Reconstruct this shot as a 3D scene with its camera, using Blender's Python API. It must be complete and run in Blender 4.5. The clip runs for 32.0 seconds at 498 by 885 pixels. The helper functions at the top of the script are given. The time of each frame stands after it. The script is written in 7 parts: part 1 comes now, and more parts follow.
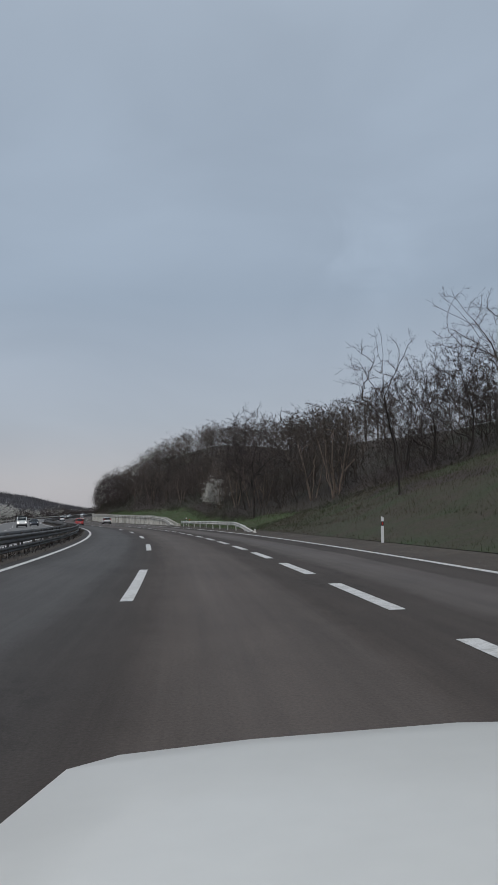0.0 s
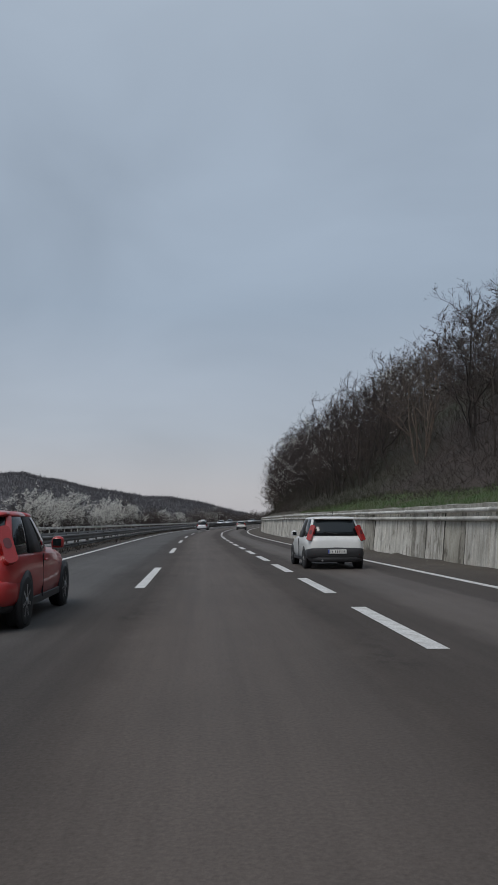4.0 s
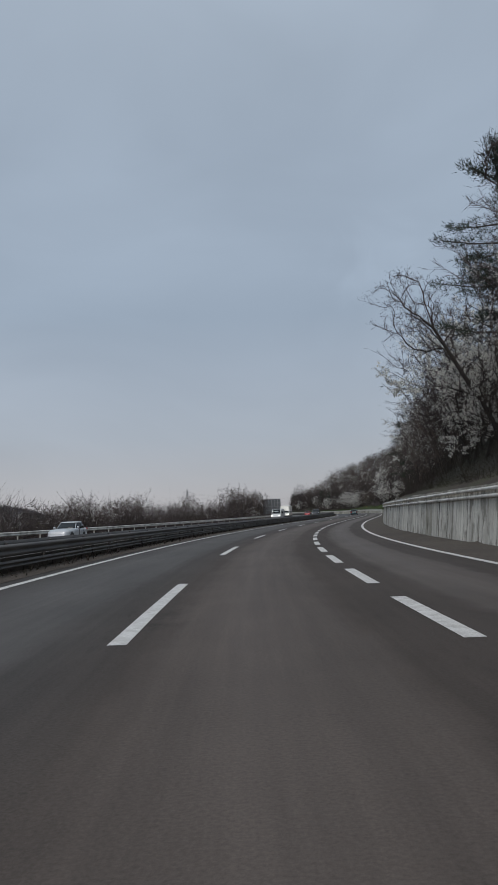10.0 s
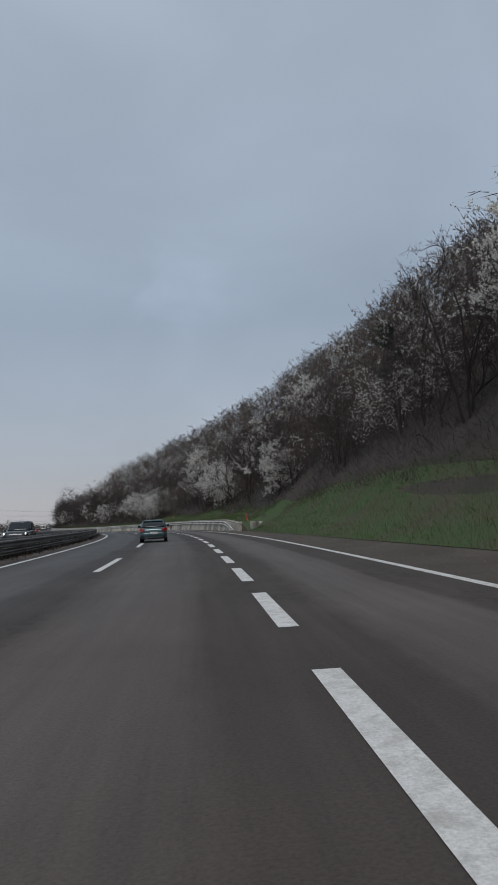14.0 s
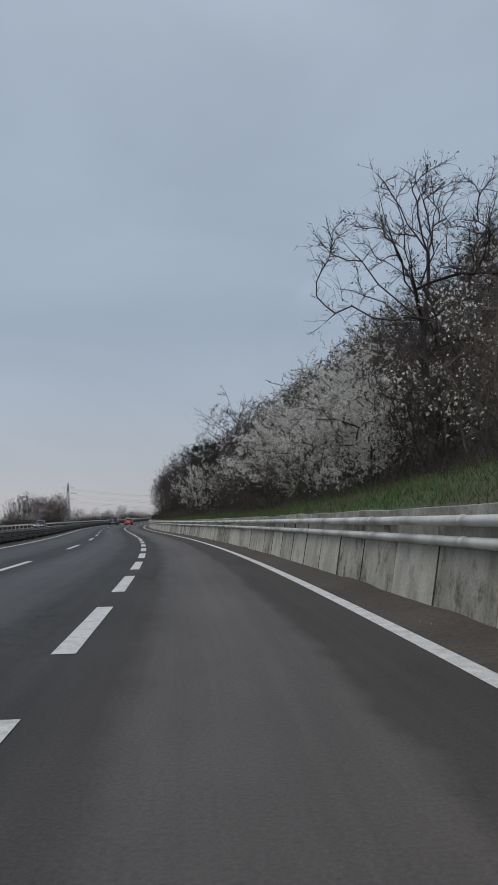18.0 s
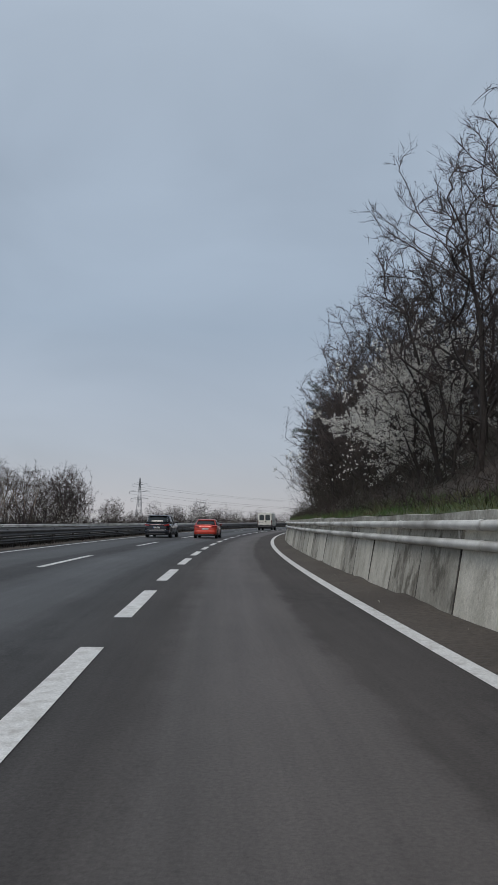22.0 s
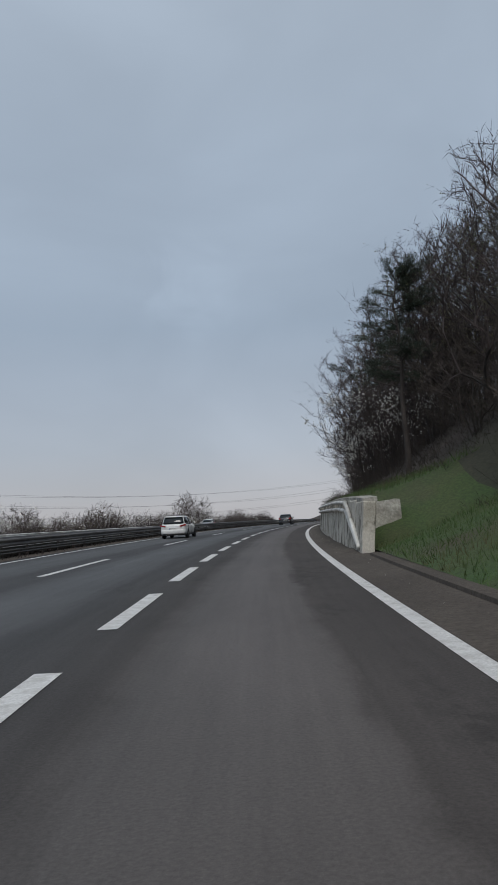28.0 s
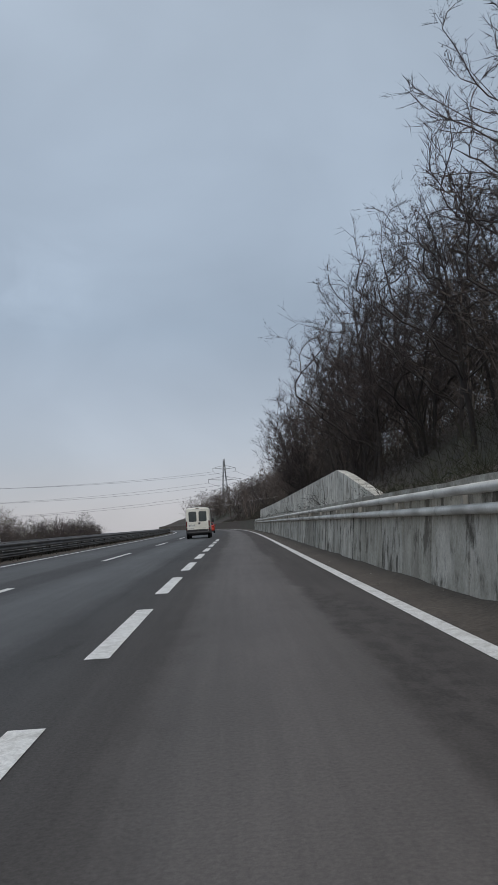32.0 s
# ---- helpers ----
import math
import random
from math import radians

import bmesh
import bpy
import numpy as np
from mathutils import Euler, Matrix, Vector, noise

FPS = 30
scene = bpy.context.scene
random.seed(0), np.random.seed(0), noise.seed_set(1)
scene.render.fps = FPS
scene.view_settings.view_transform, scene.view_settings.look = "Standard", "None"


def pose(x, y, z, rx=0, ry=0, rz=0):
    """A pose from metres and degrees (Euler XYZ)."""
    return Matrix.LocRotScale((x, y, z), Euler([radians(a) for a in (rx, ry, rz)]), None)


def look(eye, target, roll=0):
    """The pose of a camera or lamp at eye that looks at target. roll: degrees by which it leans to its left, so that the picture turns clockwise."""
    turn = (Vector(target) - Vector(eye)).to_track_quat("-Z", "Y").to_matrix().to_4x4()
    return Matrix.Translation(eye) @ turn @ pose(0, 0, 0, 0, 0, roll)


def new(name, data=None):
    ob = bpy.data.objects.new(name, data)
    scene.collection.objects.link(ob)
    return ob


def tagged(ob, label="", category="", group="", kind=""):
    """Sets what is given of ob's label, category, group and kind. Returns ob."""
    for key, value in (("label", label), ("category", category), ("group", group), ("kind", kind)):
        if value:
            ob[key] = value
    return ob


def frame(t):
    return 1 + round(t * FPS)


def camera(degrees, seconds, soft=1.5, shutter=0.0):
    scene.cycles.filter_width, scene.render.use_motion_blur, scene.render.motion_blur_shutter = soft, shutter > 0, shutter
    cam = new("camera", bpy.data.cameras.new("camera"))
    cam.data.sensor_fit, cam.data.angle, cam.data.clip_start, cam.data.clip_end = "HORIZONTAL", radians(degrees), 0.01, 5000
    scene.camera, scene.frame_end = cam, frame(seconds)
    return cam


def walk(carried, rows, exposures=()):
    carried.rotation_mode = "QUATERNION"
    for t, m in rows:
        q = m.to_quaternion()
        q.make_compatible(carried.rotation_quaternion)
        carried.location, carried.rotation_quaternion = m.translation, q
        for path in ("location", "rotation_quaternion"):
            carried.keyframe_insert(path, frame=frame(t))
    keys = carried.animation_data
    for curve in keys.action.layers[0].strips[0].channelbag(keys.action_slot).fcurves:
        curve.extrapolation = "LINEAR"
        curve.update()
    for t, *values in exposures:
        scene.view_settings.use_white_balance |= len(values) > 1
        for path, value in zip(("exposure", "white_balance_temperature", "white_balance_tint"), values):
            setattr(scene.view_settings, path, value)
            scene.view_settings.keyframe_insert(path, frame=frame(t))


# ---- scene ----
# ---- camera and its way ----
cam = camera(38.0, 32.0, soft=1.1)
ROWS = [  # seconds, x, y, z, rx, ry, rz
    (0, -2.635, -0.333, 1.219, 96.16, 1.568, -4.288),
    (0.5, -2.909, 17.306, 1.305, 96.213, 1.502, -1.894),
    (1, -3.854, 34.923, 1.412, 96.266, 1.436, 0.53),
    (1.5, -5.546, 52.099, 1.531, 96.471, 0.641, 2.385),
    (2, -7.804, 69.221, 1.658, 96.675, -0.153, 3.966),
    (2.5, -10.447, 86.464, 1.795, 96.857, 0.061, 5.653),
    (3, -13.503, 103.65, 1.942, 97.039, 0.276, 7.131),
    (3.5, -16.818, 120.654, 2.102, 97.12, 0.465, 8.204),
    (4.2, -21.896, 144.346, 2.351, 97.217, -0.098, 9.911),
    (4.9, -27.348, 167.981, 2.635, 97.314, -0.662, 11.063),
    (5.5, -32.094, 188.251, 2.908, 97.397, -1.145, 11.311),
    (6, -36.026, 204.852, 3.152, 97.356, -1.131, 11.304),
    (6.5, -39.646, 221.55, 3.414, 97.375, -0.724, 10.841),
    (7, -42.875, 238.338, 3.695, 97.393, -0.317, 10.085),
    (7.5, -45.686, 255.159, 3.998, 97.456, 0.388, 9.063),
    (8, -48.024, 272.057, 4.323, 97.518, 1.094, 7.952),
    (8.5, -49.984, 288.657, 4.663, 97.461, 1.382, 4.625),
    (9, -51.402, 305.329, 5.022, 97.405, 1.671, 1.066),
    (9.5, -51.813, 322.227, 5.404, 97.489, 1.803, -0.907),
    (10, -51.497, 339.133, 5.812, 97.573, 1.935, -3.184),
    (10.5, -50.595, 355.765, 6.246, 97.723, 2.007, -5.943),
    (11, -48.908, 372.336, 6.717, 97.874, 2.08, -8.672),
    (11.5, -46.317, 388.809, 7.225, 97.966, 2.458, -11.216),
    (12, -43.067, 405.144, 7.763, 98.058, 2.837, -13.394),
    (12.5, -39.407, 421.099, 8.318, 98.102, 3.069, -15.729),
    (13, -35.344, 436.938, 8.892, 98.145, 3.302, -17.618),
    (13.5, -30.655, 452.457, 9.475, 98.098, 2.789, -18.804),
    (14.2, -23.932, 473.995, 10.295, 97.969, 3.355, -19.679),
    (14.9, -17.432, 495.593, 11.117, 97.841, 3.921, -19.506),
    (15.5, -12.31, 514.248, 11.817, 97.73, 4.406, -18.674),
    (16, -8.607, 529.7, 12.381, 97.574, 4.855, -17.288),
    (16.5, -5.654, 545.313, 12.933, 97.682, 3.555, -14.693),
    (17, -3.248, 561.028, 13.467, 97.789, 2.255, -11.944),
    (17.5, -1.75, 576.584, 13.975, 97.844, 1.759, -9.405),
    (18, -0.824, 592.18, 14.468, 97.899, 1.263, -6.895),
    (18.5, -0.296, 607.744, 14.948, 97.784, 1.089, -4.804),
    (19, -0.269, 623.314, 15.419, 97.669, 0.916, -2.95),
    (19.5, -0.748, 638.826, 15.889, 97.876, 0.379, -1.442),
    (20, -1.563, 654.315, 16.363, 98.083, -0.159, -0.296),
    (20.5, -2.684, 669.638, 16.846, 98.126, -0.211, 0.563),
    (21, -3.89, 684.944, 17.345, 98.169, -0.262, 0.921),
    (21.5, -4.843, 700.282, 17.868, 98.403, -0.498, 0.512),
    (22, -5.632, 715.621, 18.419, 98.638, -0.733, -0.346),
    (22.5, -6.129, 730.937, 18.997, 98.745, -0.87, -0.839),
    (23, -6.24, 746.25, 19.601, 98.853, -1.007, -1.68),
    (23.5, -6.004, 761.406, 20.223, 98.711, -0.33, -2.864),
    (24, -5.26, 776.544, 20.866, 98.568, 0.347, -4.17),
    (24.5, -4.034, 791.561, 21.523, 98.541, 0.482, -6.415),
    (25, -2.246, 806.522, 22.193, 98.515, 0.616, -8.769),
    (25.5, 0.3, 821.351, 22.873, 98.677, 1.122, -11.512),
    (26.3, 5.468, 844.642, 23.966, 98.594, 1.643, -14.373),
    (27.1, 11.851, 867.637, 25.069, 98.51, 2.164, -16.648),
    (28, 20.211, 893.153, 26.306, 98.417, 2.75, -18.756),
    (28.5, 25.128, 907.164, 26.982, 98.438, 2.566, -20.855),
    (29, 30.399, 921.047, 27.648, 98.46, 2.382, -23.028),
    (29.5, 35.938, 934.19, 28.276, 98.261, 2.953, -24.29),
    (30, 41.817, 947.183, 28.889, 98.062, 3.524, -25.565),
    (30.5, 47.762, 959.925, 29.478, 98.135, 3.562, -26.854),
    (31, 53.973, 972.548, 30.051, 98.207, 3.6, -27.91),
    (31.5, 60.661, 985.316, 30.621, 98.249, 3.406, -29.121),
    (32, 67.504, 998.006, 31.173, 98.291, 3.211, -30.083),
]
KAPPA = [2.04, 2.09, 2.14, 2.18, 1.78, 1.37, 1.14, 0.83, 0.44, -0.30, -1.08, -1.56, -1.64, -1.83, -2.22, -2.74, -2.90, -2.66, -2.02, -1.32, -0.35, 0.62, 1.39, 1.97, 2.28, 2.39, 2.22, 1.75, 1.09, 0.14, -0.69, -1.52, -2.12, -2.33, -2.56, -2.58, -2.10, -1.70, -1.63, -1.78, -1.84, -1.35, -0.77, -0.36, 0.05, 0.44, 0.82, 1.19, 1.55, 1.91, 2.26, 2.60, 2.95, 3.29, 3.63]
CREST = [1.24, 0.75, 0.19, 0.48, 0.63, 0.62, 0.82, 0.64, 1.44, 0.97, 0.20, -0.19, -0.76, -0.46, 0.43, 1.23, 1.03, 0.50, 0.14, -0.33, -0.79, -0.84, -0.39, -0.19, -0.09, -0.04, -0.02, -0.01]

walk(cam, [(t, pose(x, y, z, rx, ry, rz)) for t, x, y, z, rx, ry, rz in ROWS], [(0.0, 0.0), (12.0, -0.02), (17.0, 0.03), (23.0, 0.1), (28.0, 0.05), (29.0, 0.0), (30.0, 0.17), (32.0, 0.17)])

# ---- sky, sun ----
world = bpy.data.worlds.new("overcast_sky")
scene.world = world
world.use_nodes = True
wn, wl = world.node_tree.nodes, world.node_tree.links
wn.clear()
w_out = wn.new("ShaderNodeOutputWorld")
w_sky = wn.new("ShaderNodeTexSky")
w_sky.sky_type, w_sky.sun_disc = "NISHITA", False
w_sky.sun_elevation, w_sky.sun_rotation = radians(50), radians(200)
w_sky.air_density, w_sky.dust_density = 1.0, 3.0
w_bg1 = wn.new("ShaderNodeBackground")
w_bg1.inputs[1].default_value = 0.02
wl.new(w_sky.outputs[0], w_bg1.inputs[0])
w_co = wn.new("ShaderNodeTexCoord")
w_sep = wn.new("ShaderNodeSeparateXYZ")
wl.new(w_co.outputs["Generated"], w_sep.inputs[0])
w_ramp = wn.new("ShaderNodeValToRGB")
wl.new(w_sep.outputs[2], w_ramp.inputs[0])
el = w_ramp.color_ramp.elements
el[0].position, el[0].color = 0.0, (0.41, 0.40, 0.425, 1)
el[1].position, el[1].color = 1.0, (0.40, 0.46, 0.525, 1)
for at, c in ((0.06, (0.415, 0.408, 0.435)), (0.14, (0.345, 0.375, 0.423)), (0.3, (0.283, 0.338, 0.405)), (0.5, (0.325, 0.385, 0.458))):
    e = el.new(at)
    e.color = (*c, 1)
w_map = wn.new("ShaderNodeMapping")
w_map.inputs["Scale"].default_value = (1.0, 1.0, 2.0)
wl.new(w_co.outputs["Generated"], w_map.inputs[0])
w_n = wn.new("ShaderNodeTexNoise")
w_n.inputs["Scale"].default_value, w_n.inputs["Detail"].default_value = 2.2, 5.0
w_n.inputs["Roughness"].default_value, w_n.inputs["Distortion"].default_value = 0.45, 0.5
wl.new(w_map.outputs[0], w_n.inputs["Vector"])
w_r2 = wn.new("ShaderNodeMapRange")
w_r2.inputs[1].default_value, w_r2.inputs[2].default_value = 0.3, 0.72
w_r2.inputs[3].default_value, w_r2.inputs[4].default_value = 0.88, 1.12
wl.new(w_n.outputs[0], w_r2.inputs[0])
w_mul = wn.new("ShaderNodeVectorMath")
w_mul.operation = "SCALE"
wl.new(w_ramp.outputs[0], w_mul.inputs[0])
wl.new(w_r2.outputs[0], w_mul.inputs["Scale"])
# one thin bright wisp, high over the hill
w_dot = wn.new("ShaderNodeVectorMath")
w_dot.operation = "DOT_PRODUCT"
w_dot.inputs[1].default_value = Vector((0.235, 0.905, 0.355)).normalized()
wl.new(w_co.outputs["Generated"], w_dot.inputs[0])
w_near = wn.new("ShaderNodeMapRange")
w_near.interpolation_type = "SMOOTHSTEP"
w_near.inputs[1].default_value, w_near.inputs[2].default_value = 0.9962, 0.9997
wl.new(w_dot.outputs["Value"], w_near.inputs[0])
w_n2 = wn.new("ShaderNodeTexNoise")
w_n2.inputs["Scale"].default_value, w_n2.inputs["Detail"].default_value, w_n2.inputs["Distortion"].default_value = 11.0, 4.0, 1.2
wl.new(w_co.outputs["Generated"], w_n2.inputs["Vector"])
w_r3 = wn.new("ShaderNodeMapRange")
w_r3.inputs[1].default_value, w_r3.inputs[2].default_value, w_r3.inputs[4].default_value = 0.36, 0.8, 0.14
wl.new(w_n2.outputs[0], w_r3.inputs[0])
w_wisp = wn.new("ShaderNodeMath")
w_wisp.operation = "MULTIPLY_ADD"
w_wisp.inputs[2].default_value = 1.0
wl.new(w_near.outputs[0], w_wisp.inputs[0])
wl.new(w_r3.outputs[0], w_wisp.inputs[1])
w_mul2 = wn.new("ShaderNodeVectorMath")
w_mul2.operation = "SCALE"
wl.new(w_mul.outputs[0], w_mul2.inputs[0])
wl.new(w_wisp.outputs[0], w_mul2.inputs["Scale"])
w_bg2 = wn.new("ShaderNodeBackground")
wl.new(w_mul2.outputs[0], w_bg2.inputs[0])
w_add = wn.new("ShaderNodeAddShader")
wl.new(w_bg1.outputs[0], w_add.inputs[0])
wl.new(w_bg2.outputs[0], w_add.inputs[1])
wl.new(w_add.outputs[0], w_out.inputs[0])
sun = new("sun", bpy.data.lights.new("sun", "SUN"))
sun.data.energy, sun.data.angle, sun.data.color = 1.3, radians(25), (1.0, 0.96, 0.92)
sun.matrix_world = look((0, 0, 50), (0 + math.sin(radians(200)) * -40, math.cos(radians(200)) * -40, 0))

# ---- materials ----


def mat(name, color, rough=0.8, color2=None, scale=3.0, fine=0.0, fine_scale=60.0, bump=0.0, metal=0.0, spec=0.5, coords="Object",
        color3=None, scale3=0.4, random_value=0.0, stretch=(1, 1, 1), coat=0.0, glow=0.0):
    m = bpy.data.materials.new(name)
    m.use_nodes = True
    N, L = m.node_tree.nodes, m.node_tree.links
    b = N["Principled BSDF"]
    b.inputs["Roughness"].default_value, b.inputs["Metallic"].default_value = rough, metal
    b.inputs["Specular IOR Level"].default_value, b.inputs["Coat Weight"].default_value = spec, coat
    b.inputs["Base Color"].default_value = (*color, 1)
    if glow:
        b.inputs["Emission Color"].default_value, b.inputs["Emission Strength"].default_value = (*color, 1), glow
    tc = N.new("ShaderNodeTexCoord")
    mp = N.new("ShaderNodeMapping")
    mp.inputs["Scale"].default_value = stretch
    if random_value and coords == "Object":
        oi0 = N.new("ShaderNodeObjectInfo")
        sc0 = N.new("ShaderNodeVectorMath")
        sc0.operation = "MULTIPLY_ADD"
        sc0.inputs[1].default_value = (7.3, 3.1, 5.7)
        L.new(oi0.outputs["Random"], sc0.inputs[0])
        L.new(tc.outputs[coords], sc0.inputs[2])
        L.new(sc0.outputs[0], mp.inputs[0])
    else:
        L.new(tc.outputs[coords], mp.inputs[0])
    out = None

    def noise_at(s, detail=5.0, rough_=0.6):
        n = N.new("ShaderNodeTexNoise")
        n.inputs["Scale"].default_value, n.inputs["Detail"].default_value, n.inputs["Roughness"].default_value = s, detail, rough_
        L.new(mp.outputs[0], n.inputs["Vector"])
        return n.outputs[0]

    def mixed(fac, a, c2, lo=0.35, hi=0.65):
        r = N.new("ShaderNodeMapRange")
        r.inputs[1].default_value, r.inputs[2].default_value = lo, hi
        L.new(fac, r.inputs[0])
        x = N.new("ShaderNodeMix")
        x.data_type = "RGBA"
        L.new(r.outputs[0], x.inputs[0])
        if a is None:
            x.inputs[6].default_value = (*color, 1)
        else:
            L.new(a, x.inputs[6])
        x.inputs[7].default_value = (*c2, 1)
        return x.outputs[2]
    if color2:
        out = mixed(noise_at(scale), None, color2)
    if color3:
        out = mixed(noise_at(scale3, 3.0), out, color3, 0.45, 0.7)
    if fine or random_value:
        h = N.new("ShaderNodeHueSaturation")
        if out is None:
            h.inputs["Color"].default_value = (*color, 1)
        else:
            L.new(out, h.inputs["Color"])
        val = None
        if fine:
            r = N.new("ShaderNodeMapRange")
            r.inputs[1].default_value, r.inputs[2].default_value = 0.3, 0.7
            r.inputs[3].default_value, r.inputs[4].default_value = 1 - fine, 1 + fine
            L.new(noise_at(fine_scale, 3.0, 0.7), r.inputs[0])
            val = r.outputs[0]
        if random_value:
            oi = N.new("ShaderNodeObjectInfo")
            r2 = N.new("ShaderNodeMapRange")
            r2.inputs[3].default_value, r2.inputs[4].default_value = 1 - random_value, 1 + random_value
            L.new(oi.outputs["Random"], r2.inputs[0])
            if val is None:
                val = r2.outputs[0]
            else:
                mm = N.new("ShaderNodeMath")
                mm.operation = "MULTIPLY"
                L.new(val, mm.inputs[0])
                L.new(r2.outputs[0], mm.inputs[1])
                val = mm.outputs[0]
        L.new(val, h.inputs["Value"])
        out = h.outputs[0]
    if out is not None:
        L.new(out, b.inputs["Base Color"])
    if bump:
        bp = N.new("ShaderNodeBump")
        bp.inputs["Strength"].default_value, bp.inputs["Distance"].default_value = bump, 0.02
        L.new(noise_at(fine_scale, 4.0, 0.7), bp.inputs["Height"])
        L.new(bp.outputs[0], b.inputs["Normal"])
    return m




def lane_asphalt():
    """Asphalt whose tone follows the lanes: paler wheel tracks, dark tarred seams, with streaks and stains; brown and
    blue tints imitate reflections.
    """
    m = bpy.data.materials.new("worn_asphalt")
    m.use_nodes = True
    N, L = m.node_tree.nodes, m.node_tree.links
    b = N["Principled BSDF"]
    b.inputs["Roughness"].default_value, b.inputs["Specular IOR Level"].default_value = 0.8, 0.35
    uv = N.new("ShaderNodeUVMap")
    uv.uv_map = "lane"

    def tex(sx, sy, scale, detail=4.0):
        mp = N.new("ShaderNodeMapping")
        mp.inputs["Scale"].default_value = (sx, sy, 1)
        L.new(uv.outputs[0], mp.inputs[0])
        n = N.new("ShaderNodeTexNoise")
        n.inputs["Scale"].default_value, n.inputs["Detail"].default_value, n.inputs["Roughness"].default_value = scale, detail, 0.65
        L.new(mp.outputs[0], n.inputs["Vector"])
        return n.outputs[0]

    def ranged(x, a0, a1, b0, b1):
        r = N.new("ShaderNodeMapRange")
        for i, q in enumerate((a0, a1, b0, b1)):
            r.inputs[i + 1].default_value = q
        L.new(x, r.inputs[0])
        return r.outputs[0]

    def op(kind, x, y):
        k = N.new("ShaderNodeMath")
        k.operation = kind
        L.new(x, k.inputs[0])
        if isinstance(y, float):
            k.inputs[1].default_value = y
        else:
            L.new(y, k.inputs[1])
        return k.outputs[0]
    sep = N.new("ShaderNodeSeparateXYZ")
    L.new(uv.outputs[0], sep.inputs[0])
    u = op("ADD", sep.outputs[0], ranged(tex(0.5, 0.09, 1.0), 0.3, 0.7, -0.13, 0.13))
    u = op("ADD", u, ranged(tex(1.5, 1.1, 1.0, 6.0), 0.3, 0.7, -0.07, 0.07))
    ramp = N.new("ShaderNodeValToRGB")
    L.new(ranged(u, -4.0, 8.0, 0.0, 1.0), ramp.inputs[0])
    e = ramp.color_ramp.elements
    stops = ((-3.9, 0.054), (-2.46, 0.058), (-2.3, 0.086), (-1.6, 0.096), (-0.95, 0.085), (-0.6, 0.056), (0.75, 0.055), (1.15, 0.078), (2.3, 0.088), (2.9, 0.076), (3.3, 0.056), (4.2, 0.058), (4.6, 0.078), (6.0, 0.084), (7.8, 0.055))
    for i, (at, val) in enumerate(stops):
        q = e[i] if i < 2 else e.new((at + 4) / 12)
        q.position = (at + 4) / 12
        # w: brown against blue per lane, imitating windscreen reflection and sky sheen
        w = float(np.interp(at, [-1.0, 0.5, 3.0, 4.5], [0.7, 0.85, 0.9, 0.25]))
        q.color = (val * (0.92 + 0.21 * w), val * (0.91 - 0.02 * w), val * (0.90 - 0.15 * w), 1)
    # bluer tints for the later stretch: sky sheen painted into the lane colours
    cold = N.new("ShaderNodeValToRGB")
    L.new(ranged(u, -4.0, 8.0, 0.0, 1.0), cold.inputs[0])
    e2 = cold.color_ramp.elements
    for i, (at, val) in enumerate(stops):
        q = e2[i] if i < 2 else e2.new((at + 4) / 12)
        q.position = (at + 4) / 12
        w = float(np.interp(at, [-1.5, 0.2, 0.8, 8.0], [0.62, 0.3, 0.05, 0.0]))
        q.color = (val * (0.90 + 0.21 * w), val * (0.92 - 0.02 * w), val * (0.95 - 0.17 * w), 1)
    tint_blend = N.new("ShaderNodeMix")
    tint_blend.data_type = "RGBA"
    L.new(ranged(sep.outputs[1], 510.0, 590.0, 0.0, 1.0), tint_blend.inputs[0])
    L.new(ramp.outputs[0], tint_blend.inputs[6])
    L.new(cold.outputs[0], tint_blend.inputs[7])
    f = op("MULTIPLY", ranged(tex(5.0, 0.12, 1.0), 0.3, 0.7, 0.86, 1.12), ranged(tex(0.5, 0.22, 1.0, 6.0), 0.3, 0.72, 0.82, 1.16))
    f = op("MULTIPLY", f, ranged(tex(1, 1, 38.0, 3.0), 0.25, 0.75, 0.72, 1.28))
    f = op("MULTIPLY", f, ranged(tex(1, 1, 9.0, 3.0), 0.62, 0.74, 1.0, 0.8))
    L.new(ranged(ramp.outputs[0], 0.055, 0.105, 0.95, 0.55), b.inputs["Roughness"])
    crumb = op("MULTIPLY", ranged(tex(0.5, 0.12, 1.0, 5.0), 0.53, 0.62, 0.0, 1.0), ranged(tex(1, 0.6, 4.5, 5.0), 0.46, 0.56, 0.0, 0.28))
    crumb = op("MULTIPLY", crumb, ranged(ramp.outputs[0], 0.052, 0.075, 1.0, 0.12))
    f = op("MULTIPLY", f, ranged(crumb, 0.0, 1.0, 1.0, 0.0))
    v = N.new("ShaderNodeVectorMath")
    v.operation = "SCALE"
    L.new(tint_blend.outputs[2], v.inputs[0])
    L.new(f, v.inputs["Scale"])
    L.new(v.outputs[0], b.inputs["Base Color"])
    bp = N.new("ShaderNodeBump")
    bp.inputs["Strength"].default_value, bp.inputs["Distance"].default_value = 0.3, 0.012
    L.new(tex(1, 1, 55.0, 3.0), bp.inputs["Height"])
    L.new(bp.outputs[0], b.inputs["Normal"])
    return m


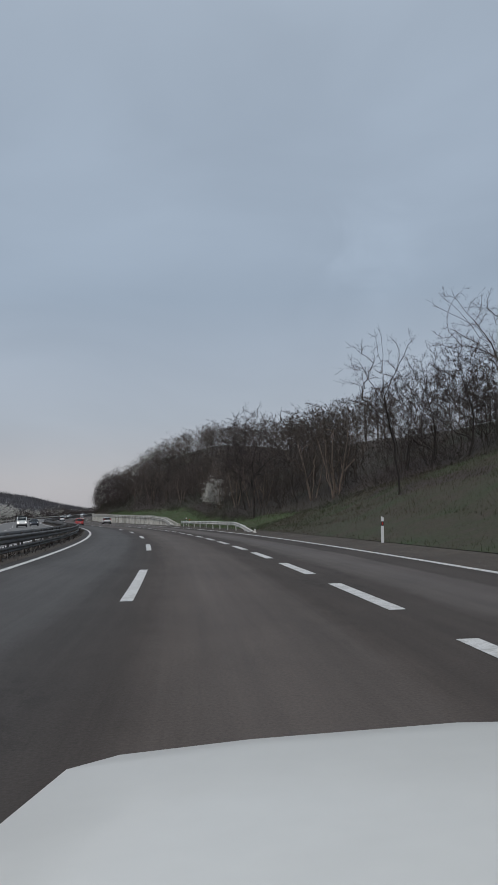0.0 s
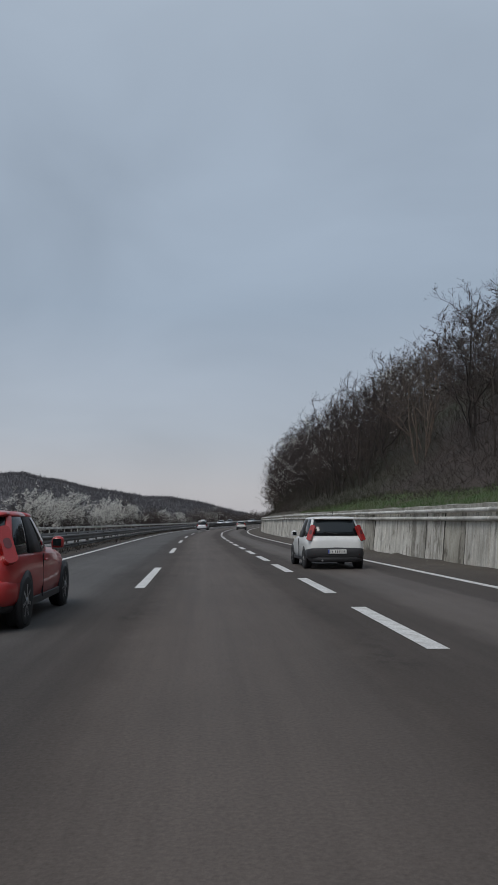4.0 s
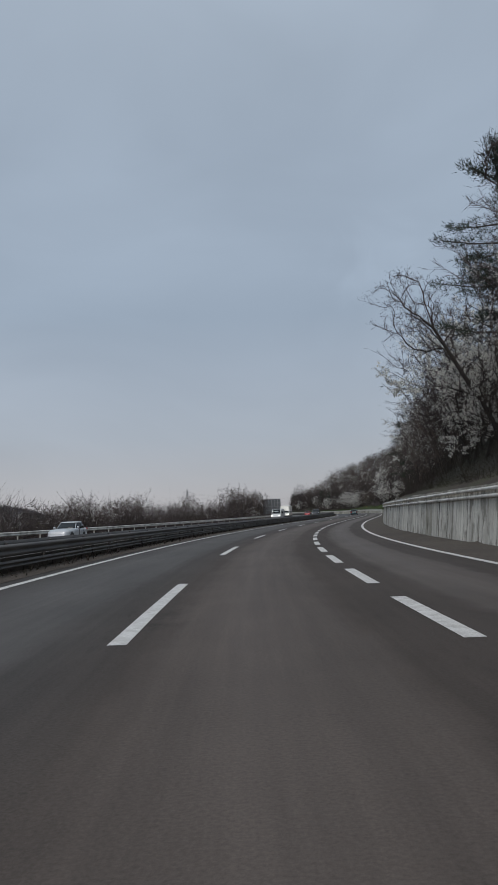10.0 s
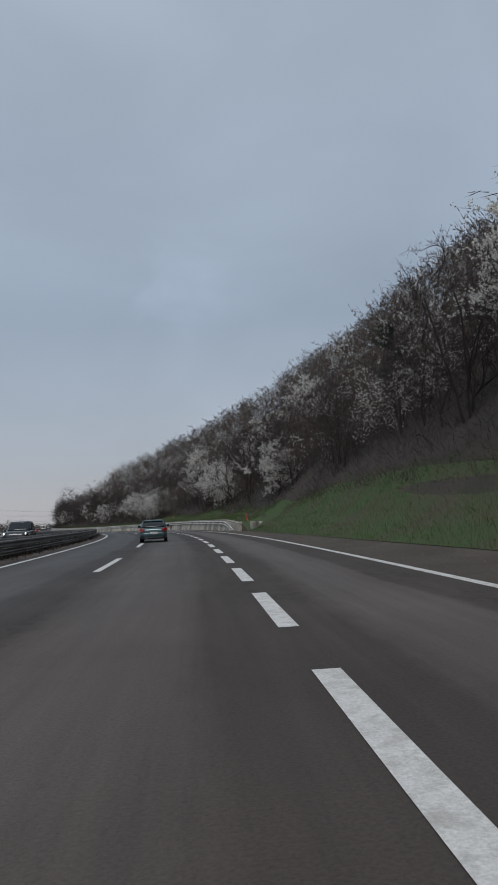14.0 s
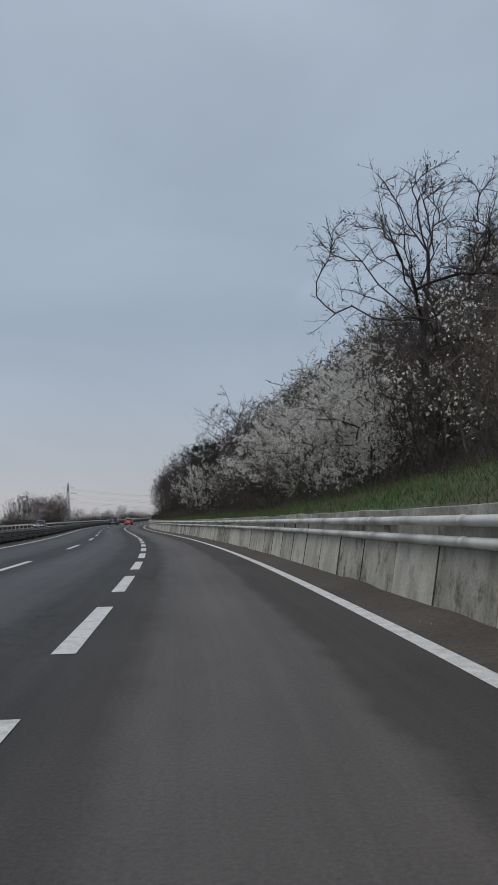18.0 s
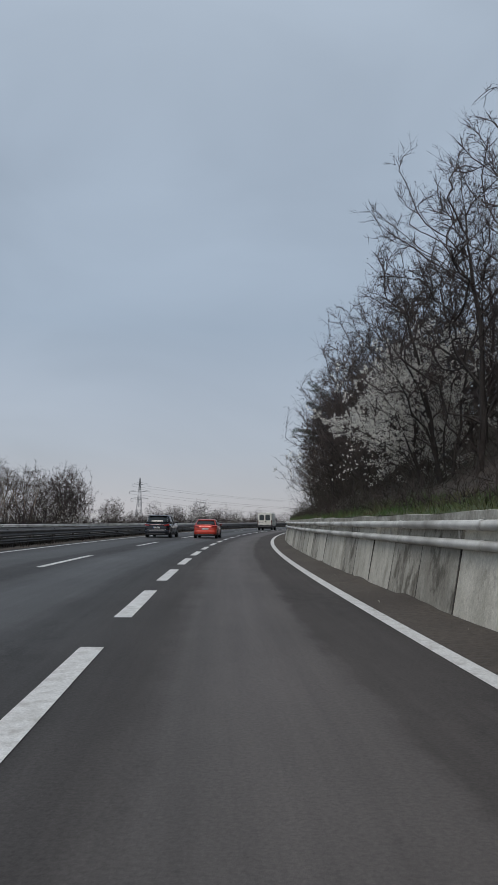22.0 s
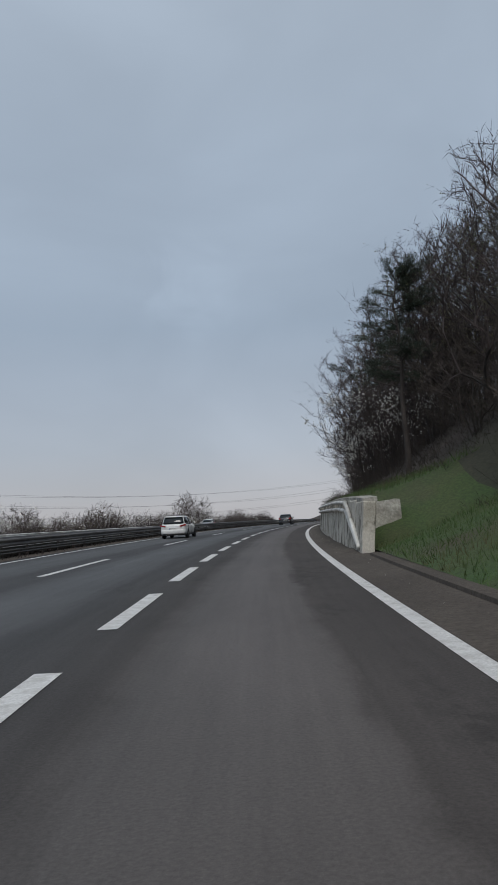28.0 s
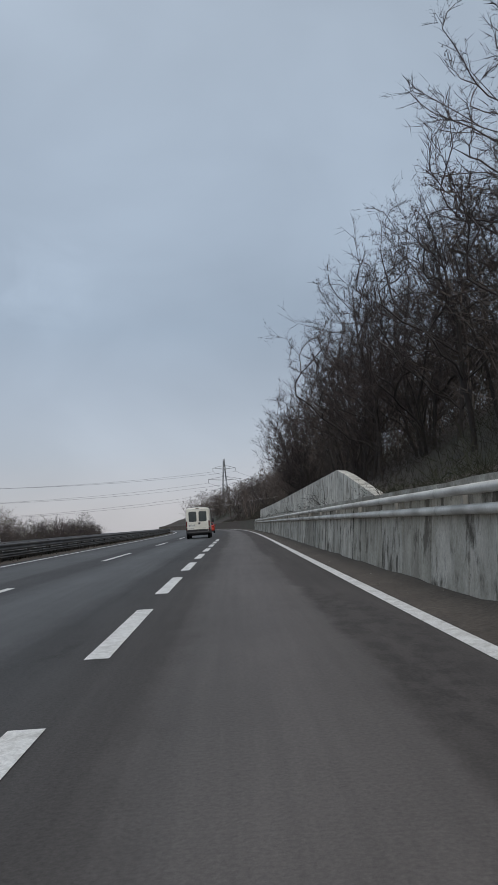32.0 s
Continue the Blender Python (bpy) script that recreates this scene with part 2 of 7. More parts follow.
M_ASPHALT = lane_asphalt()
M_ASPHALT2 = mat("far_asphalt", (0.14, 0.135, 0.13), 0.85, (0.17, 0.165, 0.16), 0.3, 0.1, 30.0, 0.2)
M_LINE = mat("road_paint", (0.66, 0.655, 0.635), 0.6, (0.56, 0.55, 0.53), 4.0, 0.2, 45.0, 0.3, color3=(0.44, 0.425, 0.40), scale3=7.0)
M_DIRT = mat("roadside_dirt", (0.058, 0.047, 0.038), 0.95, (0.085, 0.07, 0.056), 1.2, 0.35, 14.0, 0.8, color3=(0.05, 0.04, 0.032), scale3=0.3)
M_GROUND = mat("leaf_litter", (0.034, 0.026, 0.022), 0.95, (0.055, 0.041, 0.034), 0.5, 0.4, 9.0, 0.9, color3=(0.03, 0.034, 0.018), scale3=0.05)
M_GRASS = mat("spring_grass", (0.034, 0.07, 0.015), 0.9, (0.044, 0.064, 0.017), 0.6, 0.4, 12.0, 0.9, color3=(0.06, 0.05, 0.03), scale3=0.25)
M_BLADE = mat("grass_blades", (0.038, 0.088, 0.018), 0.8, (0.06, 0.09, 0.028), 0.8, 0.3, 8.0, color3=(0.085, 0.072, 0.036), scale3=0.35)
M_BANK = mat("bare_bank", (0.06, 0.044, 0.032), 0.95, (0.035, 0.028, 0.021), 0.8, 0.4, 10.0, 0.9, color3=(0.045, 0.05, 0.022), scale3=0.3)
M_DRY = mat("dry_grass", (0.036, 0.037, 0.016), 0.9, (0.05, 0.038, 0.025), 0.9, 0.45, 8.0, 0.8, color3=(0.026, 0.046, 0.012), scale3=0.22)


def wall_concrete(name, pale, mid, dark, streaks, blots):
    """Cast concrete with rain streaks, blots of damp and lichen, and a worn grain; each panel differs."""
    m = bpy.data.materials.new(name)
    m.use_nodes = True
    N, L = m.node_tree.nodes, m.node_tree.links
    b = N["Principled BSDF"]
    b.inputs["Roughness"].default_value, b.inputs["Specular IOR Level"].default_value = 0.92, 0.3
    tc, oi = N.new("ShaderNodeTexCoord"), N.new("ShaderNodeObjectInfo")
    shift = N.new("ShaderNodeVectorMath")
    shift.operation = "MULTIPLY_ADD"
    shift.inputs[1].default_value = (57.0, 31.0, 43.0)
    L.new(oi.outputs["Random"], shift.inputs[0])
    L.new(tc.outputs["Object"], shift.inputs[2])

    def tex(size, scale, detail, lo, hi, a, z):
        mp = N.new("ShaderNodeMapping")
        mp.inputs["Scale"].default_value = size
        L.new(shift.outputs[0], mp.inputs[0])
        n = N.new("ShaderNodeTexNoise")
        n.inputs["Scale"].default_value, n.inputs["Detail"].default_value, n.inputs["Roughness"].default_value = scale, detail, 0.65
        L.new(mp.outputs[0], n.inputs["Vector"])
        r = N.new("ShaderNodeMapRange")
        for i, q in enumerate((lo, hi, a, z)):
            r.inputs[i + 1].default_value = q
        L.new(n.outputs[0], r.inputs[0])
        return n.outputs[0], r.outputs[0]

    def mixed(fac, a, c):
        x = N.new("ShaderNodeMix")
        x.data_type = "RGBA"
        L.new(fac, x.inputs[0])
        if isinstance(a, tuple):
            x.inputs[6].default_value = (*a, 1)
        else:
            L.new(a, x.inputs[6])
        x.inputs[7].default_value = (*c, 1)
        return x.outputs[2]
    col = mixed(tex((1, 1, 1), 1.6, 4.0, 0.4, 0.6, 0, 1)[1], pale, mid)
    col = mixed(tex((1, 3.0, 0.5), 1.0, 4.0, 0.5, 0.72, 0, streaks)[1], col, dark)
    col = mixed(tex((1, 9.0, 0.35), 1.0, 3.0, 0.6, 0.72, 0, streaks * streaks)[1], col, dark)
    col = mixed(tex((1, 1.1, 0.9), 1.9, 9.0, 0.52, 0.62, 0, blots)[1], col, dark)
    col = mixed(tex((1, 1, 1), 7.0, 6.0, 0.62, 0.7, 0, 0.7 * blots)[1], col, tuple(q * 0.6 for q in dark))
    hs = N.new("ShaderNodeHueSaturation")
    L.new(col, hs.inputs["Color"])
    r1 = N.new("ShaderNodeMapRange")
    r1.inputs[3].default_value, r1.inputs[4].default_value = 0.88, 1.12
    L.new(oi.outputs["Random"], r1.inputs[0])
    grain, g2 = tex((1, 1, 1), 26.0, 4.0, 0.3, 0.7, 0.84, 1.16)
    mul = N.new("ShaderNodeMath")
    mul.operation = "MULTIPLY"
    L.new(r1.outputs[0], mul.inputs[0])
    L.new(g2, mul.inputs[1])
    L.new(mul.outputs[0], hs.inputs["Value"])
    L.new(hs.outputs[0], b.inputs["Base Color"])
    bp = N.new("ShaderNodeBump")
    bp.inputs["Strength"].default_value, bp.inputs["Distance"].default_value = 0.6, 0.02
    L.new(grain, bp.inputs["Height"])
    L.new(bp.outputs[0], b.inputs["Normal"])
    return m


M_CONC = wall_concrete("weathered_concrete", (0.52, 0.495, 0.43), (0.41, 0.39, 0.33), (0.22, 0.203, 0.165), 0.35, 0.5)
M_CONC2 = wall_concrete("pitted_concrete", (0.40, 0.38, 0.325), (0.29, 0.272, 0.23), (0.12, 0.108, 0.088), 0.5, 0.95)
M_CONC3 = wall_concrete("pale_streaked_concrete", (0.64, 0.62, 0.56), (0.50, 0.475, 0.42), (0.17, 0.155, 0.125), 0.7, 0.75)
M_CONC4 = wall_concrete("blotched_concrete", (0.54, 0.515, 0.455), (0.36, 0.34, 0.29), (0.11, 0.10, 0.082), 0.25, 1.0)
M_JOINT = mat("dark_joint_filler", (0.035, 0.031, 0.027), 0.95, (0.07, 0.062, 0.052), 6.0, 0.3, 20.0)
M_CAP = mat("lichened_concrete", (0.42, 0.41, 0.37), 0.95, (0.25, 0.24, 0.21), 2.5, 0.25, 16.0, 0.9, color3=(0.17, 0.16, 0.13), scale3=1.1)
M_PIPE = mat("galvanised_rail", (0.70, 0.685, 0.64), 0.5, (0.58, 0.565, 0.52), 2.0, 0.08, 30.0, 0.1, metal=0.15, color3=(0.27, 0.25, 0.22), scale3=0.7)
M_STEEL = mat("dark_steel_rail", (0.085, 0.082, 0.08), 0.6, (0.06, 0.055, 0.052), 1.0, 0.1, 20.0, 0.1, metal=0.3, color3=(0.12, 0.11, 0.10), scale3=0.3)
M_POLE = mat("pale_stems", (0.18, 0.14, 0.112), 0.95, (0.12, 0.093, 0.075), 2.0, 0.2, 20.0, random_value=0.2)
M_BARK = mat("bare_bark", (0.032, 0.027, 0.025), 0.95, (0.05, 0.042, 0.038), 2.0, 0.2, 20.0, random_value=0.25)
# twig brown, paler than bare_twigs partly to paint in aerial haze
M_WOOD = mat("hillside_wood", (0.105, 0.086, 0.074), 0.95, (0.055, 0.045, 0.04), 0.25, random_value=0.35)
M_TWIG = mat("bare_twigs", (0.068, 0.053, 0.050), 0.95, (0.036, 0.029, 0.029), 0.25, random_value=0.35)
M_BUSH = mat("undergrowth", (0.052, 0.04, 0.035), 0.95, (0.027, 0.021, 0.02), 0.2, color3=(0.034, 0.036, 0.02), scale3=0.05)


def petals():
    """White petals that let some light through."""
    m = bpy.data.materials.new("white_blossom")
    m.use_nodes = True
    N, L = m.node_tree.nodes, m.node_tree.links
    N.remove(N["Principled BSDF"])
    n = N.new("ShaderNodeTexNoise")
    n.inputs["Scale"].default_value = 1.5
    tc = N.new("ShaderNodeTexCoord")
    L.new(tc.outputs["Object"], n.inputs["Vector"])
    c = N.new("ShaderNodeMix")
    c.data_type = "RGBA"
    c.inputs[6].default_value, c.inputs[7].default_value = (0.88, 0.865, 0.84, 1), (0.70, 0.69, 0.62, 1)
    L.new(n.outputs[0], c.inputs[0])
    d, tl, mx = N.new("ShaderNodeBsdfDiffuse"), N.new("ShaderNodeBsdfTranslucent"), N.new("ShaderNodeMixShader")
    L.new(c.outputs[2], d.inputs[0])
    L.new(c.outputs[2], tl.inputs[0])
    mx.inputs[0].default_value = 0.45
    L.new(d.outputs[0], mx.inputs[1])
    L.new(tl.outputs[0], mx.inputs[2])
    L.new(mx.outputs[0], N["Material Output"].inputs[0])
    return m


M_BLOSSOM = petals()
M_BUD = mat("opening_buds", (0.15, 0.155, 0.075), 0.9, (0.11, 0.10, 0.06), 1.0, random_value=0.2)
M_POD = mat("dry_seed_pods", (0.035, 0.026, 0.022), 0.9, (0.05, 0.038, 0.03), 2.0, random_value=0.2)
M_NEEDLE = mat("pine_needles", (0.028, 0.042, 0.024), 0.85, (0.018, 0.028, 0.018), 0.8, random_value=0.2)
# far ridge: distance haze is mixed into this grey-blue base colour
M_FAR = mat("far_wood", (0.1, 0.098, 0.106), 0.95, (0.068, 0.067, 0.073), 0.03, 0.35, 0.2)

# ---- the road as a curve ----
STEP = 2.0
SS = np.arange(-40.0, 1300.0, STEP)
_k = np.interp(SS, np.arange(-40.0, 1330.0, 25.0), KAPPA) * 1e-3
_i0 = int(round(40.0 / STEP))
TH = np.concatenate([[0], np.cumsum((_k[1:] + _k[:-1]) / 2 * STEP)])
TH -= TH[_i0]
_tm = (TH[1:] + TH[:-1]) / 2
RX = np.concatenate([[0], np.cumsum(-np.sin(_tm) * STEP)])
RY = np.concatenate([[0], np.cumsum(np.cos(_tm) * STEP)])
RX -= RX[_i0]
RY -= RY[_i0]
_c = np.interp(SS, np.arange(-40.0, 1330.0, 50.0), CREST) * 1e-4
_g = np.concatenate([[0], np.cumsum((_c[1:] + _c[:-1]) / 2 * STEP)])
RZ = np.concatenate([[0], np.cumsum((_g[1:] + _g[:-1]) / 2 * STEP)])
RZ -= RZ[_i0]


def heading(s):
    return float(np.interp(s, SS, TH))


def rp(s, n, z=0.0):
    """World place of a point s metres along the road, n metres to the left of the lane line, z above the road."""
    t = np.interp(s, SS, TH)
    return np.stack([np.interp(s, SS, RX) - np.cos(t) * n, np.interp(s, SS, RY) - np.sin(t) * n, np.interp(s, SS, RZ) + z], -1)


def on_road(s, n, z=0.0, turn=0.0):
    """Pose on the road: x to the right, y ahead."""
    g = math.degrees(math.atan2(float(np.interp(s + 2, SS, RZ) - np.interp(s - 2, SS, RZ)), 4.0))
    p_ = rp(float(s), float(n), z)
    return pose(*[float(v) for v in p_], g if not turn else 0, 0, math.degrees(heading(s)) + turn)


def mesh_from(name, verts, faces, material, smooth=False):
    me = bpy.data.meshes.new(name)
    me.from_pydata([tuple(v) for v in verts], [], faces)
    me.materials.append(material)
    if smooth:
        me.shade_smooth()
    return me


def fast_mesh(name, verts, tris, material, smooth=False):
    """Triangle mesh from arrays."""
    me = bpy.data.meshes.new(name)
    v, t = np.asarray(verts, np.float32), np.asarray(tris, np.int32)
    me.vertices.add(len(v))
    me.vertices.foreach_set("co", v.ravel())
    me.loops.add(t.size)
    me.loops.foreach_set("vertex_index", t.ravel())
    me.polygons.add(len(t))
    me.polygons.foreach_set("loop_start", np.arange(0, t.size, 3, dtype=np.int32))
    me.polygons.foreach_set("loop_total", np.full(len(t), 3, np.int32))
    me.materials.append(material)
    me.update(calc_edges=True)
    if smooth:
        me.shade_smooth()
    return me


def ribbon(name, s0, s1, cols, material, step=4.0, smooth=True):
    """A sheet along the road; cols: (n, z) pairs, numbers or functions of s."""
    s = np.arange(s0, s1 + 0.01, step)
    val = lambda q: np.array([q(a) for a in s]) if callable(q) else np.full(len(s), float(q))
    grid = np.stack([rp(s, val(n), val(z)) for n, z in cols], 1)
    k = len(cols)
    faces = [(i * k + j, i * k + j + 1, (i + 1) * k + j + 1, (i + 1) * k + j) for i in range(len(s) - 1) for j in range(k - 1)]
    faces = [f[::-1] for f in faces]
    return mesh_from(name, grid.reshape(-1, 3), faces, material, smooth)


def part(name, me, parent, label="", m=None):
    ob = new(name, me)
    ob.parent = parent
    if m is not None:
        ob.matrix_basis = m
    if label:
        ob["label"] = label
    return ob


# ---- the ground: carriageways, verges, hill ----
R_EDGE, L_DASH, L_EDGE = -3.48, 3.56, 7.28
A0, A1, B0, B1, C0, C1 = 100.0, 482.0, 537.0, 817.5, 926.0, 1120.0


def foot(s):
    """Distance of the wall's or verge's foot from the lane line."""
    return float(np.interp(s, [-40, 60, 100, 130, 460, 482, 515, 537, 1300], [-5.2, -5.2, -4.9, -5.5, -5.6, -5.7, -4.7, -4.3, -4.35]))


def wall_top(s):
    """Height of the retaining walls; 0 where there is none."""
    return float(np.interp(s, [A0 - 0.1, A0, A0 + 12, A0 + 30, 200, 440, A1 - 14, A1 - 5, A1, A1 + 0.1, B0 - 0.1, B0, B0 + 10, B0 + 40, B1 - 22, B1 - 10, B1, B1 + 0.1, C0 - 0.1, C0, C0 + 3, C0 + 7, C1],
                           [0, 0.35, 1.2, 1.6, 2.15, 2.15, 1.95, 1.5, 0.8, 0, 0, 0.75, 1.15, 1.3, 1.45, 1.3, 1.2, 0, 0, 1.5, 1.6, 1.7, 1.5]))


def verge(s):
    """Depth of the grass behind the wall or edge before the wood begins."""
    return float(np.interp(s, [0, 35, 41, 44, 50, 59, 75, 110, 180, 200, 220, 260, 285, 300, 325, 370, 420, 450, 490, 525, 545, 565, 580, 612, 630, 680, 760, 800, 840, 866, 900, 930, 950, 1300],
                           [15, 14, 12.5, 10, 7.5, 5, 3.2, 4, 2.5, 1.3, 2.2, 2.2, 1.1, 0.8, 0.8, 2.0, 2.2, 3.8, 4.5, 5, 3, 3.8, 5.2, 4.2, 1.6, 1.6, 1.0, 1.0, 2.2, 2.8, 5.5, 3.5, 2.3, 2.0]))


def gentle(s):
    """Width of the low, gently rising bank at the foot of the hill."""
    return float(np.interp(s, [500, 560, 580, 680, 710, 750], [0, 3.0, 6.0, 5.0, 2.0, 0]))


def panel_top(s):
    """Height of the wall panels themselves, just under the upper rail."""
    return max(0.0, wall_top(s) - 0.1)


def ledge(s):
    """Height of the ground right behind the wall."""
    return 0.0 if C0 - 1 < s < C0 + 3.5 else panel_top(s)


def steep(s):
    return float(np.interp(s, [0, 60, 110, 154, 190, 230, 330, 420, 470, 520, 560, 600, 640, 700, 760, 810, 860, 900, 940, 1000, 1100, 1300],
                           [0.36, 0.38, 0.42, 0.45, 0.6, 0.72, 0.72, 0.66, 0.7, 0.8, 0.9, 0.9, 0.8, 0.7, 0.6, 0.4, 0.25, 0.4, 0.55, 0.55, 0.4, 0.25]))


def crest(s):
    """How far the hill goes on rising behind its first brow, as a share of its slope."""
    return float(np.interp(s, [470, 530, 660, 720], [0.3, 0.78, 0.78, 0.3]))


def hill(s, m):
    """Height of the ground m metres behind the foot of the hill."""
    k = steep(s)
    g = gentle(s)
    q = max(0.0, m - g)
    z = k * min(q, 26) + crest(s) * k * max(0, min(q - 26, 16)) - 0.3 * max(0, q - 42)
    z = z * min(1.0, 0.35 + m / 12) + 0.26 * min(m, g)
    z += 0.5 * noise.noise((s * 0.06, m * 0.12, 3.0)) * min(1, m / 4)
    return ledge(s) * 0.96 + z


def build_ground():
    ms = [0.35, 1.5, 3, 5, 8, 12, 17, 23, 30, 40, 55, 75, 110]
    plain = lambda s: -9.3 - float(np.interp(s, SS, RZ))
    cols = [(lambda s: foot(s) - 190, plain)]
    for q in reversed(ms):
        cols.append((lambda s, q=q: foot(s) - q, lambda s, q=q: hill(s, q)))
    cols += [(lambda s: foot(s) - 0.33, lambda s: -0.03), (R_EDGE - 0.3, -0.06), (8.0, -0.06), (8.2, 0.02), (10.1, 0.02), (10.3, -0.06), (22.0, -0.06), (22.3, 0.0),
             (26, -0.3), (34, -1.0), (60, -5.0), (110, -7.5), (190, plain)]
    ob = new("ground", ribbon("ground", -36, 1290, cols, M_GROUND, 3.0))
    tagged(ob, "dark brown hillside of leaf litter and thin grass beside the motorway", "ground", kind="structure")
    pl = mesh_from("ground_plain", [(-4000, -3000, -9), (4000, -3000, -9), (4000, 4500, -9), (-4000, 4500, -9)], [(0, 1, 2, 3)], M_GROUND)
    tagged(new("ground_plain", pl), "wide brown plain reaching the horizon", "ground", kind="structure")
    for s0, s1, m_, lab in ((-36, 60, M_DRY, "dry olive grass bank with bare earth patches"), (60, 198, M_GRASS, "green spring grass verge above the road"), (198, 474, M_BANK, "bare brown earth bank above the concrete wall"),
                            (474, 945, M_GRASS, "green grass bank with dry patches behind the low wall"), (945, 1200, M_BANK, "bank of bare earth and dead leaves above the stained wall")):
        strip = ribbon("bank", s0, s1, [(lambda s, u=u: foot(s) - 0.4 - verge(s) * u, lambda s, u=u: hill(s, 0.4 + verge(s) * u) + 0.05) for u in (1, 0.75, 0.5, 0.25, 0)], m_, 3.0)
        tagged(new("earth_bank" if m_ is M_BANK else "grass_verge", strip), lab, "bank" if m_ is M_BANK else "grass", kind="structure")
    road = new("road", ribbon("road", -40, 1296, [(R_EDGE - 0.35, 0), (0, 0), (L_DASH, 0), (7.9, 0)], M_ASPHALT))
    lay = road.data.uv_layers.new(name="lane")
    for lp in road.data.loops:
        lay.data[lp.index].uv = ((R_EDGE - 0.35, 0, L_DASH, 7.9)[lp.vertex_index % 4], 4.0 * (lp.vertex_index // 4))
    tagged(road, "worn grey-brown asphalt carriageway with three lanes", "road", kind="structure")
    road2 = new("road_opposite", ribbon("road_opposite", -40, 1296, [(10.3, 0), (14, 0), (18, 0), (22.0, 0)], M_ASPHALT2))
    tagged(road2, "pale grey asphalt carriageway for oncoming traffic", "road", kind="structure")
    sh = new("road_shoulder", ribbon("road_shoulder", -36, 1200, [(lambda s: foot(s) - 0.43, lambda s: 0.06 if wall_top(s) else hill(s, 0.43) + 0.03), (lambda s: foot(s) - 0.1, lambda s: 0.07), (lambda s: foot(s) + 0.06, lambda s: 0.06 + 0.16 * max(0, noise.noise((s * 0.45, 0, 5.0)))), (lambda s: foot(s) + 0.22 + 0.12 * noise.noise((s * 0.6, 3, 0)), lambda s: 0.04 + 0.05 * max(0, noise.noise((s * 0.45, 0, 5.0)))), (lambda s: foot(s) + 0.4, lambda s: 0.025), (R_EDGE - 0.07, 0.004)], M_DIRT, 1.0))
    tagged(sh, "strip of brown dirt and debris between edge line and wall", "road shoulder", kind="structure")
    md = new("median_strip", ribbon("median_strip", -36, 1290, [(7.75, 0.012), (8.2, 0.05), (9.0, 0.07), (10.0, 0.05), (10.4, 0.012)], M_DIRT, 4.0))
    tagged(md, "narrow dirt median strip under the crash barriers", "median", kind="structure")


build_ground()


def build_lines():
    def strip(s0, s1, n, w):
        k = max(1, int((s1 - s0) / 2))
        s = np.linspace(s0, s1, k + 1)
        shift = np.interp(s, [480, 540], [0.0, 1.0]) * (0.04 if n == R_EDGE else -0.04 if n == 0 else 0.0)
        a, b = rp(s, n + shift + w / 2, 0.006), rp(s, n + shift - w / 2, 0.006)
        v = np.concatenate([a, b])
        f = [(i, i + 1, k + 2 + i, k + 1 + i)[::-1] for i in range(k)]
        return mesh_from("line", v, f, M_LINE)
    for name, n, w in (("edge_line", R_EDGE, 0.2), ("edge_line", L_EDGE, 0.2), ("edge_line", 10.75, 0.18), ("edge_line", 21.2, 0.18)):
        tagged(new(name, strip(-38, 1200, n, w)), "long solid white painted edge line", "road marking", kind="structure")
    dense = tagged(new("lane_marking"), "short-spaced wide white dashes between middle and slow lane", "road marking", kind="structure")
    for k in range(-3, 180):
        me = strip(0.6 + 6 * k - 3.75, 0.6 + 6 * k, 0.0, 0.23)
        part("dash", me, dense)
    sparse = tagged(new("lane_marking"), "long-spaced narrow white dashes between fast and middle lane", "road marking", kind="structure")
    for k in range(-1, 62):
        part("dash", strip(17.9 + 17.9 * k - 6.9, 17.9 + 17.9 * k, L_DASH, 0.2), sparse)
    far = tagged(new("lane_marking"), "white dashes on the oncoming carriageway", "road marking", kind="structure")
    for k in range(-1, 62):
        part("dash", strip(17.9 * k, 17.9 * k + 6, 14.4, 0.17), far)
        part("dash", strip(17.9 * k, 17.9 * k + 6, 17.9, 0.17), far)


build_lines()

# ---- retaining walls with rails ----


def box_mesh(name, x0, x1, y0, y1, z0, z1, material, bevel=0.0, shear=0.0):
    bm = bmesh.new()
    vs = [bm.verts.new((x + (z - z0) * shear, y, z)) for x in (x0, x1) for y in (y0, y1) for z in (z0, z1)]
    for f in ((0, 1, 3, 2), (4, 6, 7, 5), (0, 4, 5, 1), (2, 3, 7, 6), (0, 2, 6, 4), (1, 5, 7, 3)):
        bm.faces.new([vs[i] for i in f])
    bmesh.ops.recalc_face_normals(bm, faces=bm.faces[:])
    if bevel:
        bmesh.ops.bevel(bm, geom=bm.edges[:], offset=bevel, segments=1, affect="EDGES")
    me = bpy.data.meshes.new(name)
    bm.to_mesh(me)
    bm.free()
    me.materials.append(material)
    return me


def sweep(name, s_list, n_of, z_of, section, material, smooth=True):
    """A rail of the given section [(across, up)] along the road."""
    s = np.array(s_list, float)
    k = len(section)
    v = []
    for a, u in section:
        v.append(rp(s, np.array([n_of(q) for q in s]) + a, np.array([z_of(q) for q in s]) + u))
    v = np.stack(v, 1).reshape(-1, 3)
    f = [(i * k + j, i * k + (j + 1) % k, (i + 1) * k + (j + 1) % k, (i + 1) * k + j) for i in range(len(s) - 1) for j in range(k)]
    f += [tuple(range(k))[::-1], tuple(range((len(s) - 1) * k, len(s) * k))]
    return mesh_from(name, v, f, material, smooth)


def circle(r, k=8):
    return [(r * math.cos(2 * math.pi * i / k), r * math.sin(2 * math.pi * i / k)) for i in range(k)]


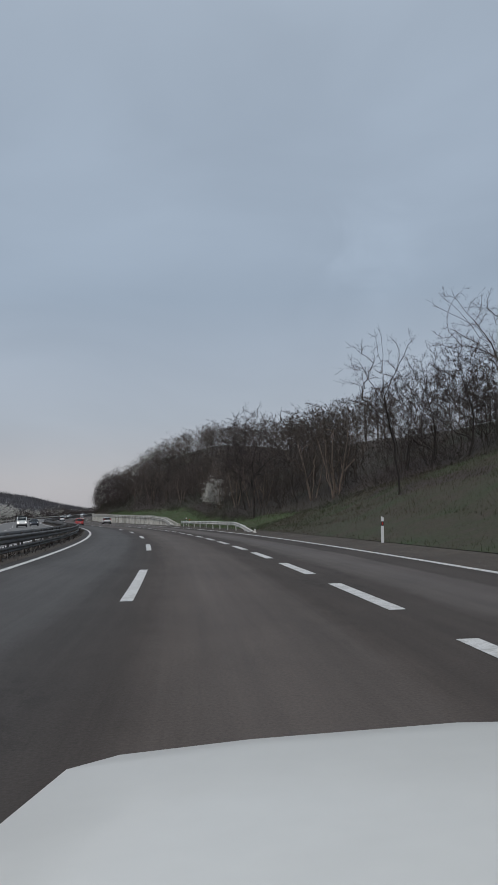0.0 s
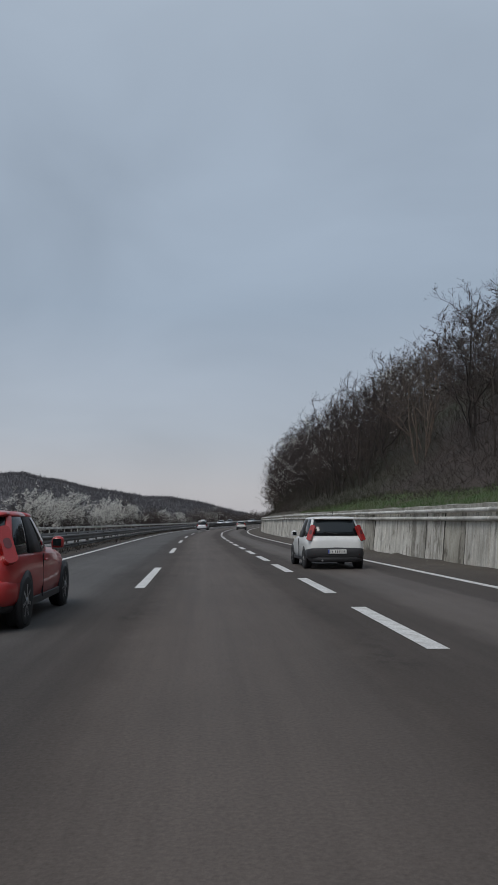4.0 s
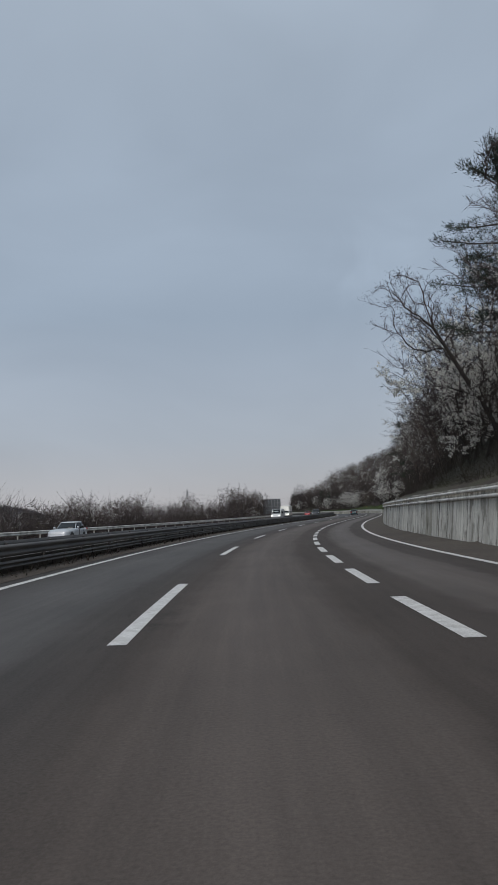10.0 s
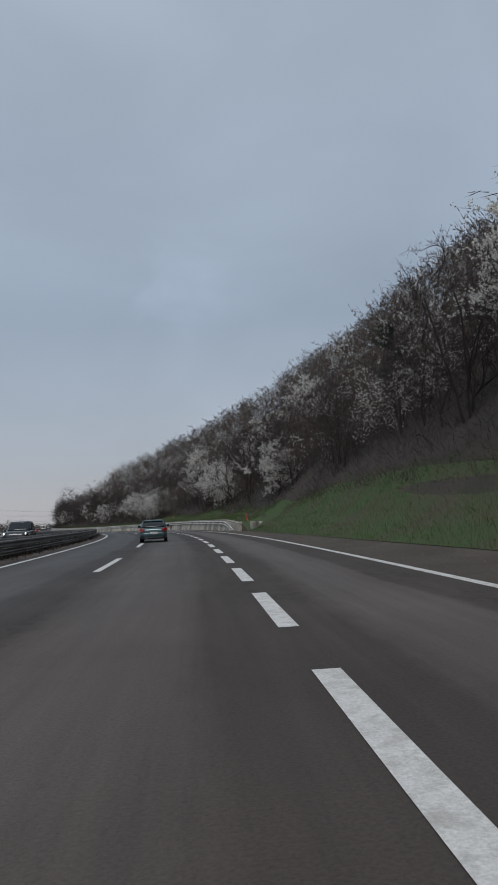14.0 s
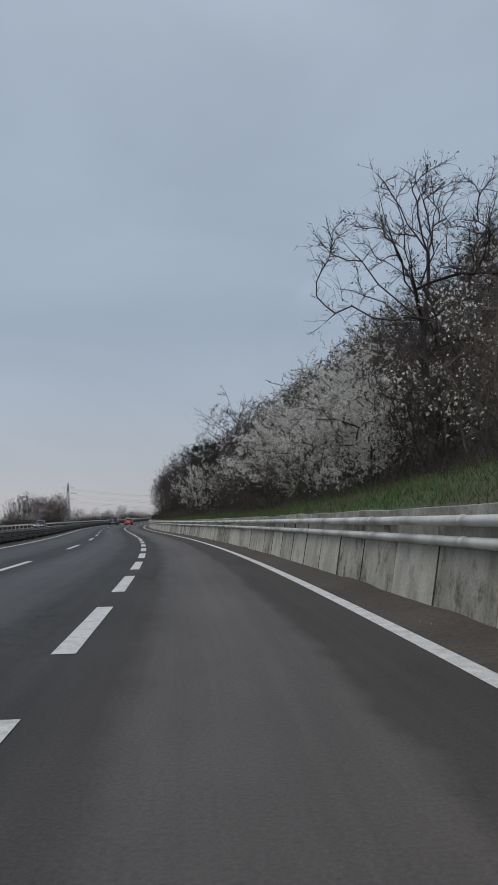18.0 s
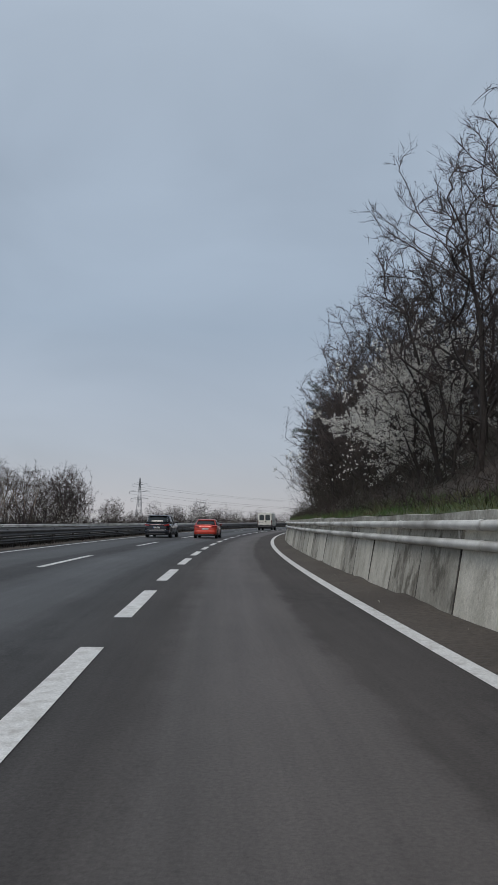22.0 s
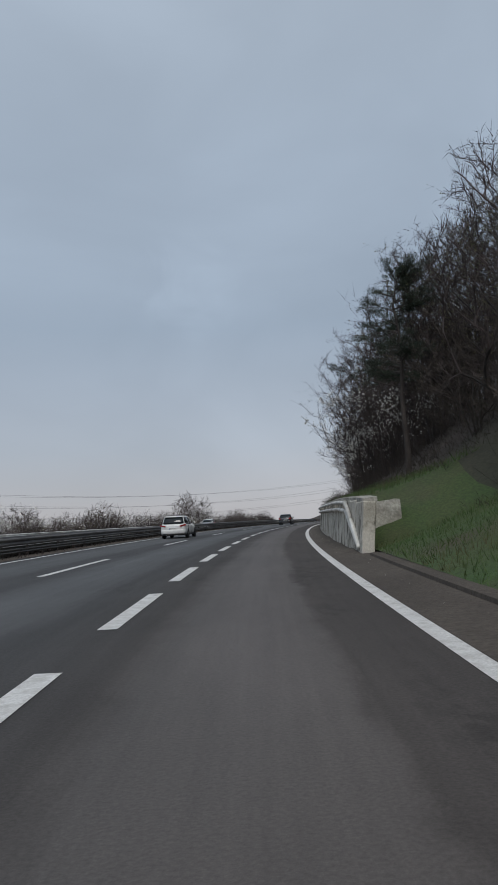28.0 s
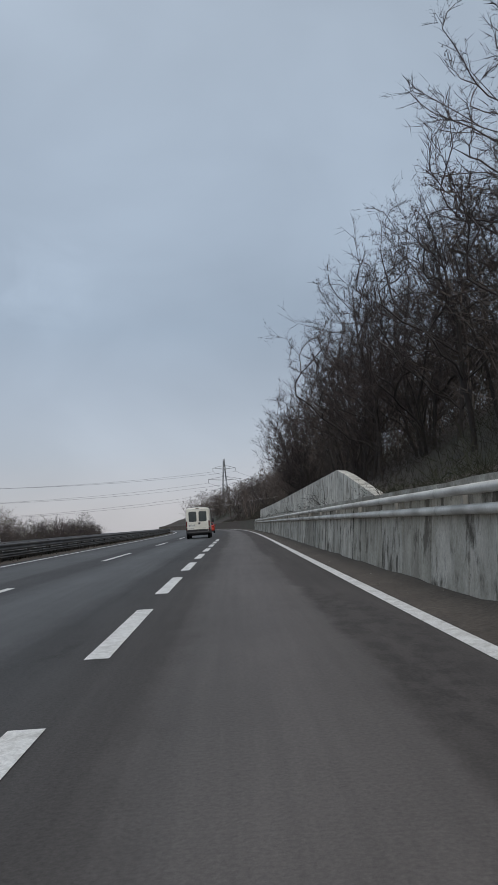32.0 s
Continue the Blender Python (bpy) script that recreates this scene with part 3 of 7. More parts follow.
PANEL = 1.85
PANEL_MESH = box_mesh("wall_panel", 0.0, 0.34, -PANEL / 2 + 0.022, PANEL / 2 - 0.022, -0.2, 1.0, M_CONC, 0.02, 0.0)
PANEL_PALE = PANEL_MESH.copy()
PANEL_PALE.materials[0] = M_CONC3
PANEL_BLOTCHED = PANEL_MESH.copy()
PANEL_BLOTCHED.materials[0] = M_CONC4
JOINT = box_mesh("joint", -0.004, 0.2, -0.014, 0.014, -0.1, 0.99, M_JOINT)
PANEL_DARK = box_mesh("wall_panel", 0.0, 0.34, -PANEL / 2 + 0.016, PANEL / 2 - 0.016, -0.2, 1.0, M_CONC2, 0.02, 0.0)
COLLAR = mesh_from("collar", [(x * 0.074, y, z * 0.074) for y in (-0.07, 0.07) for x, z in circle(1.0, 8)],
                   [(i, (i + 1) % 8, 8 + (i + 1) % 8, 8 + i) for i in range(8)], M_PIPE, True)
BRACKET = box_mesh("bracket", 0.0, 0.1, -0.022, 0.022, -0.22, 0.02, M_PIPE, 0.006)


def wall_thing(s0, s1, rail0, rail1, tilt, label):
    slope = math.tan(radians(tilt))
    w = tagged(new("retaining_wall"), label, "retaining wall", kind="structure")
    k = int((s1 - s0) / PANEL)
    rnd = random.Random(int(s0))
    for i in range(k):
        s = s0 + PANEL * (i + 0.5)
        m = on_road(s, foot(s)) @ Matrix.Rotation(radians(tilt + rnd.uniform(-0.6, 0.6)), 4, "Y") @ Matrix.Diagonal((1, 1, panel_top(s) + rnd.uniform(-0.02, 0.02), 1))
        part("panel", PANEL_DARK if rnd.random() < {A0: 0.06, B0: 0.28, C0: 0.25}[s0] else PANEL_PALE if s0 == A0 else PANEL_BLOTCHED if s0 == C0 else PANEL_MESH, w, m=m)
        if i and rnd.random() < (0.25 if s0 == C0 else 0.7):
            part("joint", JOINT, w, m=m @ Matrix.Translation((0, -PANEL / 2, 0)) @ Matrix.Diagonal((1, rnd.uniform(0.5, 1.3), rnd.uniform(0.75, 1.0), 1)))
    s = np.arange(s0 + 0.3, s1 - 0.2, 1.5)
    rag = np.array([rnd.uniform(-0.03, 0.05) for _ in s])
    cap = sweep("cap", s, lambda q: foot(q) - 0.2 - slope * wall_top(q), lambda q: panel_top(q) + 0.01 + 0.05 * noise.noise((q * 1.7, 0, 0)) + 0.03 * noise.noise((q * 0.5, 4, 0)), [(0.17, -0.06), (0.17, 0.09), (-0.22, 0.13), (-0.22, -0.06)], M_CAP, False)
    part("cap", cap, w, "crumbling pale concrete coping")
    g = tagged(new("guard_rail"), "pair of grey tubular steel rails fixed along a concrete wall", "guard rail", kind="structure")
    s = np.concatenate([np.arange(rail0, rail0 + 6, 0.5), np.arange(rail0 + 6, rail1, 2.0)])
    climb = lambda q: min(1.0, (q - rail0) / 3.4) ** 0.8 if s0 == C0 else 1.0
    drop = lambda q: 1.1 * max(0.0, 1 - abs(q - rail0) / 7) ** 1.3 * (1 if s0 in (A0, B0) else 0) + 0.9 * max(0.0, 1 - (rail1 - q) / 8) ** 1.3
    for j, dz in enumerate((0.17, 0.42)):
        zz = lambda q, dz=dz: max(0.18, 0.1 + (wall_top(q) - dz - 0.1) * climb(q) - 0.5 * drop(q))
        nn = lambda q, dz=dz: foot(q) + 0.13 - slope * wall_top(q)
        part("rail", sweep("rail", s, nn, zz, circle(0.066), M_PIPE), g)
        for q in np.arange(rail0 + 2, rail1 - 1, 4.0):
            part("collar", COLLAR, g, m=on_road(q, nn(q), zz(q)))
    for q in np.arange(rail0 + (3 if s0 != C0 else 5), rail1 - 1, 4.0):
        part("bracket", BRACKET, g, m=on_road(q, foot(q) + 0.09 - slope * wall_top(q), max(0.35, wall_top(q) - 0.22 - 0.5 * drop(q))))
    return w


wall_thing(A0, A1, A0 + 1, A1 - 1, 6, "long grey concrete retaining wall of upright stained panels")
wall_thing(B0, B1, B0 + 3, B1, 10, "low grey concrete retaining wall with streaked leaning panels")
wall_thing(C0, C1, C0 + 0.5, C1, 5, "dark stained concrete retaining wall with a broken end")

# ---- crash barriers ----
W_RAIL = [(0.0, 0.155), (-0.04, 0.15), (-0.09, 0.11), (-0.09, 0.06), (-0.035, 0.02), (-0.035, -0.02), (-0.09, -0.06), (-0.09, -0.11), (-0.04, -0.15), (0.0, -0.155), (0.03, -0.155), (0.03, 0.155)]
POST = box_mesh("post", -0.05, 0.05, -0.04, 0.04, -0.25, 0.78, M_STEEL, 0.008)
POST_LIGHT = box_mesh("post", -0.05, 0.05, -0.04, 0.04, -0.25, 0.74, M_PIPE, 0.008)


def barrier(s0, s1, n_of, label, material, post, spacing=4.0, z=0.62, flip=False, lower=False, ends=0.0, guard=None):
    g = tagged(new("crash_barrier"), label, "crash barrier", kind="structure")
    sec = [(-a, u) for a, u in W_RAIL] if flip else W_RAIL
    s = np.arange(s0, s1, 3.0)
    zf = lambda q: z - ends * max(0.0, 1 - (q - s0) / 8)
    part("beam", sweep("beam", s, n_of, zf, sec, material), g)
    if lower:
        part("beam", sweep("beam", s, n_of, lambda q: zf(q) - 0.36, [(a, u * 0.62) for a, u in sec], material), g)
    # guard: where an added sheet starts, imitating the dark steel and shadow underneath
    if guard is not None:
        q = np.arange(guard, s1, 3.0)
        part("guard_board", sweep("guard_board", q, lambda u: n_of(u) + 0.14, lambda u: 0.26, [(-0.02, -0.2), (-0.02, 0.2), (0.02, 0.2), (0.02, -0.2)], M_STEEL, False), g, "dark sheet imitating the band of steel and shadow below the beam")
    for q in np.arange(s0 + 1, s1 - 1, spacing):
        part("post", post, g, m=on_road(q, n_of(q) + (-0.1 if flip else 0.1), -ends * max(0.0, 1 - (q - s0) / 8) * 0.7))
    return g


barrier(-36, 1180, lambda s: 8.45, "dark weathered steel crash barrier along the median", M_STEEL, POST, 4.0, 0.64, False, True, guard=290.0)
barrier(-36, 1180, lambda s: 9.75, "dull grey steel crash barrier facing the oncoming lanes", M_STEEL, POST, 4.0, 0.68, True)
barrier(-36, 1100, lambda s: 22.9, "grey steel crash barrier on posts at the far roadside", M_PIPE, POST_LIGHT, 4.0, 0.66, False)
barrier(52, 96, lambda s: -4.75, "grey steel crash barrier sloping into the grass verge", M_PIPE, POST_LIGHT, 4.0, 0.62, True, ends=0.75)
barrier(838, 905, lambda s: -4.55 - 0.035 * max(0.0, 850 - s), "grey steel crash barrier along a low kerb", M_PIPE, POST_LIGHT, 4.0, 0.62, True, ends=0.5)

# ---- trees ----


def rot_to(d):
    d = d / np.linalg.norm(d)
    a = np.array([0, 0, 1.0]) if abs(d[2]) < 0.9 else np.array([1.0, 0, 0])
    u = np.cross(d, a)
    u /= np.linalg.norm(u)
    return u, np.cross(d, u)


class Sticks:
    """Collects tapered rods and thin pointed twigs into one triangle mesh."""

    def __init__(self):
        self.v, self.t, self.n = [], [], 0

    def add(self, v, t):
        self.v.append(v)
        self.t.append(t + self.n)
        self.n += len(v)

    def rod(self, pts, radii, sides=3):
        pts = np.asarray(pts, float)
        k = len(pts)
        u, w = rot_to(pts[-1] - pts[0])
        an = 2 * np.pi * np.arange(sides) / sides
        ring = np.cos(an)[:, None] * u + np.sin(an)[:, None] * w
        v = (pts[:, None, :] + ring[None] * np.asarray(radii)[:, None, None]).reshape(-1, 3)
        i, j = np.meshgrid(np.arange(k - 1), np.arange(sides), indexing="ij")
        a, b = (i * sides + j).ravel(), (i * sides + (j + 1) % sides).ravel()
        self.add(v, np.concatenate([np.stack([a, b, b + sides], 1), np.stack([a, b + sides, a + sides], 1)]))

    def spikes(self, p, d, w, r):
        u = np.cross(d, r.normal(0, 1, d.shape))
        u *= (w / np.maximum(np.linalg.norm(u, axis=1), 1e-6))[:, None] if np.ndim(w) else w / np.maximum(np.linalg.norm(u, axis=1), 1e-6)[:, None]
        k = len(p)
        self.add(np.concatenate([p - u, p + u, p + d]), np.stack([np.arange(k), np.arange(k) + k, np.arange(k) + 2 * k], 1))

    def data(self):
        return np.concatenate(self.v), np.concatenate(self.t).astype(np.int32)


def sprout(p, d, per, r, ratio=(0.3, 0.6), wild=0.75, up=0.2):
    """Side twigs from twigs: places and directions."""
    u = r.uniform(0.15, 1.0, (len(p) * per, 1))
    P, D = np.repeat(p, per, 0), np.repeat(d, per, 0)
    L = np.linalg.norm(D, axis=1)[:, None]
    q = D / L + r.normal(0, wild, D.shape)
    q[:, 2] += up
    q *= L * r.uniform(*ratio, (len(P), 1)) / np.linalg.norm(q, axis=1)[:, None]
    return P + D * u, q


def grow(seed, height, radius, low=0.25, n=200, stems=1, lean=0.0, twigs=4, fine=3, thin=1.0, lumps=0.45, droop=0.0, simple=False, broad=1.0):
    """Trunk and crown of a leafless tree, and the places of its outer twigs. Branches reach out one by one to places spread through an uneven crown."""
    r = np.random.RandomState(seed)
    trunk, crown = Sticks(), Sticks()
    lean_az = r.uniform(0, 2 * np.pi)
    tilt = np.array([math.cos(lean_az), math.sin(lean_az), 0.0]) * lean
    half, mid = height * (1 - low) / 2, height * (1 + low) / 2
    P, parent, chains = [], [], []
    for st in range(stems):
        az = 2 * np.pi * (st + r.uniform(0, 0.6)) / stems
        out = np.array([math.cos(az), math.sin(az), 0.0])
        top = height * r.uniform(0.55, 0.72)
        k = 8
        chain = []
        bend = r.normal(0, 0.035 * height, 3) * (1, 1, 0)
        for i in range(k):
            u = i / (k - 1)
            q = np.array([0, 0, -0.6 + (top + 0.6) * u]) + tilt * top * u + bend * math.sin(u * 3.0) + r.normal(0, 0.006 * height, 3) * (1, 1, 0)
            if stems > 1:
                q = q + out * (0.12 + radius * 0.42 * u ** 1.3)
            P.append(q)
            parent.append(len(P) - 2 if i else -1)
            chain.append(len(P) - 1)
        chains.append(chain)
    d = r.normal(0, 1, (n, 3))
    d /= np.linalg.norm(d, axis=1)[:, None]
    lump = np.array([1 + lumps * (noise.noise(Vector(q) * 1.7 + Vector((seed * 3.7, 0, 0))) + 0.6 * noise.noise(Vector(q) * 4.0 + Vector((0, seed * 2.3, 0)))) for q in d])
    rho = r.uniform(0.06, 1.0, n) ** 0.42 * lump
    A = d * rho[:, None] * (radius, radius, half) + (0, 0, mid)
    A[:, :2] *= np.interp(A[:, 2] / height, [low, low + 0.3, 0.75, 1.0], [0.75, 1.0, 0.95, 0.8])[:, None]
    A += tilt * A[:, 2:3] * 1.05
    A = A[A[:, 2] > 0.06 * height]
    heart = np.array([0, 0, height * low]) + tilt * height * low
    A = A[np.argsort(np.linalg.norm(A - heart, axis=1))]
    bp, bd = [], []
    # the main limbs sweep out and up from the stem
    outer = np.linalg.norm((A - (0, 0, mid)) / (radius, radius, half), axis=1)
    pick = r.permutation(np.where((outer > 0.72) & (A[:, 2] > height * (low + 0.12)))[0])[:max(6, n // 20)]
    stem = np.array(P)
    for q in A[pick]:
        w = q - stem
        flat = np.hypot(w[:, 0], w[:, 1])
        cost = np.linalg.norm(w, axis=1) + 1.6 * np.maximum(0, 0.8 * flat - w[:, 2]) + 50.0 * (stem[:, 2] < height * low * 0.6)
        j = int(np.argmin(cost))
        L = np.linalg.norm(q - P[j])
        ctrl = P[j] + ((q - P[j]) / L + np.array([0, 0, r.uniform(-0.15, 0.3)])) * L * 0.5
        chain = [j]
        for i in range(1, 7):
            u = i / 6
            P.append((1 - u) ** 2 * P[j] + 2 * u * (1 - u) * ctrl + u * u * q + r.normal(0, 0.014 * L, 3) * (i < 6))
            parent.append(chain[-1])
            chain.append(len(P) - 1)
        chains.append(chain)
        bp.append(P[chain[-2]])
        bd.append((q - P[chain[-2]]) * 1.4)
    way = []
    for i, x in enumerate(P):
        go = x - P[parent[i]] if parent[i] >= 0 else np.array([0, 0, 1.0])
        way.append(go / max(1e-6, np.linalg.norm(go)))
    for q in np.delete(A, pick, 0):
        N = np.array(P)
        w = q - N
        flat = np.hypot(w[:, 0], w[:, 1])
        far = np.linalg.norm(w, axis=1)
        back = np.maximum(0, 0.3 * far - np.sum(w * np.array(way), axis=1))
        cost = far + 0.9 * back + 1.1 * np.maximum(0, 0.35 * flat - w[:, 2]) + 50.0 * (N[:, 2] < height * low * 0.55)
        j = int(np.argmin(cost))
        L = np.linalg.norm(q - P[j])
        if L < 0.12 or L > 0.13 * height + 0.7:
            continue
        go = way[j]
        ctrl = P[j] + (0.72 * (q - P[j]) / L + 0.28 * go + np.array([0, 0, 0.14 - droop])) * L * 0.5
        k = max(2, min(4, int(L / 0.55)))
        chain = [j]
        for i in range(1, k + 1):
            u = i / k
            x = (1 - u) ** 2 * P[j] + 2 * u * (1 - u) * ctrl + u * u * q + r.normal(0, 0.035 * L, 3) * (i < k)
            way.append((x - P[chain[-1]]) / max(1e-6, np.linalg.norm(x - P[chain[-1]])))
            P.append(x)
            parent.append(chain[-1])
            chain.append(len(P) - 1)
        chains.append(chain)
        for i in (0, 1) if k < 3 else (0, 1, 2):
            a_, b_ = P[chain[-2 - i]], P[chain[-1 - i]]
            bp.append(a_)
            bd.append((b_ - a_) * (1.5 if i == 0 else 1.0))
    P = np.array(P)
    load = np.ones(len(P))
    for i in range(len(P) - 1, -1, -1):
        if parent[i] >= 0:
            load[parent[i]] += load[i]
    rad = (0.0064 * load ** 0.44 + 0.0012) * thin * (height / 9.0) ** 0.3
    for c, chain in enumerate(chains):
        main = c < stems
        rr = rad[chain].copy()
        if not main:
            rr[0] = min(rr[0], rr[1] * 1.3)
        if simple and not main:
            crown.spikes(P[chain[:1]], P[chain[-1:]] - P[chain[:1]], 0.03, r)
        elif main:
            trunk.rod(P[chain], rr, 4 if simple or stems > 1 else 6)
        else:
            (trunk if load[chain[1]] > 30 else crown).rod(P[chain], rr, 3)
    bp, bd = np.array(bp), np.array(bd)
    size = np.linalg.norm(bd, axis=1)[:, None]
    bd = bd / size * np.clip(size, 0.5, 1.3)
    p1, d1 = sprout(bp, bd, twigs, r, (0.45, 0.95), 0.6, 0.15)
    crown.spikes(p1, d1, 0.018 * broad if simple else 0.0085, r)
    p2, d2 = sprout(p1, d1, fine, r, (0.3, 0.65), 0.65, 0.15)
    crown.spikes(p2, d2, 0.014 * broad if simple else 0.006, r)
    return trunk, crown, (p1, d1, p2, d2)


def flakes(points, per, size, spread, seed, thin=1.0):
    """Small petals or leaves scattered about the points."""
    r = np.random.RandomState(seed)
    p = np.repeat(np.asarray(points), per, 0)
    p = p + r.normal(0, spread, p.shape)
    k = len(p)
    a = r.normal(0, 1, (k, 3))
    a /= np.linalg.norm(a, axis=1)[:, None]
    b = np.cross(a, r.normal(0, 1, (k, 3)))
    b /= np.linalg.norm(b, axis=1)[:, None]
    sz = size * r.uniform(0.5, 1.3, (k, 1))
    v = np.stack([p - a * sz, p + b * sz * 1.3 * thin, p + a * sz], 1).reshape(-1, 3)
    return v, np.arange(3 * k, dtype=np.int32).reshape(-1, 3)


class Kind:
    """A kind of tree: meshes for trunk and crown, shared by its copies, and a label."""

    def __init__(self, name, label, category, parts):
        self.name, self.label, self.category, self.parts = name, label, category, parts
        z = np.zeros(len(parts[1][1].vertices) * 3, np.float32)
        parts[1][1].vertices.foreach_get("co", z)
        self.height = float(np.percentile(z[2::3], 98))


def bare_kind(name, label, seed, height, radius, bloom=None, share=0.5, per=1, size=0.05, bark=None, twig=None, **kw):
    tr, cr, tips = grow(seed, height, radius, **kw)
    parts = [("trunk", fast_mesh("trunk", *tr.data(), bark or M_BARK)), ("crown", fast_mesh("crown", *cr.data(), twig or M_TWIG))]
    if bloom is not None:
        r = np.random.RandomState(seed)
        p1, d1, p2, d2 = tips
        P, D = np.concatenate([p1, p2]), np.concatenate([d1, d2])
        keep = np.array([noise.noise(Vector(q) * 0.75 + Vector((seed, 0, 0))) for q in P]) > r.normal(0.55 - share, 0.07, len(P))
        keep &= r.uniform(0, 1, len(P)) < 0.5
        P, D = np.repeat(P[keep], per, 0), np.repeat(D[keep], per, 0)
        v, t = flakes(P + D * r.uniform(0.1, 1.05, (len(P), 1)), 1, size, size * 0.8, seed)
        kind_ = {M_BLOSSOM: "blossom", M_BUD: "buds", M_POD: "seed_pods"}[bloom]
        parts.append((kind_, fast_mesh(kind_, v, t, bloom)))
    return Kind(name, label, "shrub" if "shrub" in name else "tree", parts)


def pine_kind(seed, height, bald=0.35, label="dark green pine tree with a bare lower trunk on the bank", wide=1.0):
    """A pine: level, uneven boughs that end in flat tufts of needles, with sky between them."""
    r = np.random.RandomState(seed)
    tr, nd = Sticks(), Sticks()
    main = np.array([(r.normal(0, 0.14) * i / 5, r.normal(0, 0.14) * i / 5, -0.5 + (height + 0.5) * i / 7) for i in range(8)])
    tr.rod(main, np.linspace(height * 0.014 + 0.03, 0.03, 8), 6)
    cp, cd = [], []
    for _ in range(38):
        u = bald + (1 - bald) * r.uniform(0, 1) ** 0.85
        i = u * 7 * 0.999
        p0 = main[int(i)] * (1 - i % 1) + main[int(i) + 1] * (i % 1)
        az = r.uniform(0, 2 * np.pi)
        L1 = height * (0.10 + 0.26 * (1.0 - u) ** 0.6) * r.uniform(0.5, 1.2) * wide
        d = np.array([math.cos(az), math.sin(az), r.uniform(-0.15, 0.25) + 0.5 * max(0, u - 0.8) * 5])
        at = lambda q: p0 + d * L1 * q + np.array([0, 0, 0.14 * L1 * q * q])
        tr.rod(np.array([at(0), at(0.5), at(1)]), [0.05, 0.03, 0.012], 3)
        side = np.array([-d[1], d[0], 0.0])
        for q in np.linspace(0.35, 1.0, 5):
            for w in (-1, 0, 1):
                tip = at(q) + side * w * L1 * 0.34 * (1.15 - q) * r.uniform(0.5, 1.2) + r.normal(0, 0.08, 3)
                if w:
                    tr.spikes(at(q * 0.85)[None], (tip - at(q * 0.85))[None], 0.015, r)
                cp.append(tip)
                cd.append(d * 0.5 + side * w * 0.5 + np.array([0, 0, 0.45]))
    cp, cd = np.array(cp), np.array(cd)
    k = 34
    P = np.repeat(cp, k, 0) + r.normal(0, 0.15, (len(cp) * k, 3)) * (1, 1, 0.45)
    D = np.repeat(cd, k, 0) + r.normal(0, 0.55, P.shape)
    D *= (0.22 * r.uniform(0.6, 1.2, (len(P), 1))) / np.linalg.norm(D, axis=1)[:, None]
    nd.spikes(P, D, 0.013, r)
    return Kind("pine_tree", label, "tree", [("trunk", fast_mesh("trunk", *tr.data(), M_BARK)), ("needles", fast_mesh("needles", *nd.data(), M_NEEDLE))])


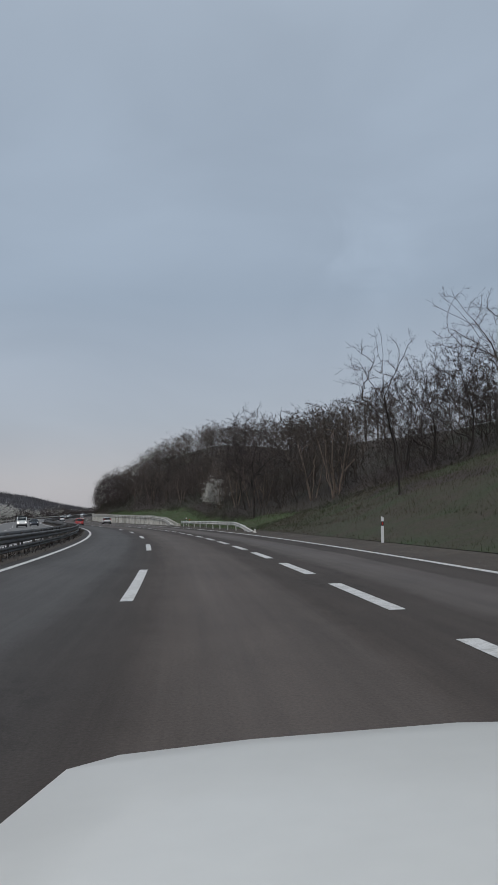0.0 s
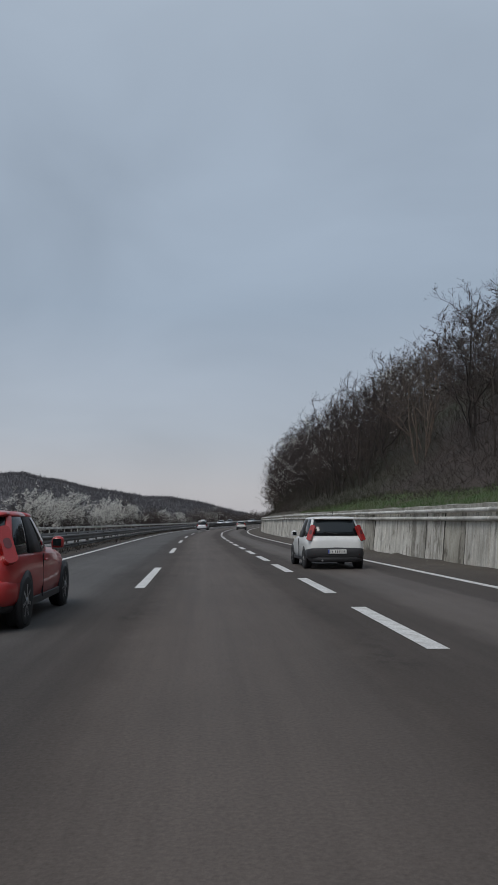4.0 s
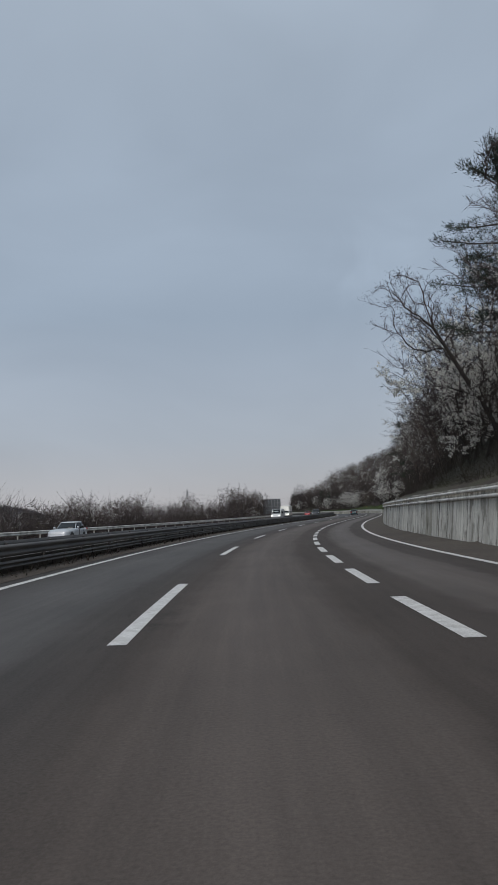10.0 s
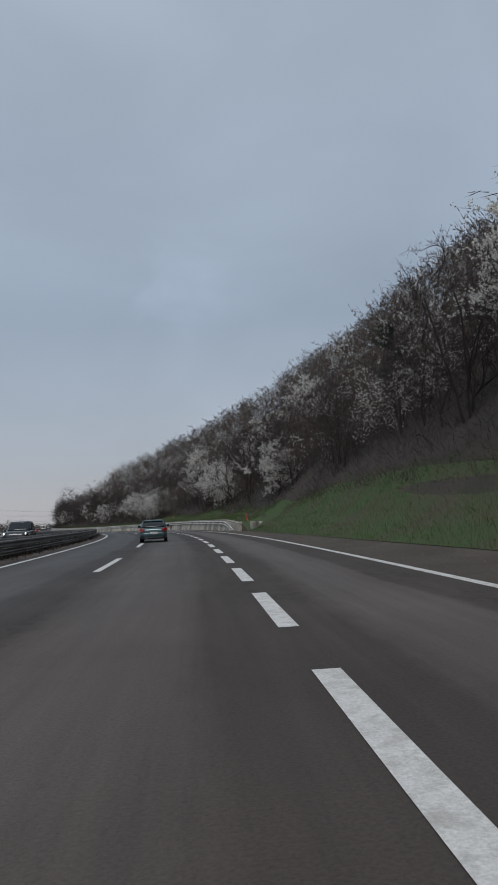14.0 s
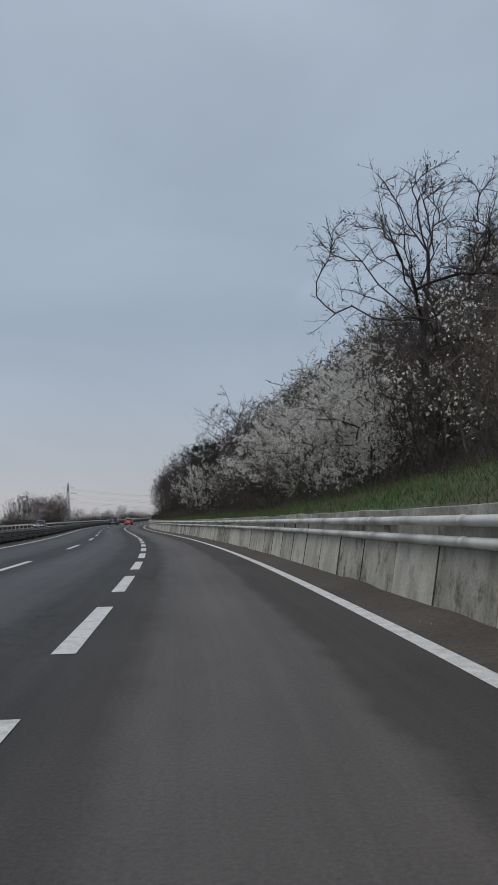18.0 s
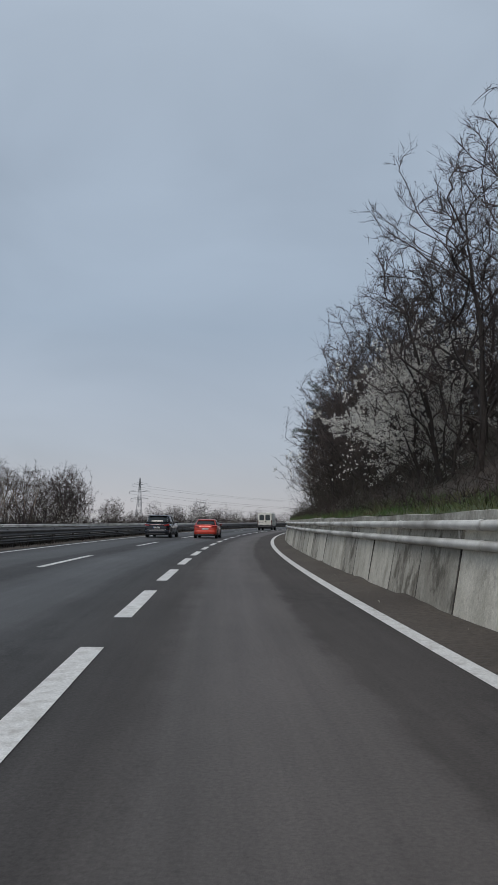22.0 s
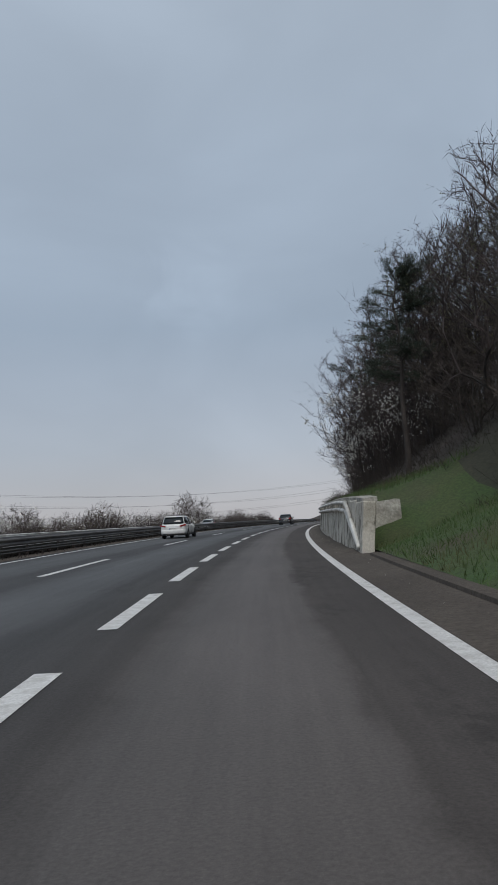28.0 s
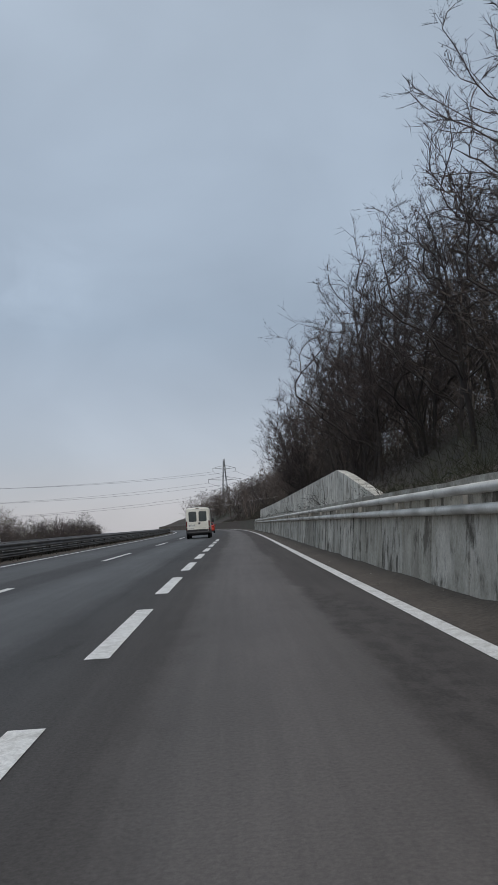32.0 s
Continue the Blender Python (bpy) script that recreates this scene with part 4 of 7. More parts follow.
K = {
    "oak": bare_kind("bare_tree", "tall leafless tree with crooked dark branches on the slope", 1, 12.0, 4.0, M_POD, 0.3, 1, 0.03, low=0.28, n=300, twigs=5),
    "oak2": bare_kind("bare_tree", "broad leafless tree leaning out over the road", 21, 11.0, 3.8, M_POD, 0.3, 1, 0.03, low=0.25, n=280, lean=0.08, lumps=0.5, twigs=5),
    "ash": bare_kind("bare_tree", "slender leafless tree with a rounded crown of grey-brown twigs", 2, 10.5, 3.2, M_POD, 0.25, 1, 0.03, low=0.2, n=240, twigs=6, fine=4),
    "leaning": bare_kind("bare_tree", "leaning leafless tree with few dark limbs", 3, 10.0, 3.0, low=0.42, n=90, lean=0.3, twigs=3, fine=3),
    "crooked": bare_kind("bare_tree", "crooked leafless tree reaching far out over the road", 31, 9.6, 2.3, M_POD, 0.3, 1, 0.03, low=0.5, n=150, lean=0.62, lumps=0.6, thin=1.3, twigs=5, fine=3),
    "acacia": bare_kind("bare_tree", "forked leafless tree with an open crown standing alone", 4, 9.5, 3.8, M_POD, 0.4, 1, 0.035, low=0.42, n=200, lumps=0.5, thin=1.15, twigs=5, fine=3),
    "tall": bare_kind("bare_tree", "tall leafless tree of several dark stems above the wall", 14, 14.0, 4.4, M_POD, 0.25, 1, 0.03, low=0.3, n=320, stems=3, lumps=0.4, thin=1.15, twigs=5, fine=3),
    "thicket": bare_kind("coppice_tree", "several thin leafless stems growing as one dense clump", 5, 7.5, 2.7, low=0.25, n=200, stems=4, thin=1.2, bark=M_POLE, twig=M_WOOD),
    "copse": bare_kind("coppice_tree", "dark leafless stems growing together as a clump", 15, 7.5, 2.9, low=0.15, n=230, stems=4, thin=1.1, twigs=5),
    "thicket2": bare_kind("bare_shrub", "low dense clump of bare brown stems", 6, 4.8, 2.7, low=0.04, n=240, stems=5, twig=M_WOOD),
    "budding": bare_kind("budding_tree", "small tree with yellow-green opening buds", 7, 8.0, 3.2, M_BUD, 0.6, 2, 0.028, low=0.15, n=220),
    "plum": bare_kind("blossoming_tree", "wild plum tree covered in white blossom", 8, 5.8, 3.0, M_BLOSSOM, 0.78, 8, 0.044, low=0.1, n=200, lumps=0.7),
    "plum2": bare_kind("blossoming_tree", "spreading wild plum with thin white blossom on dark twigs", 9, 7.0, 3.4, M_BLOSSOM, 0.42, 5, 0.03, stems=2, low=0.12, n=220, lumps=0.6),
    "pine": pine_kind(10, 9.0), "pine2": pine_kind(11, 11.0, 0.45), "umbrella": pine_kind(17, 10.0, 0.55, "dark green spreading pine with a tall bare trunk", 1.7),
    "hedge": bare_kind("roadside_shrub", "leafless roadside shrub with dense brown twigs", 12, 3.8, 2.0, low=0.03, n=120, stems=4),
    "hedge_bloom": bare_kind("roadside_shrub", "roadside shrub with pale blossom among bare twigs", 13, 3.6, 2.2, M_BLOSSOM, 0.7, 5, 0.034, stems=4, low=0.05, n=120),
}


def plant(kind, s, n, z, scale=1.0, turn=0.0, group=""):
    kd = K[kind]
    root = new(kd.name)
    x, y, zz = [float(v) for v in rp(float(s), float(n), z)]
    root.matrix_basis = pose(x, y, zz, 0, 0, turn) @ Matrix.Scale(scale, 4)
    for nm, me in kd.parts:
        ob = part(nm, me, root)
        if nm in ("seed_pods", "buds", "blossom", "needles"):
            tagged(ob, kind="stuff")
    tagged(root, kd.label, kd.category, group)
    return root


def on_hill(kind, s, m, scale=1.0, turn=0.0):
    return plant(kind, s, foot(s) - m, hill(s, m) - 0.1, scale, turn, "trees along the wooded bank")


def crown_height(s):
    """Usual height of the front trees along the road."""
    return float(np.interp(s, [-5, 90, 100, 125, 145, 190, 230, 250, 270, 310, 325, 345, 400, 415, 440, 470, 500, 530, 550, 565, 580, 690, 700, 760, 790, 808, 822, 835, 862, 920, 950, 980, 1005, 1020, 1035, 1052, 1075, 1115],
                           [9, 8, 6.5, 6.8, 8, 8.5, 8.5, 9.5, 11.5, 10.5, 11.5, 12.5, 10.5, 9.5, 10, 9.5, 10, 7.5, 6.5, 6.2, 6.5, 6.5, 8, 8.5, 10, 10.5, 7.5, 7, 8, 9, 11, 9.4, 8.8, 8.8, 8.2, 10.5, 11.5, 12]))


# share of the usual height
SHARE = {"thicket": 0.9, "copse": 0.95, "thicket2": 0.55, "plum": 0.75, "plum2": 0.85, "hedge": 0.45, "budding": 0.85}
# stretch, kinds, spacing, greatest depth behind the verge
WOODS = (
    (-5, 60, ("oak", "thicket2", "ash", "thicket", "copse", "thicket2"), 3.0, 4.0),
    (60, 190, ("thicket", "thicket", "ash", "thicket", "thicket2", "oak"), 3.4, 4.0),
    (190, 300, ("ash", "copse", "ash", "copse", "thicket2", "plum2", "oak"), 3.0, 2.5),
    (300, 440, ("copse", "ash", "plum2", "thicket", "oak", "thicket2", "thicket", "plum"), 3.1, 3.0),
    (440, 520, ("pine2", "ash", "plum", "copse", "thicket2", "plum2"), 3.4, 5.0),
    (520, 620, ("plum", "copse", "thicket2", "copse", "ash", "thicket2", "copse"), 3.6, 4.0),
    (620, 700, ("ash", "copse", "thicket2", "plum", "copse"), 3.4, 5.0),
    (700, 830, ("ash", "copse", "ash", "copse", "thicket2", "oak", "copse", "ash"), 3.0, 3.0),
    (830, 900, ("thicket2", "thicket2", "copse", "hedge"), 3.0, 3.0),
    (900, 960, ("copse", "budding", "copse", "thicket2", "copse"), 2.1, 5.0),
    (960, 1115, ("ash", "copse", "copse", "copse", "thicket2", "copse"), 2.9, 3.0),
)


def lone(items):
    """Single trees that stand out: kind, place along the road, depth behind the foot, height, turn."""
    for kind, s, m, h, turn in items:
        on_hill(kind, s, m, h / K[kind].height, turn)


lone((("pine2", 452, 3.5, 10.5, 0), ("pine", 462, 4, 9.5, 60), ("umbrella", 484, 7, 9.4, 100), ("pine", 684, 5, 7.6, 30), ("pine", 699, 5, 8.4, 200), ("umbrella", 779, 3.6, 8.8, 10),
      ("pine2", 940, 3.8, 10, 70), ("pine2", 376, 3.6, 14, 20)))
lone((("plum", 577, 5.6, 6.6, 130), ("plum", 583, 7.0, 5.6, 40), ("plum", 594, 7.5, 6.6, 90), ("copse", 592, 5.5, 5.0, 0), ("plum2", 958, 3.5, 8, 0), ("plum2", 967, 4, 8.5, 90), ("plum2", 1003, 4, 9.5, 30), ("plum", 102, 6, 4.0, 0), ("plum2", 300, 1.6, 7, 0),
      ("plum2", 309, 2, 7.5, 70), ("copse", 304, 1.6, 8, 70), ("thicket", 314, 2, 9, 10), ("plum2", 640, 5, 6, 0), ("plum", 652, 5, 6.5, 20), ("plum2", 661, 6, 6, 250), ("plum", 709, 5.5, 5.4, 130), ("plum", 747, 3.0, 4.6, 10), ("plum", 752, 3.6, 4.8, 160), ("plum2", 790, 2.6, 6.5, 10), ("plum", 570, 9, 6.5, 0),
      ("plum", 582, 14, 7, 0), ("plum2", 610, 15, 7, 0), ("plum", 628, 14, 7, 0), ("plum", 560, 13, 7, 0)))
lone((("tall", 556.5, 4.6, 9.2, 200), ("acacia", 624, 5.5, 10.3, 80), ("acacia", 672, 6, 10.5, 140), ("acacia", 600, 6.5, 8.5, 120), ("leaning", 42, 6.5, 9.2, 40),
      ("leaning", 36, 12, 9, 170), ("leaning", 40, 14, 10, 290), ("oak", 72, 4, 11, 0), ("ash", 84, 6, 11, 0), ("ash", 963, 4.6, 12, 200), ("ash", 1011, 3.4, 11.5, 0), ("oak2", 1044, 4.5, 8.5, 60), ("oak", 1054, 3.5, 8, 130), ("ash", 1036, 4, 9.3, 20),
      ("oak2", 776, 7.5, 12, 90), ("ash", 345, 3.5, 14.5, 70), ("oak", 352, 4.5, 13.5, 200), ("oak", 807, 5.5, 12.5, 150), ("copse", 856, 3.4, 6.8, 40), ("thicket2", 861, 3.0, 4.6, 200), ("crooked", 384, 5.5, 9.6, 77), ("oak", 393, 5.5, 8.5, 20), ("oak2", 488, 7, 11, 200), ("acacia", 689, 5, 9.2, 60)))


lone([("copse", 546 + 4.1 * i, 5.2 + (i * 2.7) % 6, 6.5 + (i * 1.3) % 2.5, i * 77) for i in range(8)])


def plant_hill():
    r = random.Random(4)
    for s0, s1, kinds, gap, deep in WOODS:
        s = s0
        i = 0
        while s < s1:
            m = verge(s) + (1.7 if s < 940 else 2.0) + r.uniform(0, deep)
            kind = kinds[i % len(kinds)] if r.random() < 0.6 else r.choice(kinds)
            if kind.startswith("oak"):
                m += 3.0
            on_hill(kind, s, m, crown_height(s) * SHARE.get(kind, 1.0) / K[kind].height * r.uniform(0.78, 1.08), r.uniform(0, 360))
            s += gap * r.uniform(0.7, 1.3)
            i += 1


plant_hill()


def far_woods():
    """Rows of simpler trees behind the front row, and undergrowth."""
    r = np.random.RandomState(5)
    base = []
    for sd in range(10):
        big = sd < 4
        if sd < 6:
            tr, cr, tips = grow(40 + sd, 9.0 if big else 5.5, 3.0 if big else 2.6, low=0.1, n=60, twigs=3, fine=1, simple=True, broad=1.5)
        else:
            tr, cr, tips = grow(40 + sd, 8.5, 3.0, low=0.2, n=34, twigs=3, fine=1, simple=True, broad=2.4)
        a, b = tr.data(), cr.data()
        base.append((np.concatenate([a[0], b[0]]), np.concatenate([a[1], b[1] + len(a[0])])))
    for s0 in range(-30, 1290, 110):
        vs, ts, k, bl = [], [], 0, []
        dense = 110 if 500 < s0 < 600 else 0
        thick = 170 if 450 < s0 < 720 else 0
        for i in range(250 + dense + thick):
            s = s0 + r.uniform(0, 110)
            front = i < 80 + dense
            m = verge(s) + (2.0 + r.uniform(0, 10) if front else 9 + r.uniform(0, 40))
            v, t = base[r.randint(6) if front else 6 + r.randint(4)]
            a, c = r.uniform(0, 6.28), r.uniform(0.75, 1.1) * (min(1.0, crown_height(s) / 9.0) if m < 14 else 1.0)
            w = v @ np.array([[math.cos(a), math.sin(a), 0], [-math.sin(a), math.cos(a), 0], [0, 0, 1]]) * c + rp(s, foot(s) - m, hill(s, m))
            vs.append(w)
            ts.append(t + k)
            k += len(v)
            if r.uniform() < (0.13 if 520 < s < 720 else 0.07 if 430 < s < 760 else 0.03 if s > 190 else 0.0):
                q0 = w[len(w) // 3 + r.randint(0, len(w) * 2 // 3 - 1, 46)]
                bl.append(np.repeat(q0, 16, 0) + r.normal(0, 0.24, (736, 3)))
        ob = new("wood", fast_mesh("wood", np.concatenate(vs), np.concatenate(ts), M_WOOD))
        tagged(ob, "dense leafless brown wood covering the hillside", "wood", kind="stuff")
        if bl:
            v, t = flakes(np.concatenate(bl), 1, 0.06, 0.05, s0 + 40)
            tagged(new("blossom", fast_mesh("blossom", v, t, M_BLOSSOM)), "pale blossom scattered through the hillside wood", "blossom", kind="stuff")
    for s0 in range(-30, 1200, 123):
        st = Sticks()
        k = 15000
        s = s0 + r.uniform(0, 123, k)
        m = np.array([verge(q) * (0.35 if q > 690 and not 815 < q < 945 else 1.0) - 0.4 for q in s]) + 28 * r.uniform(0, 1, k) ** 2.0
        p = np.array([rp(a, foot(a) - max(1.0, b), hill(a, max(1.0, b)) - 0.1) for a, b in zip(s, m)])
        d = r.normal(0, 0.75, (k, 3)) * (1, 1, 0.5) + (0, 0, 0.85)
        tall = np.array([0.75 + 0.9 * max(-0.4, noise.noise((a * 0.16, b * 0.2, 9.0))) for a, b in zip(s, m)])
        d *= (tall * np.clip(0.3 + (m - np.array([verge(q) for q in s])) / 3.0, 0.3, 1.0) * r.uniform(0.9, 3.4, k) / np.linalg.norm(d, axis=1))[:, None]
        st.spikes(p, d, 0.0085, r)
        p1, d1 = sprout(p, d, 5, r, (0.25, 0.6), 0.6)
        st.spikes(p1, d1, 0.0075, r)
        tagged(new("undergrowth", fast_mesh("undergrowth", *st.data(), M_BUSH)), "tangled dark brown undergrowth beneath the trees", "undergrowth", kind="stuff")


far_woods()


def plant_left():
    r = random.Random(9)
    s = 20.0
    while s < 1250:
        s += r.uniform(7, 13)
        n = 25.5 + r.uniform(0, 5)
        kind = r.choice(["hedge", "hedge", "hedge_bloom", "hedge", "thicket2"])
        plant(kind, s, n, -0.5, r.uniform(0.8, 1.2), r.uniform(0, 360), "shrubs beyond the oncoming lanes")
    q = np.random.RandomState(31)
    for s0 in range(0, 1270, 127):
        st, bl = Sticks(), []
        k = 330
        s = s0 + q.uniform(0, 127, k)
        n = 25 + 16 * q.uniform(0, 1, k) ** 1.5
        size = np.array([max(0.5, 1.0 + 0.8 * noise.noise((a * 0.045, 7.0, 0))) for a in s]) * np.where((s > 110) & (s < 300), 1.15, np.where((s > 300) & (s < 500), 1.45, 1.0))
        base = rp(s, n, -0.6 - 0.06 * (n - 25))
        P = np.repeat(base, 14, 0) + q.normal(0, 0.35, (k * 14, 3)) * (1, 1, 0.1)
        D = q.normal(0, 0.6, P.shape) * (1, 1, 0.4) + (0, 0, 1.0)
        D *= (np.repeat(size, 14) * q.uniform(1.2, 3.3, len(P)) / np.linalg.norm(D, axis=1))[:, None]
        st.spikes(P, D, 0.022, q)
        p1, d1 = sprout(P, D, 10, q, (0.25, 0.5), 0.9)
        st.spikes(p1, d1, 0.022, q)
        pick = (np.array([noise.noise((float(a[0]) * 0.05, float(a[1]) * 0.05, 2.0)) for a in p1]) > 0.22) & (q.uniform(0, 1, len(p1)) < 0.6)
        tagged(new("hedge", fast_mesh("hedge", *st.data(), M_TWIG)), "thick band of leafless scrub beyond the far carriageway", "scrub", kind="stuff")
        green = q.uniform(0, 1, len(p1)) < (0.5 if s0 > 880 else 0.34)
        v, t = flakes((p1 + d1)[green], 1, 0.05, 0.08, s0 + 9)
        tagged(new("buds", fast_mesh("buds", v, t, M_BUD)), "olive opening buds on the roadside scrub", "buds", kind="stuff")
        if pick.any():
            v, t = flakes((p1 + d1)[pick], 2, 0.055, 0.12, s0)
            tagged(new("blossom", fast_mesh("blossom", v, t, M_BLOSSOM)), "greyish white blossom in the roadside scrub", "blossom", kind="stuff")


plant_left()

# ---- vehicles ----


def paint(name, c, rough=0.35, metal=0.0):
    return mat(name, c, rough, None, fine=0.06, fine_scale=3.0, metal=metal, coat=0.5)


M_GLASS = mat("tinted_glass", (0.010, 0.014, 0.016), 0.06, spec=0.5)
# van panes: sky reflection and light from inside painted as a paler colour
M_PANE = mat("sky_painted_glass", (0.055, 0.066, 0.07), 0.12, (0.075, 0.085, 0.085), 1.5, spec=0.5)
M_PLATEBLUE = mat("plate_blue", (0.02, 0.05, 0.25), 0.5)
M_TYRE = mat("tyre_rubber", (0.018, 0.018, 0.018), 0.85, fine=0.2, fine_scale=30.0)
M_RIM = mat("alloy_rim", (0.35, 0.35, 0.36), 0.4, metal=0.8, fine=0.1)
M_BLACK = mat("black_plastic", (0.022, 0.022, 0.024), 0.6, fine=0.12, fine_scale=20.0)
M_RED = mat("red_lamp", (0.30, 0.014, 0.012), 0.25, fine=0.1, coat=0.6)
M_REDDARK = mat("dark_red_lamp", (0.10, 0.012, 0.012), 0.25, fine=0.1, coat=0.6)
M_LAMP = mat("clear_lamp", (0.65, 0.66, 0.68), 0.15, coat=0.6)
M_ON = mat("lit_headlamp", (1.0, 0.97, 0.9), 0.2, glow=2.5)
M_PLATE = mat("number_plate", (0.62, 0.62, 0.60), 0.5, fine=0.06)
M_WHITE = paint("white_paint", (0.66, 0.67, 0.66))
M_VAN = mat("aged_white_paint", (0.74, 0.735, 0.68), 0.45, (0.68, 0.67, 0.60), 1.4, fine=0.05, fine_scale=9.0, color3=(0.60, 0.585, 0.52), scale3=0.9, coat=0.3)
M_SILVER = paint("silver_paint", (0.52, 0.54, 0.56), 0.35, 0.25)
M_REDP = paint("red_paint", (0.48, 0.045, 0.025), 0.3, 0.2)
M_REDD = paint("dull_red_paint", (0.36, 0.025, 0.025), 0.4)
M_TEAL = paint("teal_paint", (0.035, 0.075, 0.085), 0.3, 0.4)
M_DARK = paint("dark_grey_paint", (0.03, 0.033, 0.038), 0.25, 0.4)
M_NAVY = paint("blue_black_paint", (0.018, 0.021, 0.028), 0.22, 0.4)


def shell(name, stations, material, bottom=True):
    """A body lofted through stations (y, z_low, z_high, half_width, shoulder): rounded sections."""
    rings = []
    for y, zl, zh, hw, sh in stations:
        h = zh - zl
        half = [(hw * 0.80, zl), (hw * 0.95, zl + 0.10 * h), (hw, zl + 0.35 * h), (hw, zl + 0.62 * h), (hw - sh * 0.35, zh - 0.14 * h), (hw - sh, zh - 0.03 * h), (hw * 0.5, zh), (0.0, zh + 0.012)]
        ring = half + [(-x, z) for x, z in reversed(half[:-1])]
        rings.append([(x, y, z) for x, z in ring])
    k = len(rings[0])
    v = [p for r_ in rings for p in r_]
    f = []
    for i in range(len(rings) - 1):
        for j in range(k):
            a, b = i * k + j, i * k + (j + 1) % k
            f.append((a, a + k, b + k, b))
    f.append(tuple(range(k)))
    f.append(tuple(range((len(rings) - 1) * k, len(rings) * k))[::-1])
    me = mesh_from(name, v, f, material, True)
    bm = bmesh.new()
    bm.from_mesh(me)
    bmesh.ops.recalc_face_normals(bm, faces=bm.faces[:])
    bm.to_mesh(me)
    bm.free()
    return me


def slab(name, c, t, material, inset=0.0):
    """A pane through four corners, t thick, its edges moved in by inset."""
    c = [Vector(q) for q in c]
    mid = sum(c, Vector()) / 4
    c = [q + (mid - q).normalized() * inset for q in c]
    nrm = (c[1] - c[0]).cross(c[3] - c[0]).normalized() * t / 2
    v = [q + nrm for q in c] + [q - nrm for q in c]
    f = [(0, 1, 2, 3), (7, 6, 5, 4)] + [(i, i + 4, (i + 1) % 4 + 4, (i + 1) % 4) for i in range(4)]
    return mesh_from(name, v, f, material)


def bar(name, a, b, w, d, material):
    """A bar from a to b."""
    a, b = Vector(a), Vector(b)
    u = (b - a).normalized()
    s = u.cross(Vector((0, 1, 0)) if abs(u.y) < 0.9 else Vector((0, 0, 1))).normalized() * w / 2
    n = u.cross(s).normalized() * d / 2
    v = [p + i * s + j * n for p in (a, b) for i, j in ((-1, -1), (1, -1), (1, 1), (-1, 1))]
    return mesh_from(name, v, [(0, 1, 2, 3), (7, 6, 5, 4)] + [(i, i + 4, (i + 1) % 4 + 4, (i + 1) % 4) for i in range(4)], material)


def lathe_x(name, prof, material, k=20):
    """Turned about the x axis: prof of (x, radius)."""
    v = [(x, r_ * math.cos(2 * math.pi * i / k), r_ * math.sin(2 * math.pi * i / k)) for x, r_ in prof for i in range(k)]
    f = [(j * k + i, j * k + (i + 1) % k, (j + 1) * k + (i + 1) % k, (j + 1) * k + i) for j in range(len(prof) - 1) for i in range(k)]
    f += [tuple(range(k))[::-1], tuple(range((len(prof) - 1) * k, len(prof) * k))]
    me = mesh_from(name, v, f, material, True)
    bm = bmesh.new()
    bm.from_mesh(me)
    bmesh.ops.recalc_face_normals(bm, faces=bm.faces[:])
    bm.to_mesh(me)
    bm.free()
    return me


WHEELS = {}


def wheel_meshes(r):
    if r not in WHEELS:
        t = lathe_x("tyre", [(-0.1, r * 0.66), (-0.105, r * 0.9), (-0.085, r * 0.985), (0, r), (0.085, r * 0.985), (0.105, r * 0.9), (0.1, r * 0.66)], M_TYRE)
        bm = bmesh.new()
        for i in range(7):
            a = 2 * math.pi * i / 7
            m4 = Matrix.Rotation(a, 4, "X") @ Matrix.Translation((0.085, 0, r * 0.34)) @ Matrix.Diagonal((0.03, r * 0.13, r * 0.62, 1))
            bmesh.ops.create_cube(bm, size=1.0, matrix=m4)
        bmesh.ops.create_cone(bm, cap_ends=True, segments=16, radius1=r * 0.16, radius2=r * 0.14, depth=0.05, matrix=Matrix.Translation((0.09, 0, 0)) @ Matrix.Rotation(radians(90), 4, "Y"))
        bmesh.ops.create_cone(bm, cap_ends=True, segments=18, radius1=r * 0.655, radius2=r * 0.655, depth=0.04, matrix=Matrix.Translation((0.02, 0, 0)) @ Matrix.Rotation(radians(90), 4, "Y"))
        me = bpy.data.meshes.new("rim")
        bm.to_mesh(me)
        bm.free()
        me.materials.append(M_RIM)
        # last: a black disc on the body side imitating the arch's dark hollow
        WHEELS[r] = (t, me, lathe_x("wheel_arch", [(-0.04, r * 1.17), (0.012, r * 1.17)], M_BLACK, 24))
    return WHEELS[r]


def rounded_panel(name, x0, x1, z0, z1, y0, y1, radius, material, taper=0.0):
    """An upright plate with rounded corners; taper: how much narrower its head is than its foot."""
    pts = []
    for cx, cz, a0 in ((x1 - radius, z1 - radius, 0), (x0 + radius, z1 - radius, 90), (x0 + radius, z0 + radius, 180), (x1 - radius, z0 + radius, 270)):
        for i in range(5):
            a = radians(a0 + 22.5 * i)
            pts.append((cx + radius * math.cos(a), cz + radius * math.sin(a)))
    k = len(pts)
    mid = (x0 + x1) / 2
    pts = [(mid + (x - mid) * (1 - taper * (z - z0) / (z1 - z0)), z) for x, z in pts]
    v = [(x, y, z) for y in (y0, y1) for x, z in pts]
    return mesh_from(name, v, [tuple(range(k))[::-1], tuple(range(k, 2 * k))] + [(i, i + k, (i + 1) % k + k, (i + 1) % k)[::-1] for i in range(k)], material)


